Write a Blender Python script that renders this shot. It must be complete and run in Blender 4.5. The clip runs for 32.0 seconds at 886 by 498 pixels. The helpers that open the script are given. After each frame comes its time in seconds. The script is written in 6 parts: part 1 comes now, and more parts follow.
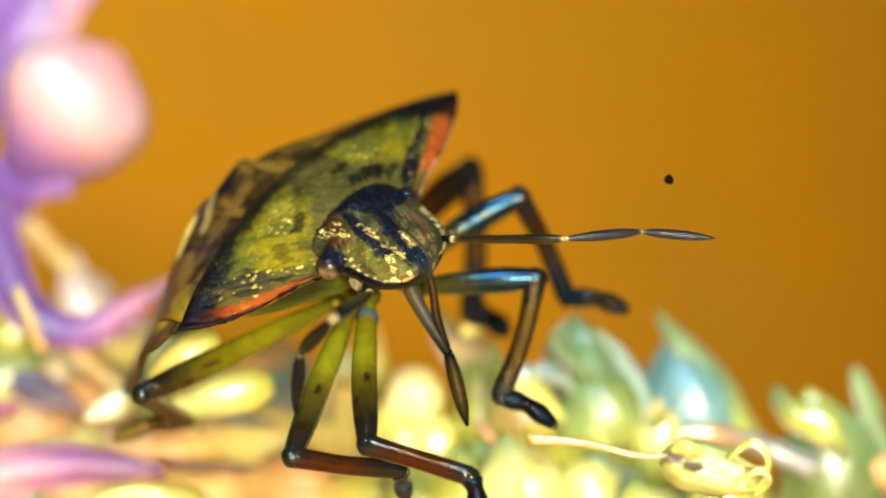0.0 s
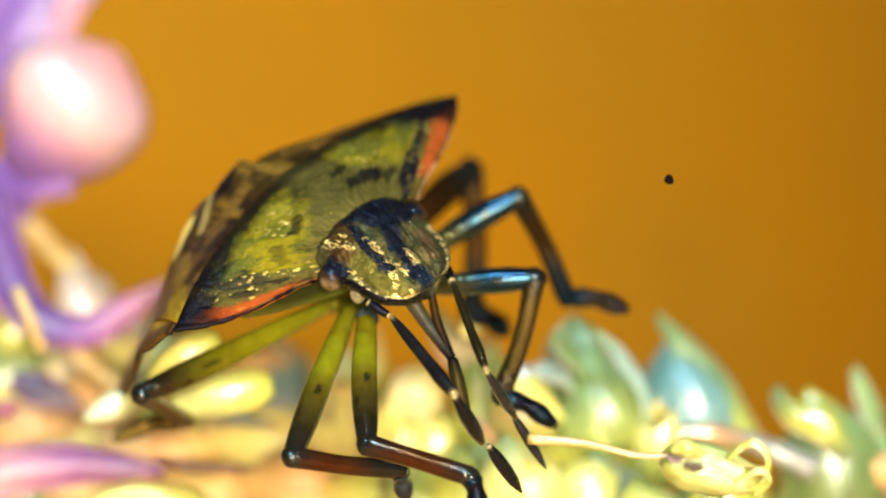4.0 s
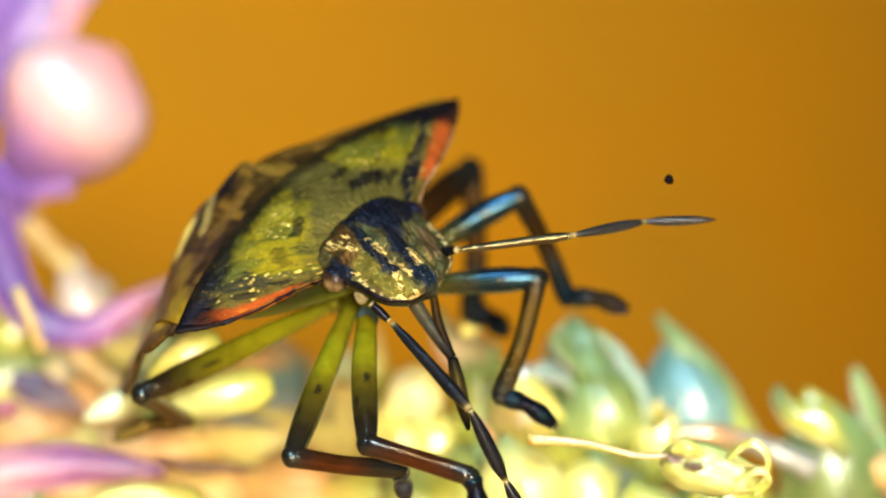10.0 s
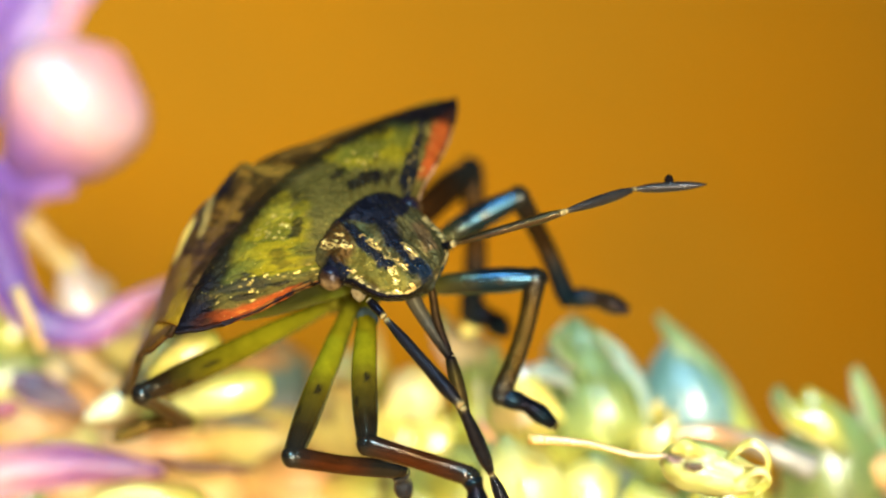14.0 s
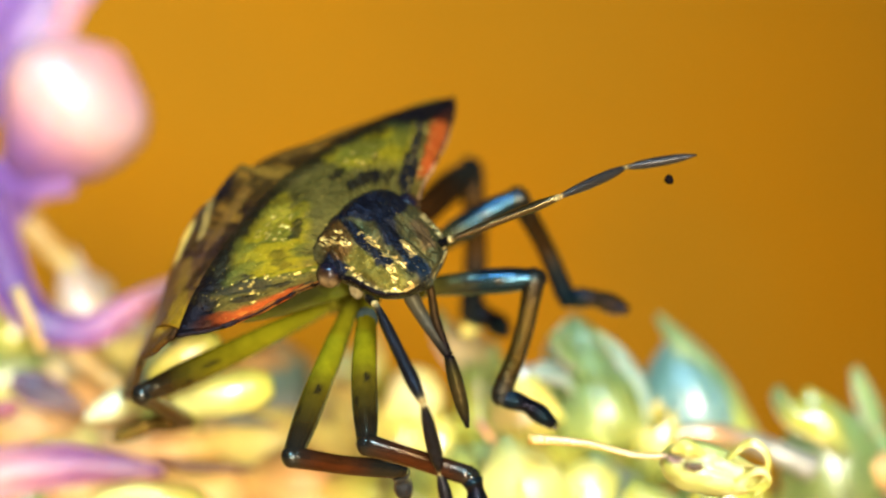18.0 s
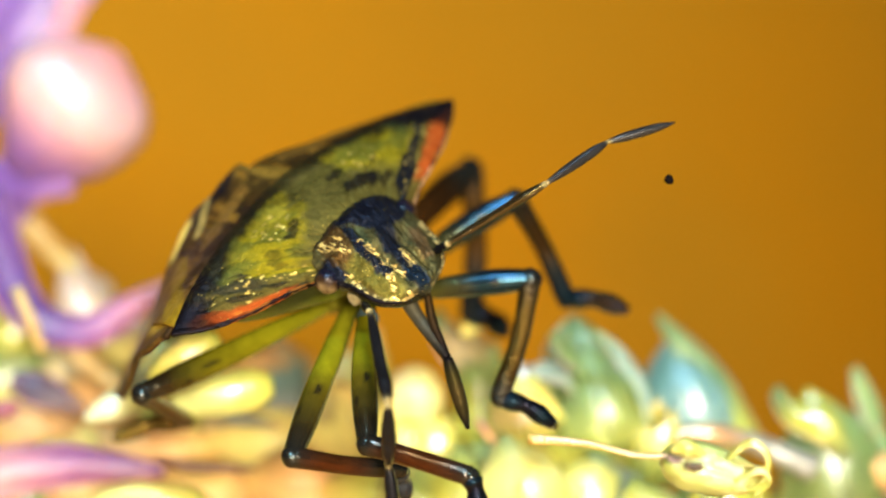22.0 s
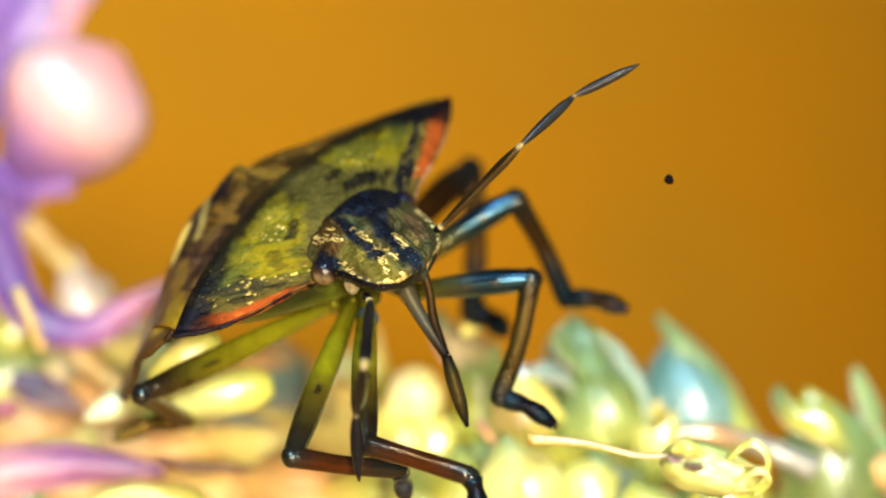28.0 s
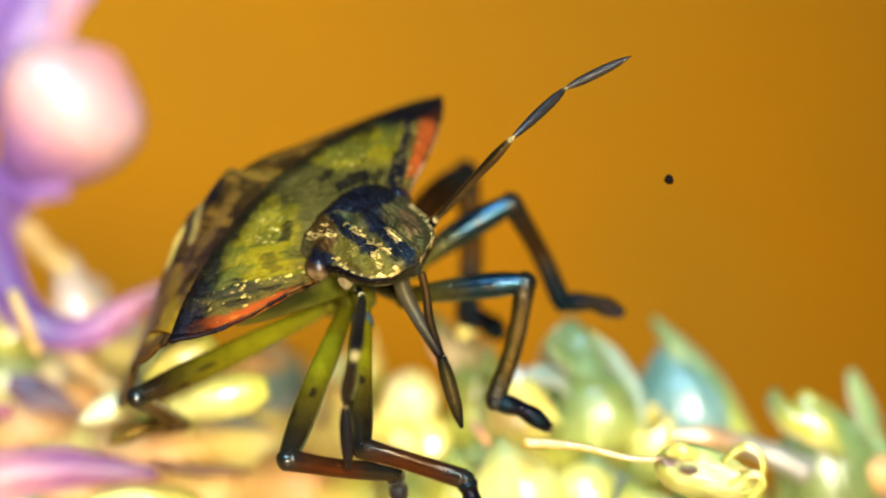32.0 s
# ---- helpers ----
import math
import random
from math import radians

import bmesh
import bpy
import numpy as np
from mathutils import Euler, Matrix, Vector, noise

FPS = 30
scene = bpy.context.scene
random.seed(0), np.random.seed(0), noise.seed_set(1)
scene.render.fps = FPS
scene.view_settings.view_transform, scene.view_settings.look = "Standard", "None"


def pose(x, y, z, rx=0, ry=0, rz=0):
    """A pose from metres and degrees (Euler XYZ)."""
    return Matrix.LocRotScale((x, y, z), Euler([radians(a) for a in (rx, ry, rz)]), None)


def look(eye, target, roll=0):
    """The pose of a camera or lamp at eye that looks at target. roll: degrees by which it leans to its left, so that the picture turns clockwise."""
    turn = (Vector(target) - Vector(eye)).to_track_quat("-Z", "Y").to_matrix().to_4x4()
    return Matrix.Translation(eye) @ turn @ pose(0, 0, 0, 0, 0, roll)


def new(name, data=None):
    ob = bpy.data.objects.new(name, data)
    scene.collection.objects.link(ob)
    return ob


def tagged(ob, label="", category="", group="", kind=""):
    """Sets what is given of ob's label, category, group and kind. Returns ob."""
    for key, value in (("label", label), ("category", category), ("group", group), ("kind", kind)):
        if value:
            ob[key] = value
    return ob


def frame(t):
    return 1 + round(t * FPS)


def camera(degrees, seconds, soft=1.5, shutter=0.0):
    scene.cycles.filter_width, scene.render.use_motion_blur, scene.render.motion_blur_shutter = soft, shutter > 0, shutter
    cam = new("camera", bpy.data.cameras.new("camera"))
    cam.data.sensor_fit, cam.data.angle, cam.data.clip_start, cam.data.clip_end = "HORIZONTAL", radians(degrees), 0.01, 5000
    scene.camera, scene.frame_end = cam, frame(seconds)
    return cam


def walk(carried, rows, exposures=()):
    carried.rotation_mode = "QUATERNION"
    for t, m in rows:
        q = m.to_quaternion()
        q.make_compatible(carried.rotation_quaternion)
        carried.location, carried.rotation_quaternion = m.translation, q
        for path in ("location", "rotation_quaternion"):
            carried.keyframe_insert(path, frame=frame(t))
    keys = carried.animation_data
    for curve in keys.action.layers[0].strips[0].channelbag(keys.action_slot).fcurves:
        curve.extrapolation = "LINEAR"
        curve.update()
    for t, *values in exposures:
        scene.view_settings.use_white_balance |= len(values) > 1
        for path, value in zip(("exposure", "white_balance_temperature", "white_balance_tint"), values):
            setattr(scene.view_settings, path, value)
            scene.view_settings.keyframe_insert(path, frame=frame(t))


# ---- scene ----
MM = 0.001

# ---- camera: a still macro view, nudged in the last half second ----
cam = camera(20.0, 32.0, soft=1.9, shutter=0.5)
cam.data.dof.use_dof = True
cam.data.dof.focus_distance = 44.1 * MM
cam.data.dof.aperture_fstop = 44.0


def eye(dx, dz):
    return pose(dx * MM, -44.46 * MM, (20 + dz) * MM, 90, 0, 0)


walk(cam, [(0, eye(0, 0)), (31.3, eye(0, 0)), (31.5, eye(0.015, 0.004)), (31.8, eye(0.06, 0.036)), (32.0, eye(0.088, 0.056))],
     exposures=[(0, 0.0), (32, 0.0)])

# ---- light: a small warm work lamp in front and a cool lamp above it ----
world = bpy.data.worlds.new("world")
world.use_nodes = True
world.node_tree.nodes["Background"].inputs[0].default_value = (0.9, 0.95, 1.0, 1)
world.node_tree.nodes["Background"].inputs[1].default_value = 0.3
scene.world = world


def area_lamp(name, eye_at, target, size, watts, colour):
    data = bpy.data.lights.new(name, "AREA")
    data.shape, data.size, data.energy, data.color = "DISK", size * MM, watts, colour
    ob = new(name, data)
    ob.matrix_world = look(Vector(eye_at) * MM, Vector(target) * MM)
    return ob


area_lamp("work_lamp_light", (15, -118, 29), (0, 2, 18), 24, 0.50, (1.0, 0.92, 0.74))
area_lamp("cool_lamp_light", (-12, -84, 112), (0, 0, 18), 18, 0.26, (0.34, 0.65, 0.94))



# ---- materials ----
def material(name, colour=(0.5, 0.5, 0.5), rough=0.5, tint=False, metal=0.0, coat=0.0, soft=0.0, noise_scale=3000.0,
             vary=0.25, bump=0.1, specks=None, specular=0.5, second=None, sheen_tint=False, dull_dark=False):
    m = bpy.data.materials.new(name)
    m.use_nodes = True
    nt = m.node_tree
    b = nt.nodes["Principled BSDF"]

    def node(kind, **values):
        nd = nt.nodes.new(kind)
        for k, v in values.items():
            nd.inputs[k].default_value = v
        return nd

    tc = node("ShaderNodeTexCoord")
    n1 = node("ShaderNodeTexNoise", Scale=noise_scale, Detail=6.0, Roughness=0.6)
    n2 = node("ShaderNodeTexNoise", Scale=noise_scale * 0.17, Detail=3.0)
    nt.links.new(tc.outputs["Object"], n1.inputs["Vector"])
    nt.links.new(tc.outputs["Object"], n2.inputs["Vector"])
    if tint:
        col = nt.nodes.new("ShaderNodeAttribute")
        col.attribute_name = "tint"
        base = col.outputs["Color"]
        nt.links.new(col.outputs["Alpha"], b.inputs["Metallic"])
        if sheen_tint:
            unit = nt.nodes.new("ShaderNodeVectorMath")
            unit.operation = "NORMALIZE"
            nt.links.new(base, unit.inputs[0])
            sheen = unit.outputs[0]
            if dull_dark:
                size = nt.nodes.new("ShaderNodeVectorMath")
                size.operation = "LENGTH"
                nt.links.new(base, size.inputs[0])
                gloss = nt.nodes.new("ShaderNodeMapRange")
                for i, v in ((1, 0.006), (2, 0.035), (3, 0.18), (4, 1.0)):
                    gloss.inputs[i].default_value = v
                nt.links.new(size.outputs["Value"], gloss.inputs[0])
                scaled = nt.nodes.new("ShaderNodeVectorMath")
                scaled.operation = "SCALE"
                nt.links.new(sheen, scaled.inputs[0])
                nt.links.new(gloss.outputs[0], scaled.inputs["Scale"])
                sheen = scaled.outputs[0]
            nt.links.new(sheen, b.inputs["Specular Tint"])
    else:
        col = nt.nodes.new("ShaderNodeRGB")
        col.outputs[0].default_value = (*colour, 1)
        base = col.outputs[0]
    if second:
        mx = nt.nodes.new("ShaderNodeMix")
        mx.data_type = "RGBA"
        rp = nt.nodes.new("ShaderNodeMapRange")
        rp.inputs[1].default_value, rp.inputs[2].default_value = 0.4, 0.65
        nt.links.new(n2.outputs["Fac"], rp.inputs[0])
        nt.links.new(rp.outputs[0], mx.inputs["Factor"])
        nt.links.new(base, mx.inputs["A"])
        mx.inputs["B"].default_value = (*second, 1)
        base = mx.outputs["Result"]
    add = nt.nodes.new("ShaderNodeMath")
    add.operation = "ADD"
    nt.links.new(n1.outputs["Fac"], add.inputs[0])
    nt.links.new(n2.outputs["Fac"], add.inputs[1])
    ramp = nt.nodes.new("ShaderNodeMapRange")
    for i, v in ((1, 0.7), (2, 1.3), (3, 1 - vary), (4, 1 + vary)):
        ramp.inputs[i].default_value = v
    nt.links.new(add.outputs[0], ramp.inputs[0])
    hsv = nt.nodes.new("ShaderNodeHueSaturation")
    nt.links.new(base, hsv.inputs["Color"])
    nt.links.new(ramp.outputs[0], hsv.inputs["Value"])
    base = hsv.outputs["Color"]
    height = n1.outputs["Fac"]
    b.inputs["Roughness"].default_value = rough
    b.inputs["Metallic"].default_value = metal
    if specks:
        vo = node("ShaderNodeTexVoronoi", Scale=specks[0])
        nt.links.new(tc.outputs["Object"], vo.inputs["Vector"])
        sr = nt.nodes.new("ShaderNodeMapRange")
        for i, v in ((1, specks[1]), (2, specks[1] * 0.5), (3, 0.0), (4, 1.0)):
            sr.inputs[i].default_value = v
        nt.links.new(vo.outputs["Distance"], sr.inputs[0])
        mask = nt.nodes.new("ShaderNodeMath")
        mask.operation = "MULTIPLY"
        gt = nt.nodes.new("ShaderNodeMapRange")
        for i, v in ((1, 0.5), (2, 0.6), (3, 0.0), (4, 1.0)):
            gt.inputs[i].default_value = v
        nt.links.new(n2.outputs["Fac"], gt.inputs[0])
        nt.links.new(sr.outputs[0], mask.inputs[0])
        nt.links.new(gt.outputs[0], mask.inputs[1])
        mx = nt.nodes.new("ShaderNodeMix")
        mx.data_type = "RGBA"
        nt.links.new(mask.outputs[0], mx.inputs["Factor"])
        nt.links.new(base, mx.inputs["A"])
        mx.inputs["B"].default_value = (*specks[2], 1)
        base = mx.outputs["Result"]
        ad = nt.nodes.new("ShaderNodeMath")
        ad.operation = "ADD"
        nt.links.new(height, ad.inputs[0])
        nt.links.new(mask.outputs[0], ad.inputs[1])
        height = ad.outputs[0]
    nt.links.new(base, b.inputs["Base Color"])
    bp = nt.nodes.new("ShaderNodeBump")
    bp.inputs["Strength"].default_value = bump
    bp.inputs["Distance"].default_value = 0.4 / noise_scale
    nt.links.new(height, bp.inputs["Height"])
    nt.links.new(bp.outputs[0], b.inputs["Normal"])
    b.inputs["Coat Weight"].default_value = coat
    b.inputs["Coat Roughness"].default_value = 0.22
    b.inputs["Specular IOR Level"].default_value = specular
    if soft:
        b.inputs["Subsurface Weight"].default_value = soft
        b.inputs["Subsurface Radius"].default_value = (1.0, 0.8, 0.4)
        b.inputs["Subsurface Scale"].default_value = 0.35 * MM
    return m


# Gold specks here and on the head put tiny glints into the colour.
cuticle = material("cuticle", tint=True, rough=0.36, specular=0.13, noise_scale=9000, vary=0.4, bump=0.8, sheen_tint=True,
                   specks=(8200, 0.13, (0.30, 0.23, 0.05)))
head_cuticle = material("head_cuticle", tint=True, rough=0.24, specular=0.42, noise_scale=7000, vary=0.6, bump=0.8, sheen_tint=True, dull_dark=True,
                        specks=(17000, 0.15, (0.4, 0.29, 0.07)))
belly = material("belly_skin", tint=True, rough=0.4, specular=0.2, soft=0.4, noise_scale=4000, vary=0.25, bump=0.3)
leg_cuticle = material("leg_cuticle", tint=True, rough=0.13, specular=0.58, noise_scale=5000, vary=0.3, bump=0.25, sheen_tint=True)
antenna_cuticle = material("antenna_cuticle", tint=True, rough=0.16, specular=0.75, noise_scale=9000, vary=0.4, bump=0.6, sheen_tint=True, dull_dark=True)
dull_cuticle = material("dull_cuticle", tint=True, rough=0.4, specular=0.25, noise_scale=5000, vary=0.3, bump=0.25, sheen_tint=True, dull_dark=True)
shin_cuticle = material("shin_cuticle", tint=True, rough=0.2, specular=0.40, noise_scale=6000, vary=0.6, bump=0.9, sheen_tint=True)
# Gold tint in this cuticle carries the far antenna's warm highlight.
gold_glint_cuticle = material("gold_glint_cuticle", tint=True, rough=0.11, specular=0.9, noise_scale=9000, vary=0.4, bump=0.5, sheen_tint=True)
eye_mat = material("compound_eye", tint=True, rough=0.18, specular=0.22, noise_scale=14000, vary=0.45, bump=0.5)
calyx_mat = material("calyx_skin", tint=True, rough=0.28, specular=1.0, coat=0.9, soft=0.3, noise_scale=1800, vary=0.3, bump=0.35)
lobe_mat = material("lobe_skin", tint=True, rough=0.44, specular=0.6, coat=0.3, soft=0.6, noise_scale=1500, vary=0.15, bump=0.15)
sepal_mat = material("sepal_skin", tint=True, rough=0.5, specular=0.4, soft=0.3, noise_scale=1800, vary=0.3, bump=0.3)
petal_mat = material("petal_skin", tint=True, rough=0.42, specular=0.4, soft=0.5, noise_scale=1500, vary=0.2, bump=0.25)
dry_mat = material("dried_skin", tint=True, rough=0.30, specular=1.0, coat=0.6, soft=0.4, noise_scale=1500, vary=0.35, bump=0.9)
ochre = material("ochre_wall_paint", (0.62, 0.268, 0.011), rough=0.8, specular=0.05, noise_scale=300, vary=0.08, bump=0.05, second=(0.64, 0.250, 0.006))
table_mat = material("ochre_tabletop", (0.5, 0.22, 0.03), rough=0.5, noise_scale=90, vary=0.12, bump=0.1)
plain = material("plain_wall_paint", (0.16, 0.14, 0.12), rough=0.8, noise_scale=60, vary=0.08, bump=0.05)
speck_mat = material("dust", (0.004, 0.003, 0.003), rough=1.0, noise_scale=9000, specular=0.0)


# ---- mesh helpers (all in millimetres) ----
def part(name, bm, mat, parent=None, label="", m=None):
    for v in bm.verts:
        v.co *= MM
    bmesh.ops.recalc_face_normals(bm, faces=bm.faces)
    me = bpy.data.meshes.new(name)
    bm.to_mesh(me)
    bm.free()
    for p in me.polygons:
        p.use_smooth = True
    me.materials.append(mat)
    ob = new(name, me)
    if parent:
        ob.parent = parent
    if m:
        ob.matrix_basis = m
    if label:
        ob["label"] = label
    return ob


def at(x, y, z, rx=0, ry=0, rz=0):
    return pose(x * MM, y * MM, z * MM, rx, ry, rz)


def curve(xs, ys):
    xs, ys = np.array(xs, float), np.array(ys, float)
    sl = np.gradient(ys, xs)

    def f(x):
        x = min(max(x, xs[0]), xs[-1])
        i = min(int(np.searchsorted(xs, x, side="right")) - 1, len(xs) - 2)
        h = xs[i + 1] - xs[i]
        t = (x - xs[i]) / h
        a = (1 + 2 * t) * (1 - t) ** 2
        return float(a * ys[i] + t * (1 - t) ** 2 * h * sl[i] + t * t * (3 - 2 * t) * ys[i + 1] + t * t * (t - 1) * h * sl[i + 1])
    return f


def mix(a, b, t):
    t = min(max(t, 0.0), 1.0)
    if len(a) != len(b):
        a, b = (*a, 0.0)[:4], (*b, 0.0)[:4]
    return tuple(p + (q - p) * t for p, q in zip(a, b))


def step(a, b, x):
    t = min(max((x - a) / (b - a), 0.0), 1.0)
    return t * t * (3 - 2 * t)


def wob(x, y, z, s):
    return noise.noise(Vector((x * s, y * s, z * s)))


def spline(points, n):
    """Even samples of a smooth line through the points."""
    pts = [Vector(p) for p in points]
    ks = list(range(len(pts)))
    fx, fy, fz = (curve(ks, [p[i] for p in pts]) for i in range(3))
    return [Vector((fx(t), fy(t), fz(t))) for t in np.linspace(0, len(pts) - 1, n)]


def paint(bm, colours):
    layer = bm.verts.layers.float_color.new("tint")
    for v, c in zip(bm.verts, colours):
        v[layer] = (*c, 0.0) if len(c) == 3 else c


def tube(points, radii, colours, n=24, sides=12, flat=1.0, rough=0.0, marks=()):
    """A tapered tube along a smooth line; radii and colours are given at even steps."""
    line = spline(points, n) if len(points) > 2 else [Vector(points[0]).lerp(Vector(points[1]), i / (n - 1)) for i in range(n)]
    fr = curve(np.linspace(0, 1, len(radii)), radii)
    bm = bmesh.new()
    cols, rings = [], []
    side = None
    for i, p in enumerate(line):
        tan = (line[min(i + 1, n - 1)] - line[max(i - 1, 0)]).normalized()
        if side is None:
            side = tan.orthogonal()
        side = (side - tan * side.dot(tan)).normalized()
        up = tan.cross(side)
        t = i / (n - 1)
        r = max(fr(t), 0.004)
        k = t * (len(colours) - 1)
        c = mix(colours[int(k)], colours[min(int(k) + 1, len(colours) - 1)], k - int(k))
        ring = []
        for j in range(sides):
            a = 2 * math.pi * j / sides
            q = r * (1 + rough * wob(p.x + math.cos(a), p.y + math.sin(a), p.z, 3.0))
            ring.append(bm.verts.new(p + side * math.cos(a) * q + up * math.sin(a) * q * flat))
            spot = 0.0
            for mt, ma, ml in marks:
                spot = max(spot, step(1.0, 0.5, math.hypot((t - mt) / ml, ((a - ma + math.pi) % (2 * math.pi) - math.pi) / 0.30)))
            cols.append(mix(c, (0.006, 0.005, 0.003), 0.9 * spot))
        rings.append(ring)
    for a, b in zip(rings, rings[1:]):
        for j in range(sides):
            bm.faces.new((a[j], a[(j + 1) % sides], b[(j + 1) % sides], b[j]))
    bm.faces.new(rings[0])
    bm.faces.new(rings[-1])
    paint(bm, cols)
    return bm


def sheet(fn, nu, nv, thick):
    """A closed leaf of some thickness: fn(u, v) gives a place and a colour, u and v from 0 to 1."""
    grid = [[fn(i / nu, j / nv) for j in range(nv + 1)] for i in range(nu + 1)]
    pos = [[Vector(g[0]) for g in row] for row in grid]
    bm = bmesh.new()
    cols = []
    both = []
    for s in (0.5, -0.5):
        rows = []
        for i in range(nu + 1):
            row = []
            for j in range(nv + 1):
                du = pos[min(i + 1, nu)][j] - pos[max(i - 1, 0)][j]
                dv = pos[i][min(j + 1, nv)] - pos[i][max(j - 1, 0)]
                nn = du.cross(dv)
                nn = nn.normalized() if nn.length > 1e-9 else Vector((0, 0, 0))
                row.append(bm.verts.new(pos[i][j] + nn * thick * s))
                cols.append(grid[i][j][1])
            rows.append(row)
        both.append(rows)
    a, b = both
    for i in range(nu):
        for j in range(nv):
            bm.faces.new((a[i][j], a[i + 1][j], a[i + 1][j + 1], a[i][j + 1]))
            bm.faces.new((b[i][j], b[i][j + 1], b[i + 1][j + 1], b[i + 1][j]))
    for i in range(nu):
        for j in (0, nv):
            bm.faces.new((a[i][j], b[i][j], b[i + 1][j], a[i + 1][j]))
    for j in range(nv):
        for i in (0, nu):
            bm.faces.new((a[i][j], a[i][j + 1], b[i][j + 1], b[i][j]))
    paint(bm, cols)
    bmesh.ops.remove_doubles(bm, verts=bm.verts, dist=0.0005)
    return bm


def box(lo, hi):
    bm = bmesh.new()
    bmesh.ops.create_cube(bm, size=1.0)
    for v in bm.verts:
        v.co = Vector([lo[i] + (hi[i] - lo[i]) * (v.co[i] + 0.5) for i in range(3)])
    return bm


# ---- the closed space round the subject ----
def setting():
    for name, lo, hi, mat, label in (
            ("backdrop", (-150, 118, 0), (150, 122, 230), ochre, "smooth ochre yellow backdrop board leaning back"),
            ("wall_back", (-300, 330, 0), (300, 338, 300), plain, "plain dim wall behind the backdrop board"),
            ("wall_front", (-300, -258, 0), (300, -250, 300), plain, "plain dim wall behind the viewer"),
            ("wall_left", (-308, -258, 0), (-300, 338, 300), plain, "plain dim side wall"),
            ("wall_right", (300, -258, 0), (308, 338, 300), plain, "plain dim side wall"),
            ("ceiling", (-308, -258, 300), (308, 338, 308), plain, "plain dim ceiling"),
            ("floor", (-308, -258, -8), (308, 338, 0), table_mat, "ochre tabletop under the flower spike")):
        bm = box(lo, hi)
        if name == "backdrop":
            bmesh.ops.rotate(bm, verts=bm.verts, cent=(0, 118, 0), matrix=Matrix.Rotation(radians(27), 3, "Z") @ Matrix.Rotation(radians(-17), 3, "X"))
            bmesh.ops.translate(bm, verts=bm.verts, vec=(0, 0, -min(v.co.z for v in bm.verts)))
        tagged(part(name, bm, mat), label, name.split("_")[0], kind="structure")


# ---- the bug ----
GREEN, DARK = (0.100, 0.079, 0.004), (0.0025, 0.002, 0.0025)
ORANGE, BLUE, YELLOW = (0.17, 0.033, 0.006), (0.0031, 0.0037, 0.0062), (0.80, 0.56, 0.11)

half_width = curve([-6.4, -6.1, -5.4, -4.2, -3.0, -2.1, -1.2, -0.5, -0.12, 0.0, 0.12, 0.35, 0.65, 0.95, 1.2],
                   [0.1, 0.6, 1.7, 2.9, 3.3, 3.52, 3.64, 3.76, 3.81, 3.81, 3.72, 3.39, 2.75, 2.0, 1.2])
edge_rise = curve([-6.4, -5.0, -3.5, -2.2, -1.0, -0.1, 0.35, 0.7, 1.06, 1.2], [-3.64, -3.4, -2.49, -1.64, -0.44, -0.10, -0.22, -0.38, -0.42, -0.5])
mid_rise = curve([-6.4, -5.0, -3.5, -2.2, -1.0, 0.0, 0.9, 1.2], [-3.46, -2.59, -1.23, 0.24, 0.55, 0.55, 0.25, -0.1])


def back(f, s, lift=0.0):
    """The back at f along the body and s across it, from -1 (the bug's right) to 1."""
    e, c = edge_rise(f), mid_rise(f)
    return Vector((f, s * half_width(f), e + (c - e) * (1 - abs(s) ** 1.9) + lift))


def streak(f, s, a, b, r):
    """1 on the short line from a to b, given as places along and across the body, and 0 off it."""
    ax, ay, bx, by = a[0], a[1] * 2.6, b[0], b[1] * 2.6
    px, py = f - ax, s * 2.6 - ay
    dx, dy = bx - ax, by - ay
    t = min(max((px * dx + py * dy) / (dx * dx + dy * dy), 0), 1)
    return step(r, r * 0.45, math.hypot(px - t * dx, py - t * dy))


BLUE_BLACK = (0.0022, 0.0026, 0.0048)


def pronotum_edges(s):
    return 1.13 + 0.05 * abs(s) ** 3, -0.52 + 0.56 * abs(s) ** 2.4


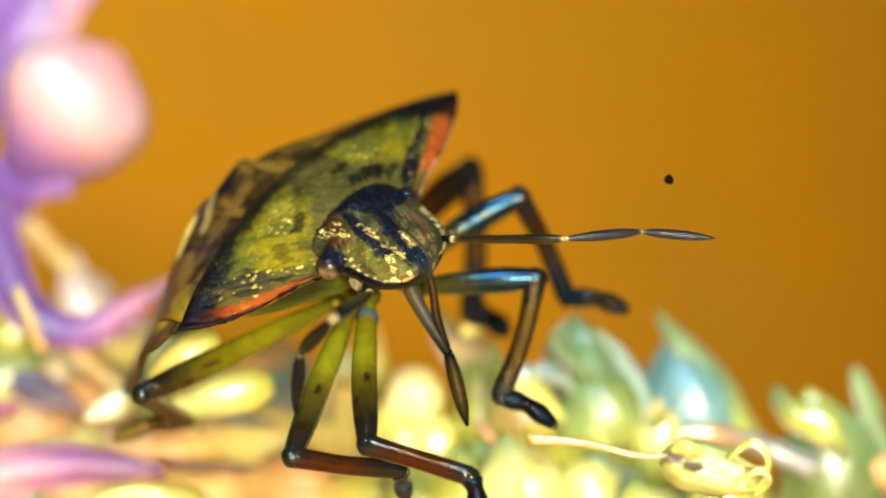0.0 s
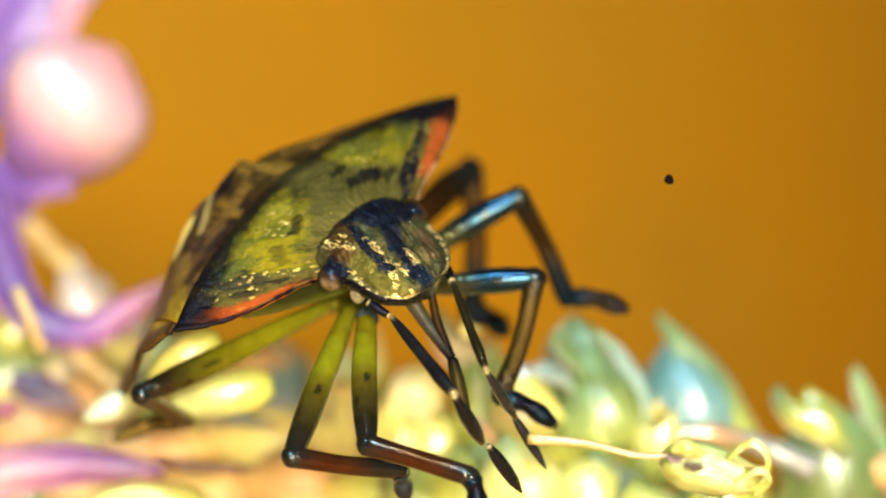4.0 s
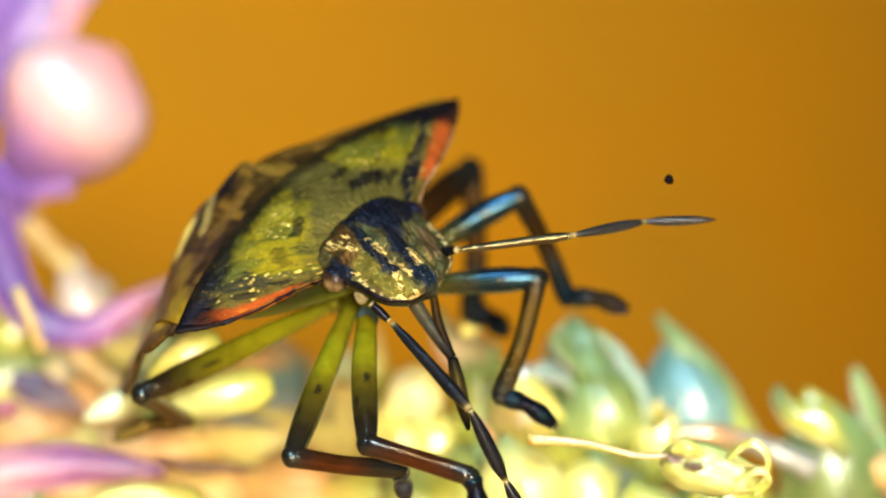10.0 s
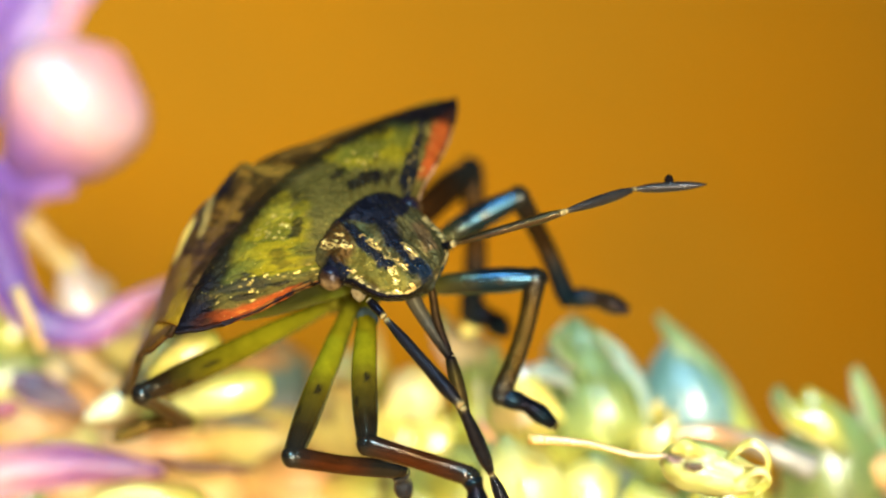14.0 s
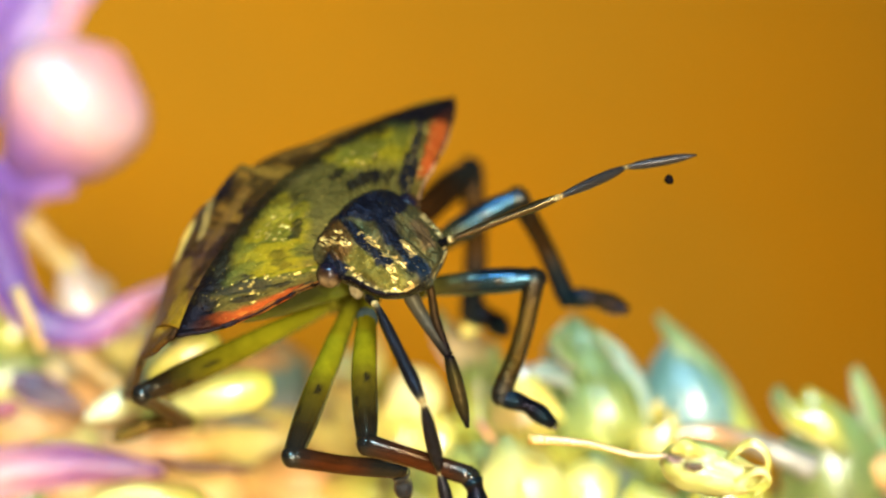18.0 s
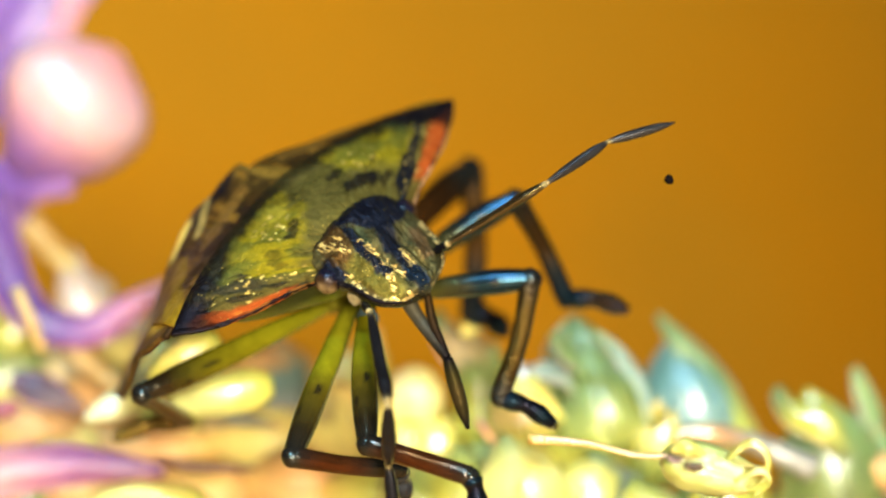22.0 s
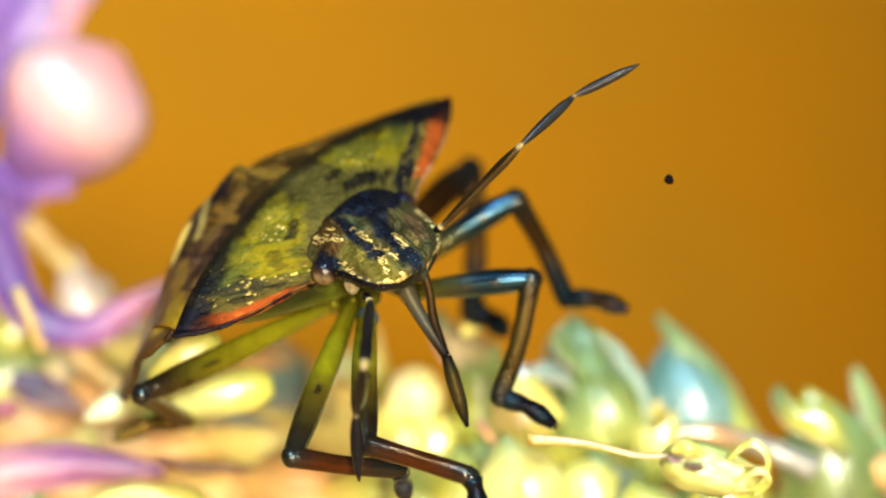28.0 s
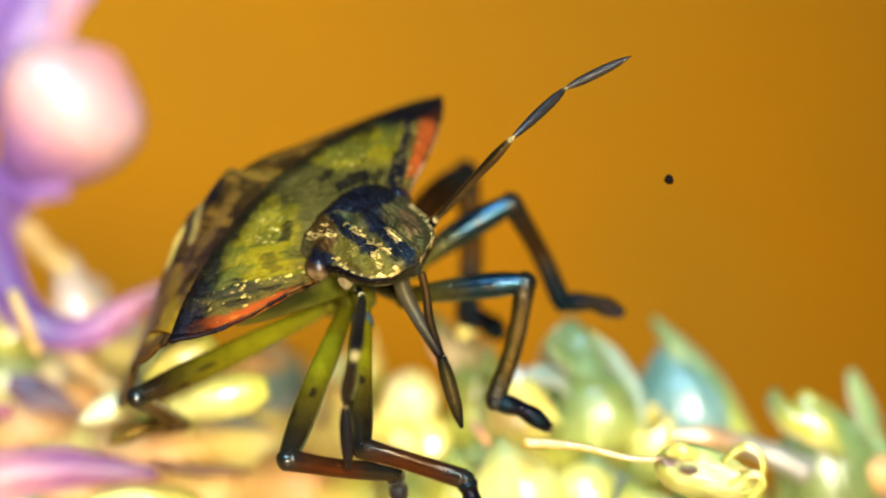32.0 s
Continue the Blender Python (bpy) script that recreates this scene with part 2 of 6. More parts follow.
def pronotum_colour(f, s):
    w = 0.11 * wob(f * 1.2, s * 3.7, 1.0, 1.6) + 0.08 * wob(f, s * 3.7, 4.0, 4.0) + 0.04 * wob(f, s * 3.7, 4.0, 11.0)
    bend = 0.10 * wob(f, s * 3.7, 21.0, 3.0)
    hind = pronotum_edges(s)[1]
    a = abs(s)
    near = step(0.05, -0.05, s)
    front = 0.50 + 0.85 * (a - 0.31) + 0.16 * near
    patch = step(0.10, 0.19, a + w) * step(0.72, 0.65, a + w) * step(front + 0.16, front - 0.16, f + 1.3 * w)
    c = mix((0.050, 0.042, 0.009), (0.031, 0.026, 0.007), 0.5 + 2.5 * w)
    bright = mix(GREEN, (0.058, 0.054, 0.006), step(-0.1, 0.25, wob(f, s * 3.7, 12.0, 2.4)))
    bright = mix(bright, (0.120, 0.100, 0.010), 0.8 * step(0.30, 0.05, math.hypot(f - 0.05, 1.6 * (a - 0.24))) * near)
    c = mix(c, bright, patch)
    c = mix(c, (0.018, 0.030, 0.012), 0.7 * patch * step(0.50, 0.66, a + w) * step(0.45, 0.0, f))
    # Metallic gold: painted glints on the green patch, beads along the edges.
    gold = (0.5, 0.36, 0.09, 0.9)
    c = mix(c, gold, 0.9 * step(0.32, 0.40, wob(f, s * 3.7, 9.0, 11.0)) * step(0.14, 0.02, abs(a - 0.32)) * step(-0.1, 0.1, f) * step(0.60, 0.45, f))
    for p, q, r, k in (((0.50, 0.27), (0.58, 0.40), 0.10, 0.85), ((0.56, 0.50), (0.76, 0.64), 0.07, 0.55), ((0.05, 0.10), (-0.1, 0.16), 0.10, 0.5)):
        c = mix(c, DARK, k * near * streak(f + w, a + 0.3 * bend, p, q, r))
    for p, q, r, k in (((0.24, 0.10), (0.30, 0.16), 0.13, 0.85), ((0.70, 0.15), (0.72, 0.36), 0.11, 0.9), ((0.72, 0.36), (0.82, 0.54), 0.08, 0.75), ((0.52, 0.34), (0.44, 0.42), 0.06, 0.5)):
        c = mix(c, DARK, k * (1 - near) * streak(f + w, a + 0.3 * bend, p, q, r))
    c = mix(c, BLUE_BLACK, (0.95 - 0.25 * near) * step(0.66, 0.70, a + w) * step(0.80, 0.77, a + 0.5 * w) * (1 - near * step(0.55, 0.75, f + 2 * w)))
    c = mix(c, (0.042, 0.032, 0.007), step(0.78, 0.81, a + 0.5 * w))
    c = mix(c, DARK, 0.8 * near * step(0.0, 0.2, wob(f, s * 3.7, 18.0, 4.5)) * step(0.74, 0.79, a))
    c = mix(c, ORANGE, step(0.865, 0.895, a + 0.3 * w + 0.055 * (1 - near)) * step(0.04, 0.16, f + w) * step(1.04, 0.92, f))
    c = mix(c, (0.22, 0.075, 0.012), 0.7 * step(0.05, 0.25, wob(f, s * 3.7, 15.0, 9.0)) * step(0.90, 0.92, a) * step(0.2, 0.35, f))
    c = mix(c, DARK, step(0.970, 0.984, a - 0.008 * near))
    c = mix(c, DARK, step(0.80, 0.86, a) * step(0.2, 0.08, f + w))
    c = mix(c, gold, 0.8 * step(0.40, 0.48, wob(f, s * 3.0, 3.0, 17.0)) * step(0.06, 0.02, abs(a - 0.82)))
    c = mix(c, gold, 0.8 * step(0.38, 0.46, wob(f, s * 3.0, 6.0, 17.0)) * step(0.05, 0.02, abs(a - 0.70)))
    c = mix(c, (0.30, 0.17, 0.08), 0.8 * (1 - near) * step(0.985, 0.995, a) * step(0.1, 0.3, f))
    c = mix(c, DARK, step(0.46, 0.16, f - hind + 1.2 * w - 0.12 * step(0.3, 0.6, a)) * (0.95 - 0.3 * step(0.2, 0.05, a)))
    return c


def pronotum_mesh():
    def fn(u, v):
        s = 2 * v - 1
        front, hind = pronotum_edges(s)
        f = front + (hind - front) * u
        dent = 0.045 * wob(f, s * 3.7, 0.0, 2.6) + 0.03 * wob(f, s * 3.7, 5.0, 7.0) + 0.014 * wob(f, s * 3.7, 2.0, 16.0)
        rim = 0.05 * step(0.95, 1.0, abs(s))
        dent *= 1 - 0.8 * step(0.8, 0.97, u)
        return back(f, s, 0.05 + dent + rim + 0.07 * step(0.72, 0.92, u) * (1 - 0.7 * abs(s) ** 3)), pronotum_colour(f, s)
    return sheet(fn, 80, 220, 0.10)


flange = curve([-6.4, -4.6, -3.4, -2.5, -1.5, -0.6, -0.2, 0.0], [0.0, 0.5, 1.5, 1.9, 1.6, 1.0, 0.0, 0.0])


def abdomen_mesh():
    def fn(u, v):
        s = 2 * v - 1
        f = -0.15 - 6.2 * u
        w = 0.1 * wob(f, s * 3, 2.0, 1.3)
        c = mix((0.055, 0.026, 0.006), (0.11, 0.058, 0.011), 0.5 + 3 * w)
        seg = (f * 0.95 + 0.1) % 1.0
        c = mix(c, DARK, 0.8 * step(0.80, 0.9, seg))
        c = mix(c, (0.30, 0.18, 0.018), step(0.66, 0.74, abs(s)) * step(0.93, 0.88, abs(s)) * step(0.1, 0.2, seg) * step(0.85, 0.7, seg))
        c = mix(c, DARK, 0.4 * step(0.93, 0.97, abs(s)))
        p = back(f, s, -0.03 + 0.03 * math.cos(seg * 6.28))
        return p + Vector((0, -0.24, -0.09)) * step(-0.6, -1.0, s) * flange(f), c
    return sheet(fn, 80, 80, 0.10)


def wing_pad_mesh(lo, hi):
    """The plate behind the shoulder shield, between two places across the body."""
    def fn(u, v):
        s = lo + (hi - lo) * v
        a = abs(s)
        hind = -1.75 - 0.95 * step(0.22, 0.5, a) * step(1.0, 0.75, a)
        start = pronotum_edges(s)[1] + 0.12
        f = start + (hind - start) * u
        w = 0.1 * wob(f, s * 3, 5.0, 1.3) + 0.05 * wob(f, s * 3, 1.0, 6.0)
        c = mix((0.076, 0.038, 0.008), (0.112, 0.064, 0.010), step(0.25, 0.05, a + w))
        c = mix(c, DARK, 0.75 * step(0.05, 0.3, wob(f * 0.6, s * 6, 8.0, 2.2)))
        c = mix(c, (0.12, 0.060, 0.008), 0.8 * step(0.1, 0.35, wob(f * 0.5, s * 7, 3.0, 2.6)))
        c = mix(c, DARK, 0.7 * step(0.1, 0.35, wob(f * 0.5, s * 16, 4.0, 1.7)))
        c = mix(c, DARK, 0.8 * step(0.12, 0.05, abs(a - 0.2 - 0.8 * w)))
        c = mix(c, DARK, 0.85 * step(-1.7, -2.1, f + 2 * w))
        c = mix(c, BLUE_BLACK, (0.9 if s < 0 else 0.4) * streak(f + w, a, (-1.70, 0.14), (-1.74, 0.38), 0.26))
        c = mix(c, (0.10, 0.052, 0.010), 0.7 * streak(f + w, a, (-1.15, 0.20), (-0.95, 0.50), 0.22))
        c = mix(c, DARK, 0.8 * streak(f + w, a, (-0.62, 0.42), (-0.55, 0.74), 0.20))
        c = mix(c, YELLOW, (1.0 if s < 0 else 0.0) * streak(f, a, (-2.0, 0.55), (-2.02, 0.44), 0.21))
        c = mix(c, (0.24, 0.17, 0.05), (0.8 if s < 0 else 0.0) * streak(f, a, (-1.9, 0.22), (-1.45, 0.46), 0.11))
        c = mix(c, (0.15, 0.085, 0.006), 0.9 * streak(f, a, (-1.35, 0.66), (-0.9, 0.77), 0.24))
        c = mix(c, (0.17, 0.10, 0.006), 0.9 * streak(f, a, (-0.6, 0.87), (-0.2, 0.96), 0.26))
        edge = step(0.0, 0.05, u) * 0.05
        hump = 0.13 * step(-0.6, -1.5, f) * step(0.42, 0.1, a)
        return back(f, s * 0.96, 0.02 + hump + edge * (1 - 0.4 * u) + 0.16 * step(-1.2, -2.0, f) * step(-2.75, -2.2, f) * step(0.75, 0.4, a) * (1.0 if s < 0 else -0.6) + 0.02 * wob(f, s * 3.7, 2.0, 3.0)), c
    return sheet(fn, 40, 40, 0.07)


def venter_mesh():
    """Chest and belly: a deep keel under the back."""
    bm = bmesh.new()
    cols, rows = [], []
    fs = np.linspace(0.95, -6.1, 42)
    for f in fs:
        w, e = half_width(f) * (0.60 + 0.20 * step(-1.5, 0.0, f) - 0.12 * step(0.3, 0.75, f)), edge_rise(f) + 0.25
        deep = (0.45 + 0.8 * step(-1.3, 0.5, f)) * math.sqrt(max(0.02, 1 - ((f + 1.6) / 4.9) ** 2))
        row = []
        for j in range(25):
            a = math.pi * j / 24
            x = math.cos(a)
            row.append(bm.verts.new((f, w * x, e - 0.06 - deep * math.sin(a) ** 0.8)))
            g = mix((0.095, 0.105, 0.006), (0.055, 0.066, 0.004), 0.5 + wob(f, x, 1, 2.0))
            # Front sides darkened as the shade of the gap behind the head.
            cols.append(mix(g, DARK, 0.85 * step(0.3, 0.6, f) * step(0.75, 0.95, abs(x))))
        rows.append(row)
    for a, b in zip(rows, rows[1:]):
        for j in range(24):
            bm.faces.new((a[j], a[j + 1], b[j + 1], b[j]))
        bm.faces.new((a[0], b[0], b[24], a[24]))
    bm.faces.new(rows[0])
    bm.faces.new(rows[-1])
    paint(bm, cols)
    return bm


head_width = curve([-1.15, -0.75, -0.3, 0.1, 0.4, 0.8, 1.1, 1.3, 1.4], [0.75, 0.95, 1.07, 1.08, 1.0, 0.93, 0.78, 0.5, 0.1])


def line_mask(a, q, p0, p1, r):
    dx, dy = p1[0] - p0[0], p1[1] - p0[1]
    t = min(max(((a - p0[0]) * dx + (q - p0[1]) * dy) / (dx * dx + dy * dy), 0), 1)
    return step(r, r * 0.5, math.hypot(a - p0[0] - t * dx, q - p0[1] - t * dy))


head_cap = curve([-1.1, -0.64, -0.29, -0.08, 0.08, 0.3, 0.57, 0.86, 1.1], [-0.62, -0.60, -0.52, -0.40, -0.06, 0.10, 0.14, 0.10, 0.0])


def head_colour(a, q):
    w = 0.07 * wob(a, q, 3.0, 2.2) + 0.05 * wob(a, q, 7.0, 6.0) + 0.04 * wob(a, q, 5.0, 14.0)
    x, y = a + w, q - w
    c = mix((0.031, 0.026, 0.009), (0.018, 0.017, 0.007), 0.5 + 1.4 * wob(a, q, 1.0, 3.5))
    c = mix(c, (0.034, 0.020, 0.009), 0.8 * line_mask(x, y, (0.55, 0.62), (0.95, 0.45), 0.20))
    c = mix(c, (0.040, 0.033, 0.006), line_mask(x, y, (0.30, -0.66), (1.00, -0.62), 0.40))
    c = mix(c, (0.036, 0.022, 0.009), 0.7 * line_mask(x, y, (0.55, -0.92), (0.95, -0.85), 0.16))
    c = mix(c, (0.026, 0.014, 0.004), line_mask(x, y, (-0.45, -0.52), (-0.12, -0.72), 0.34))
    c = mix(c, (0.020, 0.023, 0.010), 0.9 * line_mask(x, y, (-0.28, -0.10), (0.05, -0.18), 0.13))
    c = mix(c, BLUE, step(0.06, -0.06, x - head_cap(q)))
    c = mix(c, BLUE_BLACK, 0.75 * step(0.10, -0.10, x - head_cap(q)) * step(-0.08, 0.18, wob(a, q, 9.0, 4.0)))
    c = mix(c, (0.018, 0.010, 0.004), 0.7 * step(0.10, -0.05, x - head_cap(q)) * step(-0.25, -0.40, y))
    c = mix(c, BLUE, 0.97 * line_mask(x, y, (0.02, 0.28), (0.42, 0.07), 0.24))
    c = mix(c, BLUE, 0.97 * line_mask(x, y, (0.42, 0.07), (0.86, -0.05), 0.155))
    c = mix(c, BLUE, 0.97 * line_mask(x, y, (-0.40, -0.22), (0.05, -0.35), 0.13))
    c = mix(c, BLUE, 0.97 * line_mask(x, y, (0.05, -0.36), (0.72, -0.39), 0.15))
    c = mix(c, (0.0030, 0.0055, 0.0095), line_mask(x, y, (1.02, -0.08), (1.40, -0.10), 0.21))
    c = mix(c, BLUE, line_mask(x, y, (-0.15, -0.98), (0.20, -0.98), 0.17))
    # Gold rim spots painted as glints, stronger on the far side.
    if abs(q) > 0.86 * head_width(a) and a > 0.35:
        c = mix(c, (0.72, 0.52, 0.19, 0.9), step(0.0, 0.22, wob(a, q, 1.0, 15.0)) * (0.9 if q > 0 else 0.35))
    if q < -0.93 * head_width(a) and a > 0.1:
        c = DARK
    # Metallic gold streaks paint glints into the head's colour.
    glint_mask = step(0.06, 0.20, wob(a * 0.30 + q * 0.15, q * 1.5 - a * 0.3, 2.0, 20.0) + 0.5 * wob(a, q, 6.0, 36.0))
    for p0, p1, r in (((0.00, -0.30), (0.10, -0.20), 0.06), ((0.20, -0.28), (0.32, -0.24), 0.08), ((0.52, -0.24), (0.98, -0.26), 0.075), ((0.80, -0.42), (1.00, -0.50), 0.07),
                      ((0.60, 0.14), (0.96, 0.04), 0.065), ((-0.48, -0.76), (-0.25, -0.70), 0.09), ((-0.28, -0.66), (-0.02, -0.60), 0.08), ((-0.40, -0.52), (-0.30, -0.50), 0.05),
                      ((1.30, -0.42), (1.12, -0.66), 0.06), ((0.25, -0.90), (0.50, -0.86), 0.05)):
        c = mix(c, (0.80, 0.54, 0.16, 0.95), 0.85 * line_mask(x, y, p0, p1, r) * glint_mask)
    return c


def head_mesh():
    bm = bmesh.new()
    cols, tops, lows = [], [], []
    n = 140
    for i in range(n + 1):
        a = -1.15 + 2.55 * (i / n)
        sink = 0.42 * step(-0.50, -1.05, a)
        wd = head_width(a) * (1 + 0.015 * wob(a, 0, 0, 9.0))
        top, low = [], []
        for j in range(n + 1):
            s = -1 + 2 * j / n
            q = s * wd
            dome = (0.36 - 0.10 * step(0.3, 1.4, a)) * (1 - abs(s) ** 2.6)
            groove = 0.08 * math.exp(-((abs(q) - 0.24) / 0.06) ** 2) * step(0.0, 0.4, a) * step(1.4, 1.1, a)
            rim = 0.06 * step(0.85, 0.97, abs(s)) * step(0.1, 0.5, a)
            ridge = 0.020 * (1 - abs(wob(a * 0.5, q * 1.8 + 0.5 * a, 2.0, 5.0)) * 3)
            lump = 0.07 * wob(a, q, 0, 3.0) + ridge + 0.016 * wob(a, q, 4.0, 15.0)
            top.append(bm.verts.new((a, q, dome - sink - groove + rim + (lump + 0.010 * wob(a * 0.8, q * 1.3, 8.0, 24.0)) * (1 - abs(s) ** 4))))
            cols.append(head_colour(a, q))
        tops.append(top)
        for j in range(n + 1):
            s = -1 + 2 * j / n
            low.append(bm.verts.new((a, s * wd * 0.985, -0.05 - (0.55 - 0.33 * step(0.3, 1.4, a)) * (1 - s * s) ** 0.6)))
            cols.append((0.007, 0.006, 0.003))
        lows.append(low)
    for g in (tops, lows):
        for a, b in zip(g, g[1:]):
            for j in range(n):
                bm.faces.new((a[j], a[j + 1], b[j + 1], b[j]))
    for i in range(n):
        for j in (0, n):
            bm.faces.new((tops[i][j], tops[i + 1][j], lows[i + 1][j], lows[i][j]))
    for i in (0, n):
        for j in range(n):
            bm.faces.new((tops[i][j], tops[i][j + 1], lows[i][j + 1], lows[i][j]))
    paint(bm, cols)
    return bm


def eye_mesh(side):
    bm = bmesh.new()
    bmesh.ops.create_icosphere(bm, subdivisions=4, radius=1.0)
    cols = []
    for v in bm.verts:
        d = v.co.copy()
        inward = -d.y * side * 0.8 - d.x * 0.35 + d.z * 0.25 + 0.25 * wob(d.x, d.y, d.z, 2.0)
        c = mix((0.125, 0.082, 0.036), (0.022, 0.011, 0.005), step(-0.85, -0.35, inward))
        cols.append(mix(c, (0.004, 0.004, 0.009), step(-0.35, 0.1, inward)))
        v.co = Vector((d.x * 0.25 - 0.06, d.y * 0.24 + side * 1.04, d.z * 0.24 - 0.12))
    paint(bm, cols)
    return bm


def segment_mesh(length, radii, colours):
    return tube([(0, 0, 0), (length, 0, 0)], radii, colours, n=26, sides=12)


BRONZE = (0.016, 0.0095, 0.002)
PALE = (0.22, 0.17, 0.07)
BLACK, STEEL = (0.002, 0.002, 0.003), (0.0044, 0.0043, 0.0049)
bug = tagged(new("shield_bug"), "green-brown shield bug with orange edges on a flower spike", "insect")
bug.location = Vector((-2.6, 1.6, 13.0)) * MM
body = part("body", venter_mesh(), belly, bug, "translucent green underside")
part("pronotum", pronotum_mesh(), cuticle, body, "olive shoulder shield with black marks and orange edges")
part("scutellum", wing_pad_mesh(-0.24, 0.24), cuticle, body, "brown plate behind the shoulder shield")
for lo, hi in ((-0.99, -0.22), (0.22, 0.99)):
    part("wing_pad", wing_pad_mesh(lo, hi), cuticle, body, "dark brown wing pad with a pale yellow spot")
part("abdomen", abdomen_mesh(), cuticle, body, "brown banded abdomen")
head = part("head", head_mesh(), head_cuticle, bug, "olive head with blue-black marks and painted golden glints")
for side in (1, -1):
    part("compound_eye", eye_mesh(side), eye_mat, head, "glossy brown eye")


def knob(name, centre, radius, colour, parent, label, mat, lumps=0.0):
    bm = bmesh.new()
    bmesh.ops.create_icosphere(bm, subdivisions=3, radius=radius)
    for v in bm.verts:
        v.co = v.co * (1 + 0.15 * wob(v.co.x, v.co.y, v.co.z, 4.0) + lumps * wob(v.co.x, v.co.y, v.co.z, 11.0)) + Vector(centre)
    paint(bm, [colour] * len(bm.verts))
    return part(name, bm, mat, parent, label)


for side in (1, -1):
    knob("antennal_tubercle", (0.48, side * 0.90, -0.25), 0.13, (0.15, 0.12, 0.06), head, "pale knob at the antenna's root", leg_cuticle, 0.5)


# The far antenna's warm highlight is put into its first segment's gold colour.
GOLD_GLINT, SLATE = (0.0078, 0.0057, 0.0024), (0.0105, 0.0100, 0.0098)


def antenna(thick, shines):
    scape = part("antenna", segment_mesh(0.46, [0.06, 0.085, 0.08, 0.065], [PALE] + [BLACK] * 8 + [PALE]), antenna_cuticle, bug, "black jointed antenna")
    out = [scape]
    for (length, radii), shine in zip(((2.10, [0.05, 0.084, 0.094, 0.100, 0.112, 0.065]), (1.42, [0.05, 0.088, 0.112, 0.118, 0.105, 0.05]),
                                       (1.30, [0.045, 0.095, 0.108, 0.105, 0.08, 0.015])), shines):
        mat = gold_glint_cuticle if shine == GOLD_GLINT else antenna_cuticle
        out.append(part("antenna_segment", segment_mesh(length, [r * thick for r in radii], [PALE] + [shine] * 22 + [PALE if length > 1.3 else BLACK]), mat, scape))
    return out


far_antenna = antenna(0.84, (GOLD_GLINT, SLATE, SLATE))
near_antenna = antenna(1.14, (STEEL, STEEL, STEEL))
beak = part("rostrum", tube([(-0.50, 0.05, 0.14), (-0.1, 0.01, 0.04), (0.35, 0, 0), (0.8, 0, 0), (1.25, 0, 0)], [0.15, 0.15, 0.125, 0.11, 0.085], [(0.030, 0.026, 0.012), (0.035, 0.030, 0.016), (0.030, 0.028, 0.020), (0.016, 0.014, 0.010), DARK], n=32, sides=16), dull_cuticle, bug, "brown piercing beak")
part("labrum", tube([(-0.22, -0.03, 0.50), (0.14, -0.03, 0.38), (0.6, -0.03, 0.17), (1.14, 0.0, 0.04)], [0.075, 0.075, 0.085, 0.06], [(0.020, 0.011, 0.004), (0.014, 0.008, 0.003), DARK]), dull_cuticle, beak, "thin dark sheath over the beak")
beak_tip = part("rostrum_segment", segment_mesh(1.32, [0.09, 0.13, 0.135, 0.11, 0.035], [DARK, (0.013, 0.010, 0.003), (0.018, 0.012, 0.004), (0.012, 0.009, 0.003), BLACK]), dull_cuticle, beak)

LEAF, KNEE, RUST, NIGHT = (0.106, 0.098, 0.003), (0.006, 0.006, 0.005), (0.022, 0.0068, 0.002), (0.0018, 0.0042, 0.0058)
DUSK, AMBER = (0.0095, 0.0070, 0.0032), (0.052, 0.039, 0.003)


def leg(name, joints, femur_cols, tibia_cols, thick=1.0, foot=None, shin_mat=None, joint=None, inner=None):
    """Joints: hip, a point on the thigh, knee, a point on the shin, ankle, toe."""
    hip, thigh, knee, shin, ankle, toe = [Vector(j) for j in joints]
    femur = part(name, tube([hip, thigh, knee], [0.13 * thick, 0.185 * thick, 0.215 * thick, 0.215 * thick, 0.16 * thick], femur_cols, n=44, sides=24, marks=((0.60, 0.8, 0.06), (0.66, 2.4, 0.05), (0.68, 4.2, 0.07), (0.58, 5.4, 0.05), (0.78, 3.3, 0.04), (0.74, 0.1, 0.04))), leg_cuticle, bug, "green thigh darkening to the knee")
    part("tibia", tube([knee, shin, ankle], [0.19 * thick, 0.165 * thick, 0.16 * thick, 0.165 * thick, 0.17 * thick], tibia_cols), shin_mat or leg_cuticle, femur, "dark brown shin")
    knob("coxa", hip, 0.22 * thick, femur_cols[0], femur, "", leg_cuticle)
    if inner:
        part("hip", tube([hip, hip.lerp(Vector(inner), 0.5) - Vector((0, 0, 0.05)), inner], [0.15 * thick, 0.17 * thick, 0.22 * thick], [mix(femur_cols[0], KNEE, 0.5), KNEE, KNEE]), leg_cuticle, femur)
    # Pale knob added where the hip catches a blue-white glint.
    if joint:
        knob("hip_glint", hip.lerp(thigh, 0.30), 0.195 * thick, joint, femur, "pale blue knob standing in for the hip glint", leg_cuticle)
    knob("knee", knee, 0.188 * thick, tibia_cols[0], femur, "", leg_cuticle)
    knob("ankle", ankle, 0.160 * thick, tibia_cols[-1], femur, "", shin_mat or leg_cuticle)
    for turn in (-1, 1):
        tipward = (toe - ankle).normalized()
        aside = tipward.orthogonal() * turn
        part("claw", tube([toe - tipward * 0.05, toe + tipward * 0.03 + aside * 0.05, toe + tipward * 0.07 + aside * 0.03 - Vector((0, 0, 0.06))], [0.035, 0.028, 0.008], [BLACK, BLACK, RUST], n=8, sides=8), leg_cuticle, femur)
    mid = ankle.lerp(toe, 0.5) + Vector((0, 0, 0.10))
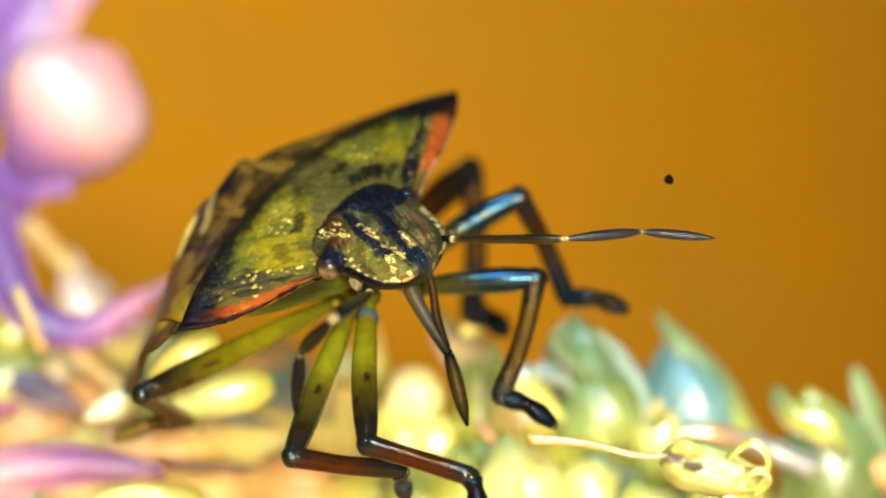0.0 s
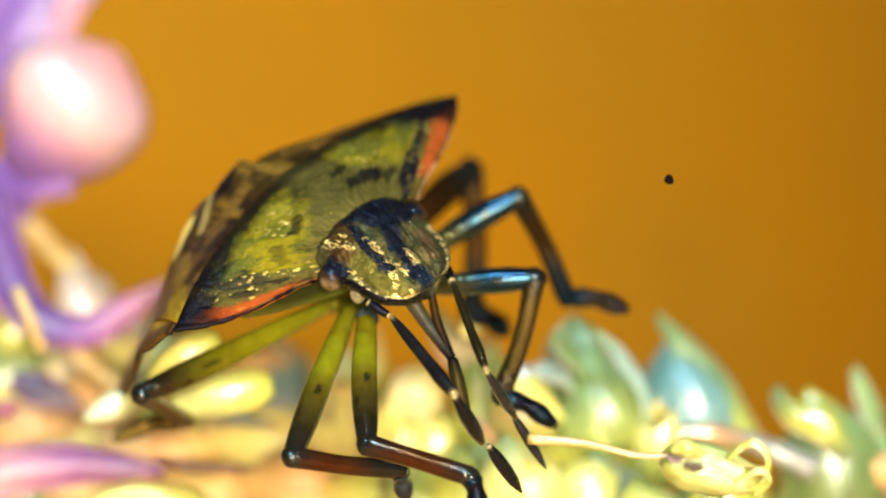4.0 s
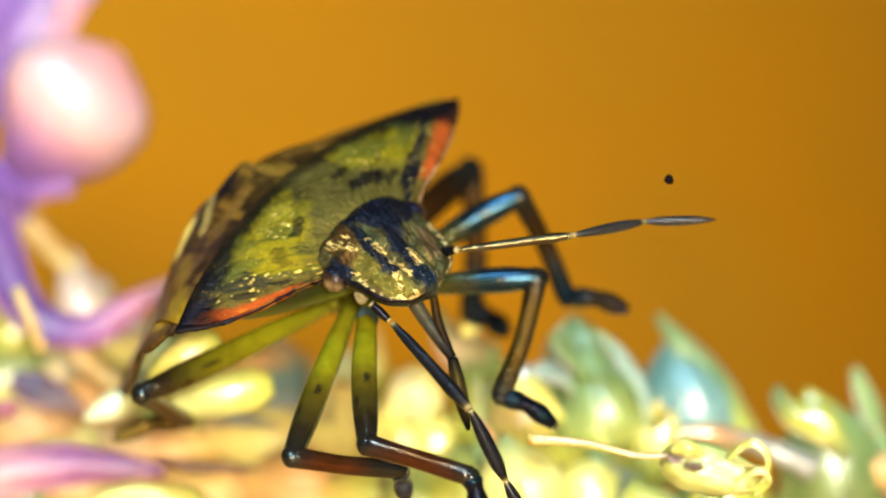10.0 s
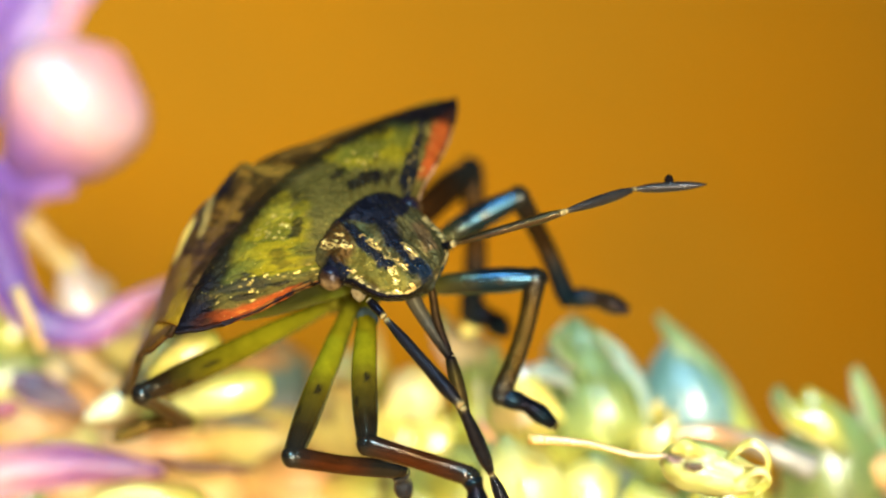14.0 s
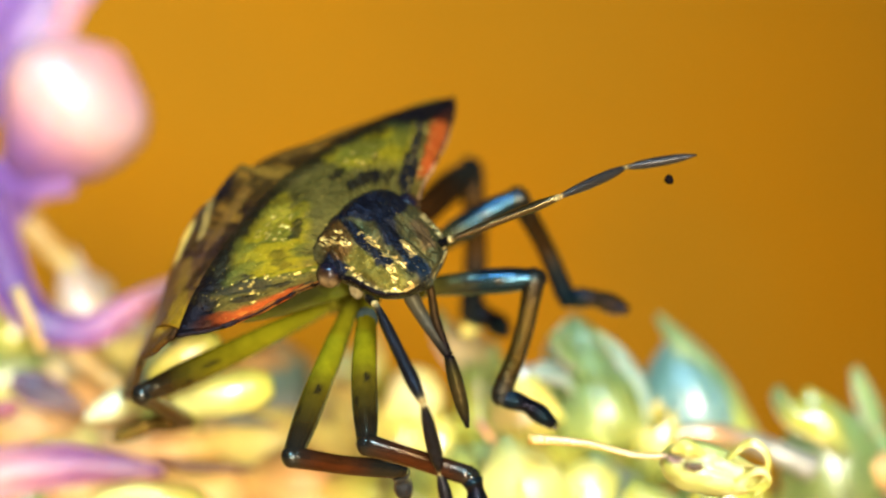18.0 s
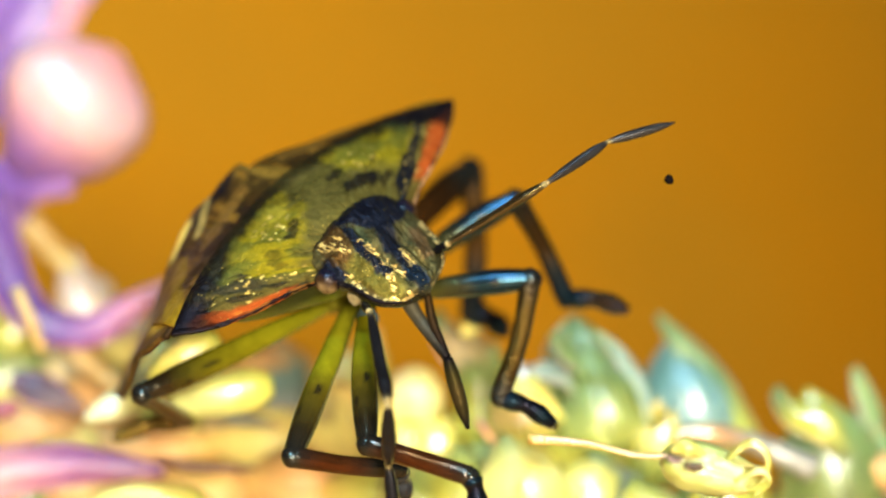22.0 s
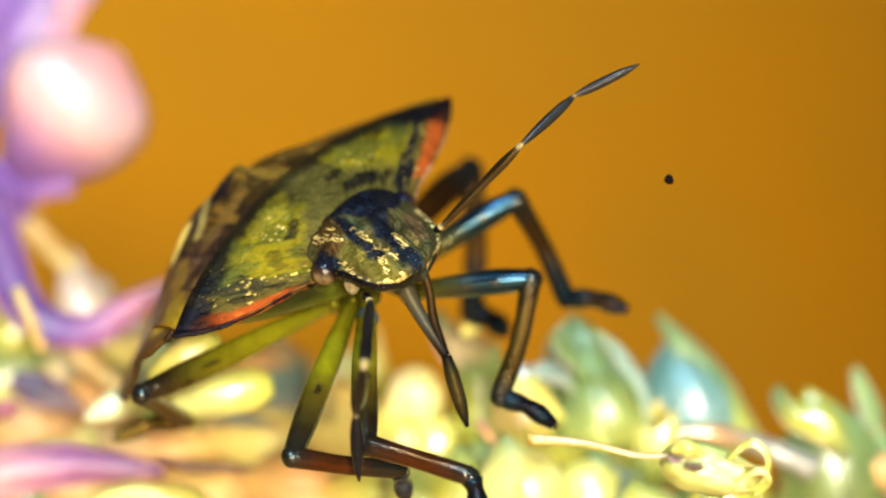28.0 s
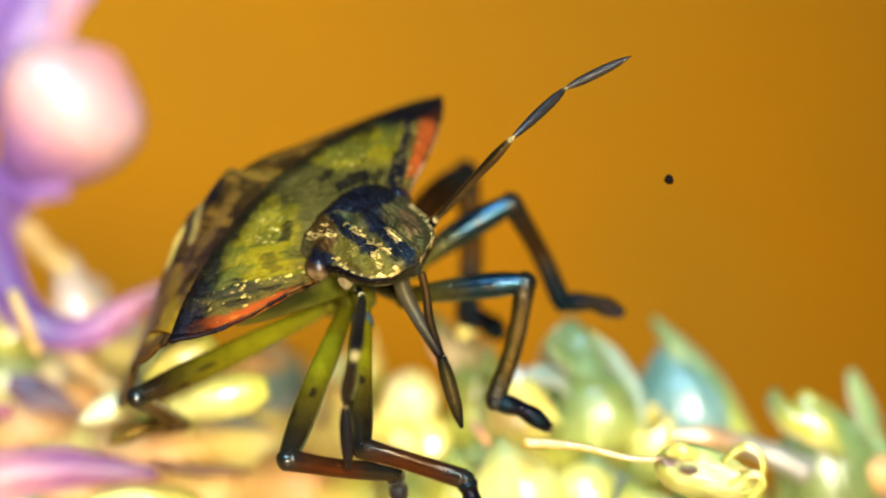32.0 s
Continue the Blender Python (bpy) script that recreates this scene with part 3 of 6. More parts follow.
    part("tarsus", tube([ankle, mid, toe], [0.14 * thick, 0.175 * thick, 0.14 * thick, 0.17 * thick, 0.10 * thick], foot or [BLACK, NIGHT, BLACK, BLACK, NIGHT, BLACK]), antenna_cuticle, femur, "dark foot")
    return femur


# Thigh roots are darkened to hold the shade round the hips.
leg("foreleg", ((1.24, -0.30, 6.17), (1.20, -1.40, 4.80), (1.28, -2.40, 3.60), (2.22, -2.60, 3.34), (3.07, -2.80, 3.09), (3.24, -2.80, 2.44)),
    [mix(LEAF, KNEE, 0.6), mix(LEAF, KNEE, 0.15), LEAF, LEAF, AMBER, mix(AMBER, DUSK, 0.6), DUSK, KNEE], [KNEE, mix(KNEE, RUST, 0.5), RUST, RUST, mix(KNEE, RUST, 0.5), KNEE], thick=1.08, joint=(0.035, 0.055, 0.060))
# Bluish foot colour holds a painted silver-blue highlight.
leg("midleg", ((0.98, 0.10, 6.10), (0.40, -1.30, 4.59), (-0.02, -2.50, 3.40), (0.88, -2.10, 3.22), (1.81, -1.60, 3.11), (1.93, -1.10, 2.51)),
    [mix(LEAF, KNEE, 0.6), mix(LEAF, KNEE, 0.15), LEAF, LEAF, AMBER, mix(AMBER, DUSK, 0.6), DUSK, KNEE], [KNEE, RUST, RUST, KNEE, KNEE], thick=1.08, foot=[KNEE, (0.020, 0.026, 0.034), (0.012, 0.014, 0.018), KNEE])
leg("hindleg", ((0.57, 1.00, 6.01), (-1.39, 0.10, 5.04), (-2.86, -0.60, 4.37), (-2.58, 0.60, 4.05), (-2.31, 1.80, 3.73), (-3.63, 1.80, 3.40)),
    [mix(LEAF, KNEE, 0.5), mix(LEAF, KNEE, 0.1), LEAF, mix(LEAF, BRONZE, 0.25), mix(LEAF, BRONZE, 0.5), mix(LEAF, DUSK, 0.75), DUSK, KNEE], [KNEE, BRONZE, BRONZE, BRONZE, KNEE], thick=1.08, foot=[BRONZE, BRONZE, (0.09, 0.06, 0.012)])
# Far legs hold their shade in near-black colours, their blue highlights in NIGHT.
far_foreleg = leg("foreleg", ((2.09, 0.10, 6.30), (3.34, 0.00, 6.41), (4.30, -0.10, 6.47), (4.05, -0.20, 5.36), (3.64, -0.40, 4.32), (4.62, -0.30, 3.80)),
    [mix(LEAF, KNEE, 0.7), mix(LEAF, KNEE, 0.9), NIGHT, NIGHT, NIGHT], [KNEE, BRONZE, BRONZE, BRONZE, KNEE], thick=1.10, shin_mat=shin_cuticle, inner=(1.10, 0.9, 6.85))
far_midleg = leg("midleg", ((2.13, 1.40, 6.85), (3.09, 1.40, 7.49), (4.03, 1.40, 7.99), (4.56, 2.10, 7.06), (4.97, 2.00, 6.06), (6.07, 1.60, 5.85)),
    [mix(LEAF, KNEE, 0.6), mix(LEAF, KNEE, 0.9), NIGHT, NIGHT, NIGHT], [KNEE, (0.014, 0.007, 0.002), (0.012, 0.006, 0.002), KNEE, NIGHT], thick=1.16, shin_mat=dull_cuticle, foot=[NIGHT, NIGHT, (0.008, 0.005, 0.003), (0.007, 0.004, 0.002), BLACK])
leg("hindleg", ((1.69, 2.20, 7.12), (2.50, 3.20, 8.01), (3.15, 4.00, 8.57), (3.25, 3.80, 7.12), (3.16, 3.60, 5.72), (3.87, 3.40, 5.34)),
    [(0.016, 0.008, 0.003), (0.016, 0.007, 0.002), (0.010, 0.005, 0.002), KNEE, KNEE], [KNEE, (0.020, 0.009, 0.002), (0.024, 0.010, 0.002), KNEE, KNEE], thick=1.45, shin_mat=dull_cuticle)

# ---- the flower spike ----
spike = tagged(new("flower_spike"), "flowering spike of green calyces with violet petals lying on the table", "plant")
MINT, TEAL, LIME, STRAW = (0.13, 0.20, 0.07), (0.085, 0.18, 0.16), (0.36, 0.36, 0.055), (0.48, 0.31, 0.085)
VIOLET, PINK, ROSE = (0.128, 0.055, 0.215), (0.40, 0.18, 0.22), (0.36, 0.13, 0.16)
PEACH = (0.50, 0.27, 0.10)
ROUND = (0.5, 0.92, 1.04, 1.03, 0.92, 0.70, 0.38, 0.04)
CREAM, GREY, DULL = (0.66, 0.54, 0.15), (0.18, 0.18, 0.15), (0.26, 0.20, 0.085)


def calyx(base, mouth, radius, cols, teeth=((90, 0.6), (210, 0.25), (330, 0.25)), flare=0.0, name="calyx", mat=None, ribs=10, lean=(0, 0, 0), turn=0.0, nu=26, nv=48):
    """A ribbed, bell-shaped calyx, open at the mouth, with pointed teeth; teeth: degrees round it and length."""
    base, mouth = Vector(base), Vector(mouth)
    axis = mouth - base
    long = axis.length
    ax = axis.normalized()
    side = Vector((0, -1, 0))
    side = (side - ax * side.dot(ax)).normalized()
    up = ax.cross(side)
    seed = base.x * 1.7 + base.z
    fr = curve([0, 0.08, 0.25, 0.5, 0.75, 1.0], [0.25, 0.62, 0.95, 1.03, 0.93, 0.58 + flare])

    def fn(u, v):
        a = 2 * math.pi * v
        reach = 0.0
        for deg, ln in teeth:
            d = abs((math.degrees(a) - deg - turn + 180) % 360 - 180)
            reach = max(reach, ln * max(0.0, 1 - d / 62) ** 1.25)
        rib = 1 + 0.012 * math.cos(ribs * a) + 0.10 * wob(u * 1.5, math.cos(a) + seed, math.sin(a), 1.1)
        over = max(0.0, u - 0.55) / 0.45
        k = u + over * (reach + 0.10 * wob(math.cos(a) * 2 + seed, math.sin(a) * 2, 0.0, 2.3))
        r = radius * fr(min(u, 1.0)) * rib * (1 - 0.55 * over * min(reach, 1.2))
        r *= 1 + 0.16 * over * over * wob(math.cos(a) * 2, math.sin(a) * 2 + seed, u * 2, 2.0)
        p = base + axis * k + (side * math.cos(a) + up * math.sin(a)) * r + Vector(lean) * k * k
        m = min(u, 0.999) * (len(cols) - 1)
        c = mix(cols[int(m)], cols[int(m) + 1], m - int(m))
        c = mix(c, tuple(0.7 * x for x in c), 0.5 * step(0.5, 1.0, math.cos(ribs * a)))
        c = mix(c, mix(STRAW, c, 0.3), 0.6 * step(0.93, 1.0, u))
        return p, c
    return part(name, sheet(fn, nu, nv, 0.05), mat or calyx_mat, spike)


def bud(base, tip, radius, cols, bend=(0, 0, 0), shape=(0.35, 0.85, 1.0, 0.94, 0.74, 0.46, 0.2, 0.02), name="calyx", mat=None):
    """A plump calyx closed to a point, its sepals lapping over one another."""
    base, tip = Vector(base), Vector(tip)
    axis = tip - base
    side = Vector((0, -1, 0))
    side = (side - axis * side.dot(axis) / axis.length_squared).normalized()
    up = axis.normalized().cross(side)
    fr = curve(np.linspace(0, 1, len(shape)), shape)

    def fn(u, v):
        a = 2 * math.pi * v
        lap = ((v * 3 + 0.35 + 0.25 * u) % 1.0)
        r = radius * fr(u) * (1 + 0.06 * lap * step(1.0, 0.9, lap) + 0.06 * wob(u * 1.6, math.cos(a) + base.x, math.sin(a), 1.3) + 0.003 * math.cos(14 * a))
        k = min(u, 0.999) * (len(cols) - 1)
        c = mix(cols[int(k)], cols[int(k) + 1], k - int(k))
        c = mix(c, tuple(0.7 * x for x in c), 0.3 * step(0.4, 1.0, math.cos(14 * a)))
        return base + axis * u + Vector(bend) * math.sin(math.pi * u) + (side * math.cos(a) + up * math.sin(a)) * r, c
    return part(name, sheet(fn, 32, 72, 0.06), mat or calyx_mat, spike)


def petal(line, widths, cup, cols, facing=(0.2, -1, 0.3), name="petal", mat=None, thick=0.08, parent=None, label=""):
    pts = spline(line, 25)
    fw = curve(np.linspace(0, 1, len(widths)), widths)

    def fn(u, v):
        i = min(int(u * 24), 23)
        p = pts[i].lerp(pts[i + 1], u * 24 - i)
        tan = (pts[i + 1] - pts[i]).normalized()
        nn = Vector(facing)
        nn = (nn - tan * nn.dot(tan)).normalized()
        s = tan.cross(nn)
        x = 2 * v - 1
        w = fw(u) * (1 + 0.08 * wob(p.x, x, p.z, 1.2))
        k = u * (len(cols) - 1)
        c = mix(cols[int(k)], cols[min(int(k) + 1, len(cols) - 1)], k - int(k))
        c = mix(c, tuple(0.75 * q for q in c), step(0.2, 1.0, math.cos(x * 18 + 2 * wob(u, x, 0, 2.0))))
        c = mix(c, mix(c, (0.6, 0.35, 0.42), 0.45), step(0.75, 1.0, abs(x)))
        return p + s * (w * x) - nn * (cup * x * x) + nn * 0.06 * wob(p.x, x * 2, p.z, 1.0), c
    return part(name, sheet(fn, 28, 20, thick), mat or petal_mat, parent or spike, label)


def lobe(base, tip, radius, cols, shape, name="flower_lobe"):
    """A puffed, closed flower lobe."""
    base, tip = Vector(base), Vector(tip)
    axis = tip - base
    side = axis.orthogonal().normalized()
    up = axis.normalized().cross(side)
    fr = curve(np.linspace(0, 1, len(shape)), shape)

    def fn(u, v):
        a = 2 * math.pi * v
        r = radius * fr(u) * (1 + 0.08 * math.cos(2 * a + 1) + 0.10 * wob(u * 1.6, math.cos(a), math.sin(a), 1.3))
        k = min(u, 0.999) * (len(cols) - 1)
        c = mix(cols[int(k)], cols[int(k) + 1], k - int(k))
        return base + axis * u + (side * math.cos(a) + up * math.sin(a)) * r, c
    return part(name, sheet(fn, 30, 40, 0.06), lobe_mat, spike)


part("stem", tube([(-60, 14, 0.9), (-30, 8, 6), (-8, 5, 13.0), (0, 5, 13.5), (9, 6, 13.0), (24, 8, 10), (55, 12, 0.9)], [1.0, 0.9, 0.8, 0.8, 0.6],
     [LIME, STRAW, STRAW, LIME, LIME], n=60, rough=0.1), calyx_mat, spike, "pale ribbed main stem")

# calyces beside the bug
plump = bud((3.25, 6.80, 15.28), (2.67, 6.20, 18.60), 1.10, [CREAM, LIME, MINT, MINT, MINT], bend=(0.08, 0, 0.1), shape=ROUND)
petal([(3.00, 5.60, 18.38), (3.50, 5.60, 17.93), (3.87, 5.60, 17.31), (4.03, 5.60, 16.75), (3.99, 5.60, 16.24)], [0.05, 0.13, 0.15, 0.12, 0.04], 0.06, [MINT, (0.20, 0.29, 0.22), (0.24, 0.32, 0.25), (0.22, 0.30, 0.20), LIME], mat=sepal_mat, name="sepal", parent=plump, label="pale blue-green sepal edge")
petal([(2.14, 5.30, 18.33), (2.47, 5.30, 17.94), (2.92, 5.30, 17.60), (3.37, 5.30, 17.33)], [0.06, 0.20, 0.16, 0.03], 0.06, [(0.07, 0.12, 0.03), (0.07, 0.13, 0.03), (0.09, 0.15, 0.04), MINT], mat=sepal_mat, name="sepal", parent=plump, label="dark green sepal fold")
petal([(1.62, 5.00, 17.47), (2.01, 5.00, 17.62), (2.40, 5.00, 17.47), (2.63, 5.00, 17.12)], [0.04, 0.18, 0.14, 0.03], 0.06, [GREY, (0.10, 0.14, 0.10), (0.14, 0.18, 0.13), MINT], mat=sepal_mat, name="sepal", parent=plump, label="grey-green sepal")
petal([(1.45, 4.60, 17.36), (1.78, 4.60, 17.20), (2.11, 4.60, 16.92), (2.38, 4.60, 16.65)], [0.03, 0.11, 0.10, 0.03], 0.05, [CREAM, (0.5, 0.36, 0.05), (0.5, 0.38, 0.06), LIME], mat=sepal_mat, name="bract", label="small yellow bract")
bud((3.40, 5.80, 15.94), (2.76, 5.50, 18.04), 0.80, [LIME, (0.24, 0.29, 0.075), MINT, MINT], shape=ROUND)
petal([(2.30, 6.40, 17.72), (2.46, 6.20, 18.19), (2.72, 6.40, 18.64)], [0.3, 0.25, 0.06], 0.1, [MINT, MINT, MINT], mat=sepal_mat, name="sepal", parent=plump)
plump = bud((5.09, 7.20, 15.65), (4.63, 6.80, 18.14), 0.90, [LIME, (0.2, 0.30, 0.24), (0.13, 0.24, 0.23), TEAL, TEAL], bend=(0.10, 0, 0.0), shape=(0.5, 0.9, 1.02, 1.04, 0.98, 0.80, 0.48, 0.05))
petal([(6.19, 6.90, 15.97), (5.55, 6.50, 17.15), (4.91, 6.50, 18.04), (4.38, 6.70, 18.68)], [0.45, 0.42, 0.24, 0.03], 0.15, [LIME, MINT, MINT, MINT], mat=sepal_mat, name="sepal", parent=plump)
plump = bud((8.14, 6.80, 14.25), (7.33, 6.00, 17.17), 1.02, [GREY, (0.11, 0.16, 0.05), (0.11, 0.16, 0.05), MINT, LIME], bend=(0.1, 0, 0.1), shape=ROUND)
petal([(6.67, 5.60, 17.26), (6.99, 5.20, 16.82), (7.58, 5.00, 16.54), (8.11, 5.20, 15.99)], [0.12, 0.30, 0.36, 0.15], 0.25, [MINT, LIME, LIME, MINT], mat=calyx_mat, name="sepal", parent=plump)
part("side_stalk", tube([(4.52, 5.00, 16.32), (5.30, 5.00, 16.36), (6.10, 5.20, 16.19), (7.36, 5.40, 15.64)], [0.16, 0.2, 0.2, 0.3], [STRAW, (0.46, 0.24, 0.10), GREY, GREY]), calyx_mat, spike, "short peach-coloured flower stalk")
calyx((9.26, 6.60, 14.84), (8.75, 6.40, 16.12), 0.50, [(0.30, 0.16, 0.09), GREY, (0.11, 0.16, 0.05), (0.10, 0.16, 0.05)], teeth=((190, 0.9), (30, 0.3)), mat=sepal_mat)
petal([(8.90, 6.20, 15.91), (8.71, 6.20, 16.59), (8.48, 6.20, 17.16), (8.33, 6.20, 17.62)], [0.14, 0.22, 0.20, 0.05], 0.1, [GREY, (0.10, 0.16, 0.05), (0.12, 0.18, 0.06), (0.14, 0.20, 0.08)], mat=sepal_mat, name="sepal")
petal([(1.13, 5.20, 17.33), (1.62, 5.00, 17.51), (2.25, 5.40, 17.32)], [0.06, 0.22, 0.1], 0.1, [GREY, GREY, MINT], mat=calyx_mat, name="bract")
calyx((4.15, 6.00, 15.24), (4.28, 5.50, 16.53), 0.55, [LIME, LIME, CREAM], teeth=((180, 0.3), (60, 0.3)))
calyx((3.75, -1.40, 16.41), (5.05, -1.60, 16.10), 0.40, [LIME, (0.40, 0.43, 0.13), (0.36, 0.42, 0.13), (0.6, 0.58, 0.22)], name="dried_calyx", mat=dry_mat, flare=0.0, teeth=((0, 0.15), (120, 0.2), (240, 0.3)))
petal([(3.90, -1.80, 16.56), (4.12, -2.00, 16.65), (4.41, -1.90, 16.51)], [0.10, 0.16, 0.05], 0.1, [CREAM, LIME, CREAM], mat=dry_mat, name="dried_sepal")
calyx((5.34, 2.50, 14.52), (5.03, 2.00, 15.57), 0.7, [LIME, LIME, LIME], teeth=((180, 0.2), (60, 0.3), (300, 0.2)))
bud((1.93, 4.20, 13.88), (1.16, 4.00, 16.41), 1.0, [LIME, LIME, CREAM, MINT], shape=ROUND)
bud((0.18, 5.20, 13.64), (0.34, 5.00, 16.12), 0.9, [LIME, CREAM, LIME, MINT], shape=ROUND)
bud((3.64, 5.20, 13.87), (2.96, 5.00, 16.01), 0.8, [LIME, MINT, GREY, MINT], shape=ROUND)
bud((4.28, 3.60, 13.85), (3.62, 3.40, 15.60), 0.8, [CREAM, CREAM, LIME], shape=ROUND)
calyx((0.87, 6.50, 15.89), (0.76, 6.50, 17.72), 0.60, [LIME, LIME, MINT], teeth=((180, 0.4), (60, 0.2)))
petal([(-0.14, 7.00, 18.76), (0.18, 6.60, 18.22), (0.76, 6.40, 17.72), (1.39, 6.60, 17.39)], [0.12, 0.34, 0.45, 0.15], 0.2, [MINT, (0.22, 0.16, 0.08), (0.30, 0.24, 0.09), STRAW], mat=sepal_mat, name="bract")
calyx((1.69, 5.20, 16.10), (1.46, 5.20, 17.44), 0.62, [LIME, STRAW, LIME], teeth=((180, 0.4), (300, 0.2)))
for pts in (((4.81, -1.80, 16.44), (5.21, -2.00, 16.74), (5.50, -2.00, 16.46), (5.37, -1.90, 15.97), (4.86, -1.80, 15.92)),
            ((4.94, -1.90, 16.08), (5.35, -2.10, 16.27), (5.52, -2.00, 16.07), (5.23, -1.90, 15.80))):
    part("curled_sepal", tube(pts, [0.06, 0.08, 0.065, 0.08, 0.04], [LIME, CREAM, LIME, LIME], flat=0.45, rough=0.4), dry_mat, spike)
part("dried_style", tube([(1.47, -1.30, 16.74), (2.47, -1.50, 16.67), (3.34, -1.60, 16.48), (4.11, -1.60, 16.49)], [0.10, 0.065, 0.05, 0.05], [STRAW, (0.5, 0.34, 0.12), (0.42, 0.25, 0.10)]), dry_mat, spike, "thin dried flower thread")
# Small dark sheets on the dried calyx paint the shade inside its holes.
for line in (((3.79, -2.15, 16.53), (3.91, -2.15, 16.47), (4.02, -2.15, 16.49)), ((4.09, -2.15, 16.37), (4.24, -2.15, 16.33), (4.38, -2.15, 16.35))):
    petal(line, [0.01, 0.05, 0.05, 0.01], 0.03, [(0.10, 0.06, 0.02), (0.05, 0.03, 0.01), (0.05, 0.03, 0.01), (0.10, 0.06, 0.02)], mat=sepal_mat, name="dried_sepal", label="dark patch painted as a hole in the dried calyx")
part("thread", tube([(0.68, 4.60, 16.65), (0.93, 4.60, 16.31), (1.24, 4.60, 15.97)], [0.05, 0.07, 0.04], [ROSE, PEACH, ROSE]), sepal_mat, spike, "thin pinkish flower thread")
# calyces under the bug
calyx((-0.96, 6.60, 15.30), (-0.56, 6.20, 16.88), 0.80, [LIME, CREAM, LIME], teeth=((185, 0.35), (60, 0.35), (300, 0.2)))
calyx((-2.11, 6.50, 14.40), (-2.48, 7.00, 16.19), 0.85, [STRAW, STRAW, CREAM])
calyx((-0.04, 5.20, 14.20), (-0.82, 5.00, 15.45), 0.70, [LIME, LIME, MINT])
calyx((-3.36, 8.20, 15.75), (-3.38, 8.40, 17.40), 0.72, [GREY, GREY, TEAL], teeth=((180, 0.5), (60, 0.2)))
calyx((-4.25, 8.60, 15.01), (-4.50, 8.80, 16.87), 0.90, [STRAW, PEACH, STRAW], teeth=((180, 0.4), (60, 0.3)), mat=sepal_mat)
calyx((-5.61, 8.20, 15.75), (-5.50, 8.20, 17.29), 0.75, [LIME, LIME, CREAM])
calyx((-6.76, 8.60, 15.05), (-6.96, 8.80, 16.54), 0.70, [STRAW, PEACH, STRAW], mat=sepal_mat)
bud((-3.90, -9.00, 16.05), (-5.10, -9.30, 16.10), 0.50, [CREAM, CREAM, CREAM], shape=ROUND, mat=sepal_mat)
bud((-2.30, -6.00, 15.10), (-3.60, -6.20, 15.55), 0.70, [STRAW, PEACH, STRAW], shape=ROUND, mat=sepal_mat)
calyx((-9.22, 8.50, 16.44), (-9.25, 9.00, 18.33), 0.85, [CREAM, MINT, CREAM])
bud((-6.00, -6.00, 15.10), (-7.00, -6.20, 15.40), 0.60, [STRAW, ROSE, PEACH], shape=ROUND, mat=sepal_mat)
calyx((-7.22, 7.00, 18.16), (-7.64, 7.50, 19.31), 0.5, [STRAW, (0.4, 0.28, 0.2), (0.4, 0.28, 0.2)])
# the crowd of small calyces and bracts round the stem
rng = random.Random(7)
for i in range(64):
    x = -9.5 + 19.5 * rng.random()
    top = 16.6 + (0.9 if x < -1 else 0.0) - (0.9 if x > 4.5 else 0.0)
    y = 8.0 + 7.0 * rng.random()
    z = top - 0.9 - 2.2 * rng.random()
    r = 0.38 + 0.4 * rng.random()
    pick = rng.choice(((LIME, LIME, CREAM), (LIME, MINT, MINT), (STRAW, STRAW, CREAM), (STRAW, LIME, LIME), (MINT, TEAL, MINT), (STRAW, GREY, MINT)))
    if x < -1.5 and i % 3:
        pick = rng.choice(((STRAW, STRAW, CREAM), (PEACH, STRAW, CREAM), (STRAW, CREAM, CREAM)))
    dx, dz = rng.uniform(-0.8, 0.5), rng.uniform(0.7, 1.3)
    calyx((x, y, z), (x + dx, y - 0.5, z + dz), r, list(pick), teeth=((rng.uniform(0, 360), 0.5), (rng.uniform(0, 360), 0.3)), nu=14, nv=26, name="small_calyx")
for i in range(26):
    x = -9.0 + 18.5 * rng.random()
    y = 4.5 + 3.0 * rng.random()
    z = 13.7 + 1.5 * rng.random()
    r = 0.45 + 0.35 * rng.random()
    pick = rng.choice(((LIME, LIME, CREAM), (LIME, LIME, MINT), (STRAW, CREAM, CREAM), (STRAW, STRAW, LIME)))
    if x < -1.5 and i % 3:
        pick = rng.choice(((STRAW, STRAW, CREAM), (PEACH, STRAW, CREAM), (STRAW, CREAM, CREAM), (PEACH, PEACH, STRAW)))
    if x < -1.5:
        bud((x, y, z - 1.4), (x - 0.5, y - 0.4, z), r, [PEACH, STRAW, PEACH], shape=ROUND, mat=sepal_mat)
        continue
    if i % 2:
        bud((x, y, z - 1.2), (x + rng.uniform(-0.7, 0.3), y - 0.4, z + 0.6), r * 1.1, list(pick), shape=ROUND)
        continue
    calyx((x, y, z - 0.8), (x + rng.uniform(-0.9, 0.4), y - 0.5, z + 0.3), r, list(pick), teeth=((rng.uniform(0, 360), 0.5), (rng.uniform(0, 360), 0.3)), nu=14, nv=26, name="small_calyx")
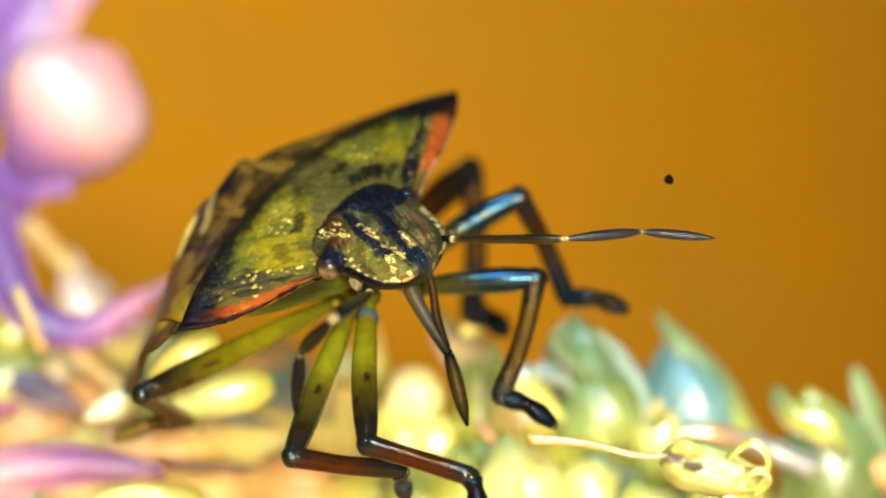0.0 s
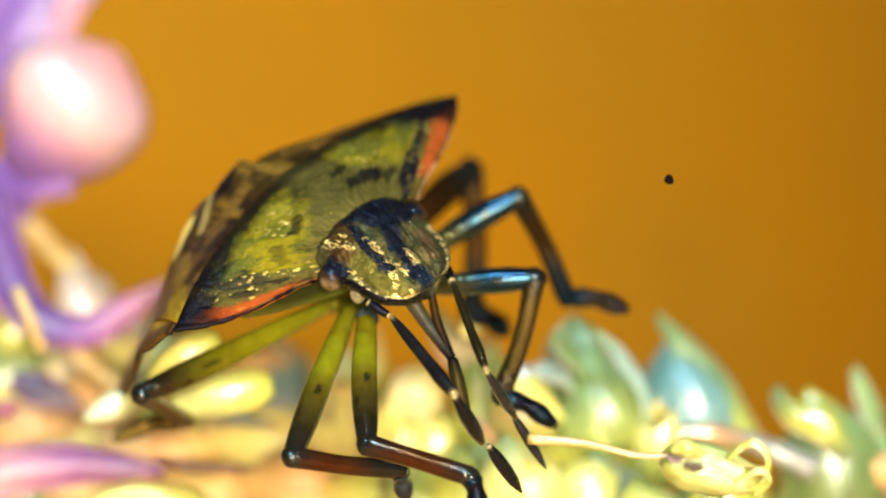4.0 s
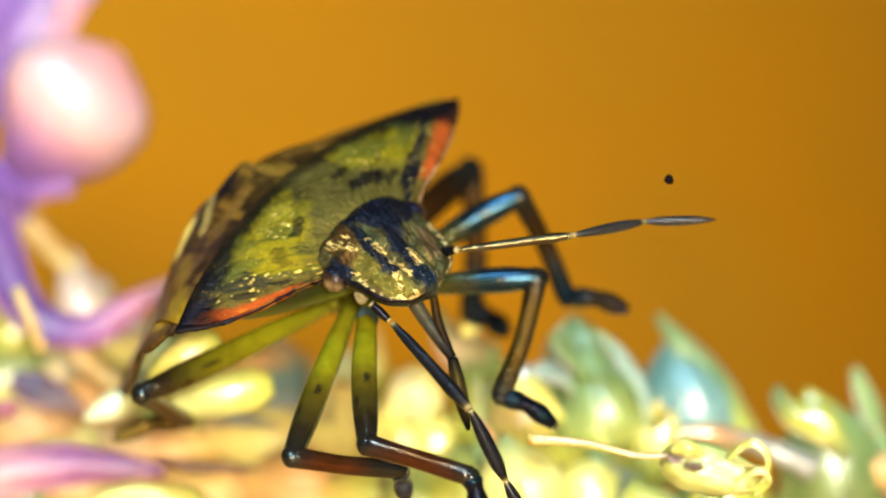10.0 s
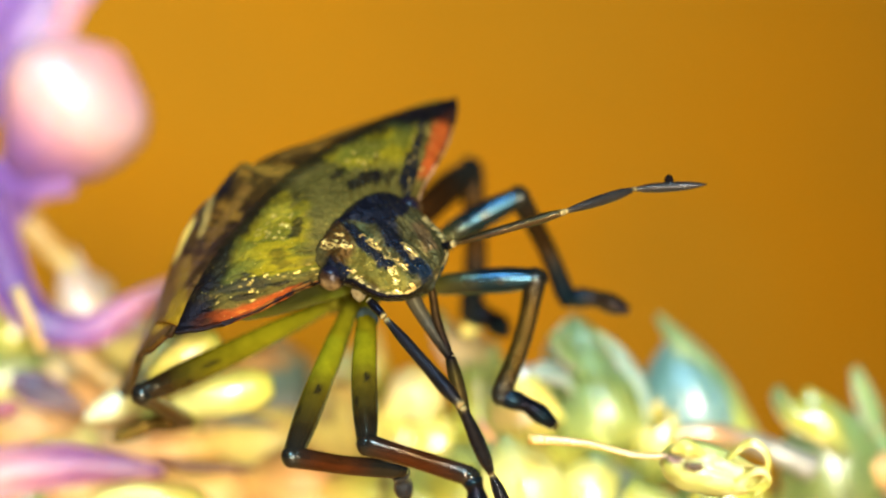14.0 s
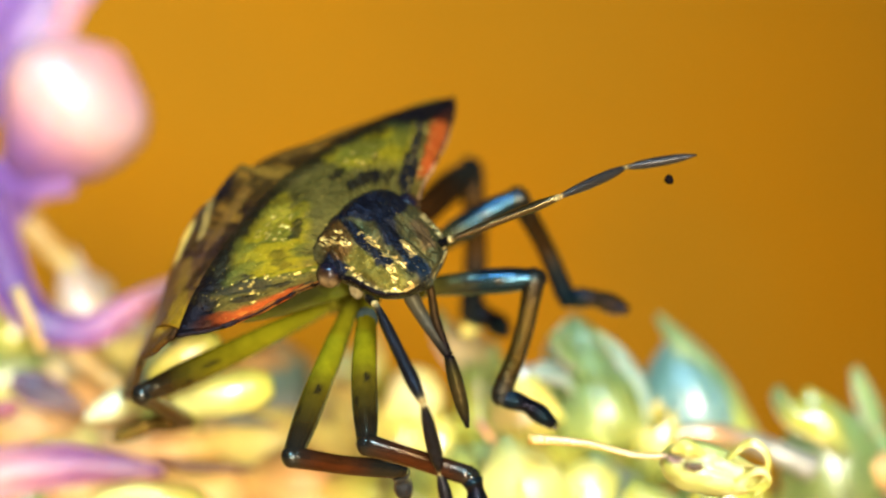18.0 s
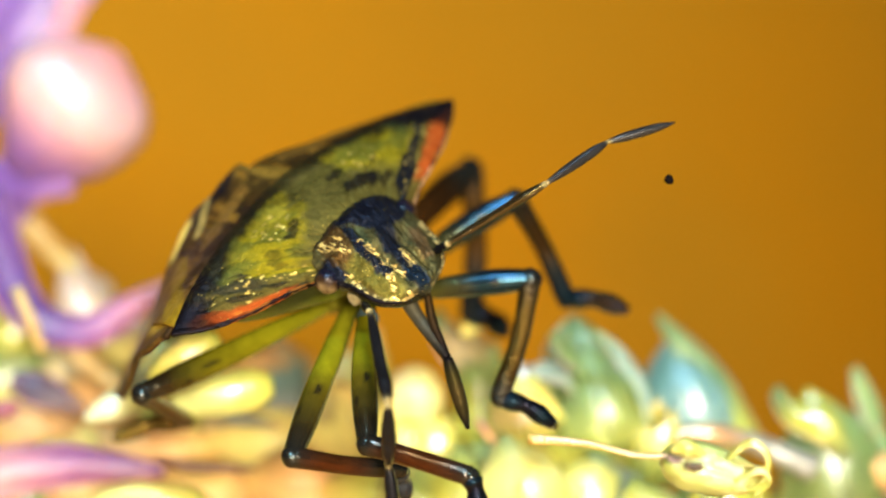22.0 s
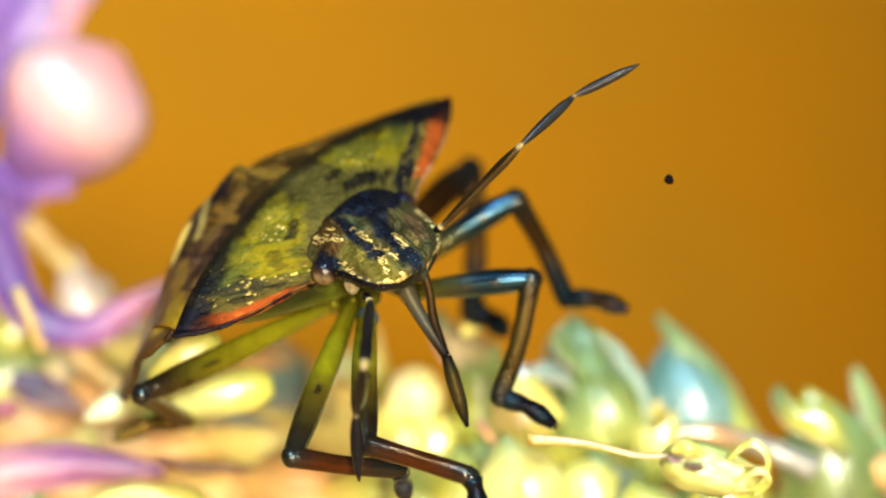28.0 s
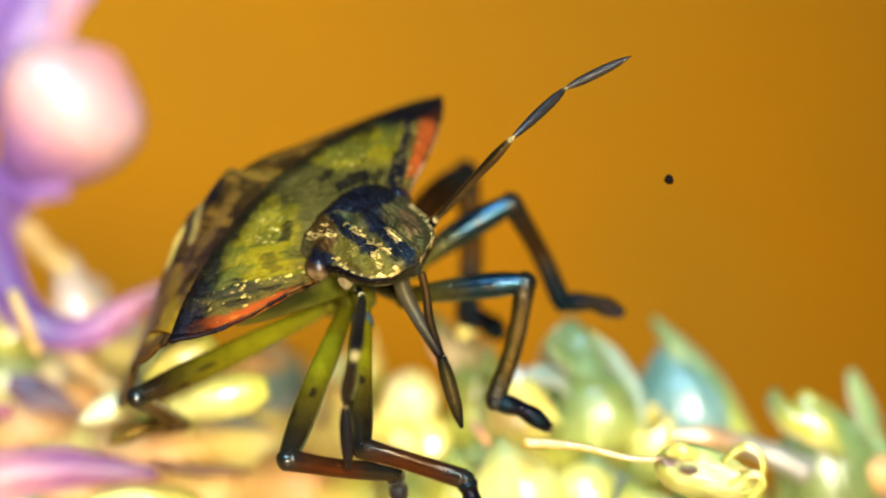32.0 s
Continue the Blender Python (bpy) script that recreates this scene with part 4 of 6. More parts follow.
# plump calyces under the bug's near side, some dull and peach-coloured, some glossy and lime
for base, tip, r, cols, mat in (
        ((-2.72, 9.50, 16.86), (-4.88, 9.20, 17.60), 0.75, [STRAW, PEACH, STRAW], sepal_mat),
        ((-4.38, 9.00, 16.16), (-6.50, 8.70, 17.02), 0.75, [PEACH, STRAW, PEACH], sepal_mat),
        ((-6.54, 9.00, 16.16), (-8.66, 8.70, 17.02), 0.75, [STRAW, PEACH, DULL], sepal_mat),
        ((-5.56, 10.00, 17.56), (-7.72, 9.70, 18.06), 0.50, [STRAW, CREAM, STRAW], sepal_mat),
        ((-7.79, 8.50, 15.84), (-10.00, 8.20, 16.46), 0.75, [PEACH, PEACH, STRAW], sepal_mat),
        ((-2.64, 8.00, 15.76), (-4.97, 7.70, 16.14), 0.80, [STRAW, CREAM, STRAW], sepal_mat),
        ((-4.77, 8.00, 15.41), (-7.09, 7.70, 15.91), 0.80, [STRAW, PEACH, PEACH], sepal_mat),
        ((-1.73, 9.00, 16.04), (-3.40, 8.70, 17.14), 0.80, [CREAM, STRAW, CREAM], sepal_mat),
        ((-2.11, 6.50, 15.08), (-4.15, 6.20, 15.34), 0.80, [PEACH, PEACH, STRAW], sepal_mat),
        ((-3.94, 6.50, 14.74), (-6.20, 6.20, 15.23), 0.80, [PEACH, STRAW, PEACH], sepal_mat),
        ((-7.69, 9.50, 16.98), (-9.95, 9.20, 17.60), 0.60, [GREY, STRAW, DULL], sepal_mat),
        ((-6.69, 6.50, 14.97), (-8.93, 6.20, 15.34), 0.80, [STRAW, PEACH, ROSE], sepal_mat),
        ((-1.10, 7.50, 15.34), (-2.60, 7.20, 16.29), 0.75, [CREAM, PEACH, CREAM], sepal_mat),
        ((-0.73, 6.00, 15.02), (-2.53, 5.70, 15.16), 0.70, [MINT, LIME, STRAW], sepal_mat),
        # Pale tip colour puts a cool white highlight into this small calyx.
        ((-6.05, 5.00, 17.12), (-7.0, 4.70, 16.67), 0.23, [LIME, (0.55, 0.56, 0.32), (0.50, 0.52, 0.30)], calyx_mat),
        ((-3.31, 4.00, 17.39), (-5.45, 3.70, 16.95), 0.37, [LIME, (0.46, 0.46, 0.14), (0.48, 0.46, 0.14)], calyx_mat),
        ((2.11, 6.00, 14.73), (0.58, 5.70, 16.06), 0.85, [LIME, CREAM, MINT], calyx_mat),
        ((3.52, 5.00, 15.01), (1.95, 4.70, 15.42), 0.62, [LIME, CREAM, LIME], calyx_mat),
        ((9.26, 6.00, 15.47), (8.42, 5.70, 15.67), 0.34, [ROSE, PEACH, PEACH], sepal_mat),
        ((1.00, 7.00, 15.96), (0.18, 6.70, 16.50), 0.50, [MINT, LIME, MINT], calyx_mat),
        ((-4.26, 3.40, 18.25), (-5.58, 3.10, 17.57), 0.38, [LIME, CREAM, LIME], calyx_mat),
        ((-8.72, 8.00, 18.60), (-9.32, 7.70, 17.67), 0.45, [GREY, LIME, MINT], calyx_mat),
        ((-8.47, 5.50, 16.86), (-9.20, 5.20, 16.72), 0.14, [ROSE, (0.20, 0.05, 0.08), ROSE], sepal_mat),
        # Paler middle paints a white highlight on this calyx.
        ((-0.18, 6.00, 17.38), (-1.17, 5.70, 16.65), 0.50, [CREAM, (0.68, 0.62, 0.34), CREAM], calyx_mat),
        ((0.18, 6.50, 15.89), (-1.07, 6.20, 16.25), 0.70, [LIME, CREAM, LIME], calyx_mat),
        ((-4.51, 4.00, 14.94), (-6.65, 3.70, 15.24), 0.42, [LIME, CREAM, CREAM], calyx_mat),
        ((-7.94, 5.00, 14.89), (-8.56, 4.70, 15.59), 0.30, [LIME, MINT, LIME], calyx_mat)):
    bud(base, tip, r, cols, shape=ROUND, mat=mat)
# violet flowers
petal([(-9.48, 7.00, 21.11), (-9.00, 6.60, 20.01), (-8.65, 6.40, 19.15), (-8.00, 6.40, 18.50), (-7.14, 6.40, 18.39), (-6.36, 6.60, 18.81), (-5.43, 7.00, 19.37)], [0.48, 0.46, 0.42, 0.36, 0.34, 0.28, 0.12], 0.2, [(0.10, 0.042, 0.18), (0.10, 0.036, 0.15), (0.07, 0.025, 0.14), (0.045, 0.016, 0.12), (0.17, 0.05, 0.16), (0.30, 0.11, 0.17), (0.40, 0.18, 0.15)], label="curled violet petal fading to pink")
petal([(-7.03, -5.60, 16.53), (-5.83, -5.40, 16.67), (-4.36, -5.20, 16.56)], [0.42, 0.32, 0.08], 0.2, [(0.40, 0.18, 0.18), (0.18, 0.06, 0.14), (0.10, 0.034, 0.075)], label="mauve petal")
# Dark petal coloured as the shade between the lower calyces.
petal([(-8.71, 6.20, 17.37), (-8.25, 6.20, 17.22), (-7.79, 6.20, 17.03), (-7.22, 6.20, 16.73)], [0.16, 0.34, 0.28, 0.06], 0.1, [(0.035, 0.012, 0.035), (0.028, 0.010, 0.024), (0.05, 0.022, 0.026), (0.12, 0.06, 0.04)], label="dark violet petal painted as a shaded gap")
lobe((-8.75, 8.40, 21.70), (-6.83, 7.80, 24.09), 1.38, [VIOLET, (0.20, 0.09, 0.26), (0.35, 0.17, 0.25), (0.48, 0.26, 0.26), (0.47, 0.28, 0.28), (0.47, 0.25, 0.25), (0.48, 0.19, 0.18)], (0.44, 0.68, 0.90, 1.05, 1.07, 0.82, 0.16))
lobe((0.43, 5.80, 18.29), (0.70, 5.60, 18.71), 0.17, [CREAM, CREAM], (0.3, 0.9, 1.0, 0.8, 0.2), name="flower_bud")
lobe((-7.08, 9.00, 18.69), (-7.92, 9.00, 19.35), 0.42, [(0.24, 0.18, 0.12), (0.24, 0.18, 0.12)], (0.3, 0.9, 1.0, 0.8, 0.2), name="flower_bud")
lobe((-6.60, 9.00, 18.09), (-6.72, 9.00, 18.75), 0.32, [(0.42, 0.30, 0.18), (0.44, 0.33, 0.22)], (0.3, 0.9, 1.0, 0.8, 0.2), name="flower_bud")
petal([(-10.03, 8.40, 20.25), (-8.90, 8.00, 21.45), (-7.69, 7.80, 21.45)], [0.7, 0.62, 0.22], 0.25, [VIOLET, VIOLET, (0.20, 0.09, 0.26)])
petal([(-10.49, 9.50, 23.41), (-9.24, 9.30, 24.85), (-8.06, 9.50, 26.32)], [1.2, 1.15, 0.9], 0.3, [VIOLET, VIOLET, VIOLET])
petal([(-8.52, 8.60, 24.25), (-8.03, 8.70, 24.79), (-7.77, 8.80, 25.64)], [0.16, 0.26, 0.3], 0.1, [PINK, PINK, PINK], label="pale pink petal rim")
for pts, r in ((((-9.69, 9.80, 21.42), (-8.80, 9.60, 20.38), (-7.62, 9.00, 19.29)), 0.27), (((-8.46, 5.40, 19.23), (-8.23, 5.40, 18.67), (-7.98, 5.60, 17.98)), 0.14),
               (((-8.13, 7.60, 18.26), (-7.40, 7.40, 17.68), (-6.41, 7.00, 17.00)), 0.2), (((-9.55, 9.00, 15.98), (-8.26, 9.20, 16.09), (-6.83, 9.40, 16.01)), 0.34),
               (((-4.85, 6.40, 16.44), (-4.03, 6.20, 16.55), (-3.25, 6.40, 16.39)), 0.12)):
    part("thread", tube(pts, [r, r, r * 0.7], [DULL, (0.40, 0.28, 0.13), STRAW]), sepal_mat, spike)
# Two thin dark tubes stand in for shadow streaks among the calyces.
for pts, col in ((((-5.61, 4.50, 15.91), (-4.89, 4.50, 15.76), (-3.62, 4.50, 15.72)), (0.10, 0.045, 0.018)), (((-4.81, 6.00, 16.63), (-4.13, 6.00, 16.58), (-3.34, 6.00, 16.49)), (0.09, 0.09, 0.065))):
    part("bract", tube(pts, [0.05, 0.13, 0.12, 0.04], [col, col]), sepal_mat, spike, "thin dark tube painted as a shadow streak")

# ---- the speck: dust of the camera's optics, hung near focus and moved along ----
bm = bmesh.new()
bmesh.ops.create_icosphere(bm, subdivisions=2, radius=0.088)
for v in bm.verts:
    v.co *= 1 + 0.35 * wob(v.co.x, v.co.y, v.co.z, 14.0)
speck = tagged(part("dust_speck", bm, speck_mat), "tiny black speck standing in for dust in the camera's optics", "dust")
speck.location = Vector((4.04, 0.40, 21.24)) * MM

setting()


def motions():
    walk(body, [
        (0, at(0.382, -0.065, 7.775, 36.3, 10.4, -44.8)), (0.5, at(0.379, -0.065, 7.776, 36.3, 10.4, -44.8)),
        (1, at(0.372, -0.065, 7.772, 36.2, 10.5, -44.8)), (1.5, at(0.360, -0.065, 7.761, 36.1, 10.6, -44.8)),
        (2, at(0.352, -0.065, 7.751, 36.0, 10.7, -44.8)), (2.5, at(0.349, -0.065, 7.748, 35.8, 10.8, -44.8)),
        (3, at(0.343, -0.065, 7.742, 35.7, 10.9, -44.9)), (3.5, at(0.337, -0.065, 7.739, 35.7, 11.0, -44.9)),
        (5.5, at(0.354, -0.065, 7.683, 35.6, 11.1, -44.9)), (6, at(0.353, -0.065, 7.680, 35.5, 11.1, -44.9)),
        (6.5, at(0.353, -0.065, 7.676, 35.5, 11.1, -44.9)), (7, at(0.356, -0.065, 7.670, 35.5, 11.1, -44.9)),
        (7.5, at(0.357, -0.065, 7.667, 35.4, 11.2, -44.9)), (8, at(0.361, -0.065, 7.677, 35.3, 11.4, -44.9)),
        (8.5, at(0.373, -0.065, 7.688, 35.2, 11.5, -45.0)), (9, at(0.380, -0.065, 7.684, 35.3, 11.4, -44.9)),
        (9.5, at(0.375, -0.065, 7.684, 35.4, 11.3, -44.9)), (10, at(0.368, -0.065, 7.694, 35.5, 11.2, -44.9)),
        (10.5, at(0.366, -0.065, 7.693, 35.6, 11.1, -44.9)), (11, at(0.368, -0.065, 7.687, 35.6, 11.1, -44.9)),
        (11.5, at(0.368, -0.065, 7.685, 35.6, 11.1, -44.9)), (12, at(0.361, -0.065, 7.682, 35.5, 11.1, -44.9)),
        (12.5, at(0.354, -0.065, 7.674, 35.5, 11.2, -44.9)), (13, at(0.351, -0.065, 7.668, 35.4, 11.2, -44.9)),
        (13.5, at(0.350, -0.065, 7.668, 35.5, 11.1, -44.9)), (14, at(0.347, -0.065, 7.683, 35.7, 11.0, -44.9)),
        (14.5, at(0.350, -0.065, 7.703, 35.8, 10.9, -44.8)), (16.5, at(0.350, -0.065, 7.673, 36.6, 10.1, -44.7)),
        (17, at(0.348, -0.065, 7.674, 36.5, 10.1, -44.7)), (17.5, at(0.346, -0.065, 7.674, 36.4, 10.2, -44.7)),
        (18, at(0.340, -0.065, 7.669, 36.3, 10.4, -44.8)), (18.5, at(0.339, -0.065, 7.665, 36.0, 10.6, -44.8)),
        (19, at(0.341, -0.065, 7.662, 35.8, 10.9, -44.9)), (19.5, at(0.333, -0.065, 7.655, 35.5, 11.1, -44.9)),
        (20, at(0.322, -0.065, 7.655, 35.5, 11.2, -44.9)), (20.5, at(0.313, -0.065, 7.661, 35.5, 11.2, -44.9)),
        (21, at(0.301, -0.065, 7.659, 35.5, 11.2, -44.9)), (21.5, at(0.287, -0.065, 7.657, 35.6, 11.0, -44.9)),
        (22, at(0.278, -0.065, 7.658, 35.8, 10.9, -44.9)), (22.5, at(0.273, -0.065, 7.656, 35.8, 10.9, -44.8)),
        (23, at(0.271, -0.065, 7.652, 35.8, 10.9, -44.9)), (23.5, at(0.271, -0.065, 7.650, 35.8, 10.9, -44.8)),
        (24, at(0.274, -0.065, 7.654, 35.8, 10.8, -44.8)), (24.5, at(0.276, -0.065, 7.660, 35.8, 10.9, -44.8)),
        (25, at(0.273, -0.065, 7.660, 35.9, 10.8, -44.8)), (25.5, at(0.269, -0.065, 7.657, 36.0, 10.7, -44.8)),
        (27.5, at(0.270, -0.065, 7.650, 36.4, 10.3, -44.7)), (28, at(0.273, -0.065, 7.657, 36.4, 10.3, -44.7)),
        (28.5, at(0.268, -0.065, 7.660, 36.5, 10.2, -44.7)), (29, at(0.261, -0.065, 7.658, 36.6, 10.0, -44.7)),
        (29.5, at(0.255, -0.065, 7.654, 36.9, 9.8, -44.6)), (30, at(0.252, -0.065, 7.653, 37.1, 9.6, -44.6)),
        (30.5, at(0.253, -0.065, 7.659, 37.3, 9.4, -44.6)), (31, at(0.251, -0.065, 7.672, 37.3, 9.4, -44.6)),
        (31.5, at(0.245, -0.065, 7.686, 37.3, 9.4, -44.6)), (32, at(0.242, -0.065, 7.689, 37.3, 9.4, -44.6)),
    ])
    walk(head, [
        (0, at(1.310, -1.078, 7.335, 42.2, 30.7, -28.8)), (0.5, at(1.337, -1.082, 7.312, 39.5, 31.5, -29.8)),
        (1, at(1.333, -1.050, 7.300, 41.4, 33.2, -26.7)), (1.5, at(1.350, -1.071, 7.246, 40.6, 33.4, -28.9)),
        (2, at(1.348, -1.041, 7.219, 41.8, 34.9, -26.1)), (2.5, at(1.382, -1.050, 7.156, 40.7, 35.5, -27.3)),
        (3, at(1.397, -1.068, 7.138, 40.1, 34.6, -29.1)), (3.5, at(1.390, -1.069, 7.107, 40.1, 34.8, -29.2)),
        (5.5, at(1.419, -1.053, 7.049, 41.8, 35.4, -27.4)), (6, at(1.413, -1.040, 7.023, 42.4, 35.7, -26.1)),
        (6.5, at(1.421, -1.052, 7.036, 42.1, 35.4, -27.3)), (7, at(1.423, -1.047, 7.039, 42.3, 35.1, -26.6)),
        (7.5, at(1.445, -1.041, 6.995, 43.7, 35.9, -26.0)), (8, at(1.466, -1.025, 6.949, 43.6, 37.6, -24.8)),
        (8.5, at(1.461, -1.028, 7.007, 43.3, 36.2, -24.8)), (9, at(1.450, -1.041, 7.025, 42.2, 35.2, -26.1)),
        (9.5, at(1.424, -1.057, 7.076, 42.9, 33.5, -27.2)), (10, at(1.423, -1.033, 7.088, 42.7, 34.7, -25.1)),
        (10.5, at(1.402, -1.041, 7.095, 43.9, 34.5, -25.6)), (11, at(1.360, -1.064, 7.138, 43.4, 31.8, -27.4)),
        (11.5, at(1.377, -1.032, 7.166, 44.3, 33.4, -24.4)), (12, at(1.412, -1.036, 7.135, 42.7, 34.0, -25.3)),
        (12.5, at(1.412, -1.032, 7.078, 43.3, 35.2, -25.0)), (13, at(1.414, -1.000, 7.041, 45.1, 36.7, -21.8)),
        (13.5, at(1.368, -1.044, 7.098, 44.3, 33.2, -25.6)), (14, at(1.351, -1.065, 7.156, 44.2, 31.8, -27.4)),
        (14.5, at(1.310, -1.105, 7.246, 42.2, 28.3, -31.1)), (16.5, at(1.279, -1.108, 7.277, 41.6, 28.3, -31.4)),
        (17, at(1.299, -1.088, 7.241, 41.5, 30.9, -29.9)), (17.5, at(1.297, -1.088, 7.270, 42.1, 30.2, -29.7)),
        (18, at(1.319, -1.055, 7.203, 44.4, 32.5, -26.5)), (18.5, at(1.339, -1.045, 7.169, 43.3, 33.4, -25.9)),
        (19, at(1.343, -1.017, 7.133, 45.5, 35.0, -23.1)), (19.5, at(1.357, -1.015, 7.081, 45.3, 36.1, -23.2)),
        (20, at(1.358, -1.007, 7.054, 46.7, 36.3, -22.2)), (20.5, at(1.355, -1.000, 7.056, 46.3, 36.8, -21.7)),
        (21, at(1.341, -1.003, 7.044, 46.3, 36.6, -22.0)), (21.5, at(1.287, -1.032, 7.099, 44.0, 33.7, -24.5)),
        (22, at(1.281, -1.008, 7.087, 46.2, 34.9, -22.0)), (22.5, at(1.272, -1.024, 7.105, 45.6, 33.9, -23.6)),
        (23, at(1.289, -1.009, 7.089, 45.8, 35.0, -22.3)), (23.5, at(1.254, -1.042, 7.122, 45.0, 32.9, -25.2)),
        (24, at(1.268, -1.055, 7.146, 42.8, 32.6, -26.8)), (24.5, at(1.282, -1.024, 7.133, 45.4, 34.8, -23.7)),
        (25, at(1.283, -1.032, 7.130, 44.9, 34.4, -24.5)), (25.5, at(1.235, -1.064, 7.186, 44.3, 31.7, -27.3)),
        (27.5, at(1.219, -1.112, 7.243, 42.9, 28.4, -31.7)), (28, at(1.223, -1.131, 7.260, 41.4, 27.1, -33.6)),
        (28.5, at(1.221, -1.122, 7.274, 41.5, 28.1, -32.9)), (29, at(1.226, -1.126, 7.266, 40.1, 28.2, -33.5)),
        (29.5, at(1.208, -1.142, 7.317, 40.5, 26.4, -34.8)), (30, at(1.197, -1.151, 7.374, 40.6, 25.4, -35.6)),
        (30.5, at(1.212, -1.164, 7.394, 39.0, 25.3, -37.2)), (31, at(1.195, -1.159, 7.397, 40.1, 25.1, -36.4)),
        (31.5, at(1.211, -1.167, 7.409, 38.5, 25.1, -37.6)), (32, at(1.210, -1.151, 7.397, 41.1, 26.2, -35.6)),
    ])
    walk(far_antenna[0], [
        (0, at(2.479, -1.100, 7.170, 7.0, -0.0, -47.7)), (1, at(2.479, -1.100, 7.122, 5.8, 1.6, -47.7)),
        (2, at(2.510, -1.100, 7.009, 4.1, 3.9, -47.9)), (2.4, at(2.513, -1.100, 6.935, 2.3, 6.2, -48.1)),
        (2.7, at(2.555, -1.100, 6.881, -11.3, 21.4, -52.7)), (3, at(2.614, -1.100, 6.661, -39.5, 37.4, -69.3)),
        (3.5, at(2.675, -1.100, 6.673, -47.5, 39.5, -74.5)), (5.5, at(2.536, -1.100, 6.827, -14.1, 23.8, -54.1)),
        (6, at(2.539, -1.100, 6.813, -7.0, 17.2, -50.9)), (6.2, at(2.503, -1.100, 6.842, -5.6, 15.7, -50.3)),
        (6.5, at(2.511, -1.100, 6.860, -1.5, 11.1, -49.0)), (7, at(2.524, -1.100, 6.879, 1.9, 6.8, -48.2)),
        (7.5, at(2.542, -1.100, 6.823, 3.5, 4.6, -48.0)), (8, at(2.550, -1.100, 6.741, 6.2, 1.0, -47.8)),
        (8.5, at(2.566, -1.100, 6.817, 6.3, 0.8, -47.8)), (9, at(2.550, -1.100, 6.889, 8.3, -1.8, -47.8)),
        (9.5, at(2.536, -1.100, 6.949, 10.1, -4.3, -47.9)), (10, at(2.552, -1.100, 6.944, 10.5, -4.9, -48.0)),
        (10.5, at(2.522, -1.100, 6.938, 11.1, -5.7, -48.1)), (11, at(2.494, -1.100, 6.997, 13.0, -8.3, -48.4)),
        (11.5, at(2.524, -1.100, 7.007, 11.9, -6.9, -48.2)), (12, at(2.508, -1.100, 7.006, 12.0, -7.0, -48.2)),
        (12.5, at(2.507, -1.100, 6.962, 11.9, -6.8, -48.2)), (13, at(2.538, -1.100, 6.888, 11.5, -6.3, -48.1)),
        (13.5, at(2.497, -1.100, 6.956, 14.0, -9.7, -48.6)), (14, at(2.499, -1.100, 7.009, 14.8, -10.7, -48.9)),
        (14.5, at(2.486, -1.100, 7.127, 15.5, -11.6, -49.1)), (16.5, at(2.457, -1.100, 7.166, 16.2, -12.5, -49.3)),
        (17, at(2.442, -1.100, 7.103, 16.3, -12.7, -49.3)), (17.5, at(2.449, -1.100, 7.148, 18.3, -15.1, -50.1)),
        (18, at(2.461, -1.100, 7.063, 17.5, -14.1, -49.7)), (18.5, at(2.489, -1.100, 7.024, 16.6, -13.0, -49.4)),
        (19, at(2.493, -1.100, 6.967, 17.8, -14.5, -49.9)), (19.5, at(2.481, -1.100, 6.927, 18.8, -15.8, -50.2)),
        (20, at(2.484, -1.100, 6.905, 19.7, -16.8, -50.6)), (20.5, at(2.486, -1.100, 6.915, 20.3, -17.5, -50.9)),
        (21, at(2.460, -1.100, 6.892, 21.2, -18.6, -51.3)), (21.5, at(2.424, -1.100, 6.967, 23.6, -21.1, -52.5)),
        (22, at(2.436, -1.100, 6.940, 23.0, -20.6, -52.2)), (22.5, at(2.411, -1.100, 6.964, 24.1, -21.7, -52.7)),
        (23, at(2.437, -1.100, 6.939, 23.2, -20.7, -52.2)), (23.5, at(2.383, -1.100, 7.005, 24.8, -22.4, -53.1)),
        (24, at(2.384, -1.100, 7.050, 25.0, -22.6, -53.3)), (24.5, at(2.396, -1.100, 7.008, 24.3, -21.9, -52.8)),
        (25, at(2.381, -1.100, 7.008, 24.4, -22.0, -52.9)), (25.5, at(2.329, -1.100, 7.103, 26.3, -23.8, -54.0)),
        (27.5, at(2.352, -1.100, 7.142, 31.2, -28.0, -57.0)), (28, at(2.355, -1.100, 7.185, 31.8, -28.5, -57.4)),
        (28.5, at(2.351, -1.100, 7.189, 30.9, -27.8, -56.8)), (29, at(2.333, -1.100, 7.193, 30.3, -27.3, -56.4)),
        (29.5, at(2.327, -1.100, 7.259, 32.4, -28.9, -57.8)), (30, at(2.330, -1.100, 7.319, 32.8, -29.2, -58.1)),
        (30.5, at(2.316, -1.100, 7.349, 33.0, -29.3, -58.2)), (31, at(2.315, -1.100, 7.349, 32.8, -29.2, -58.1)),
        (31.5, at(2.326, -1.100, 7.386, 33.0, -29.3, -58.3)), (32, at(2.356, -1.100, 7.361, 32.6, -29.0, -58.0)),
    ])
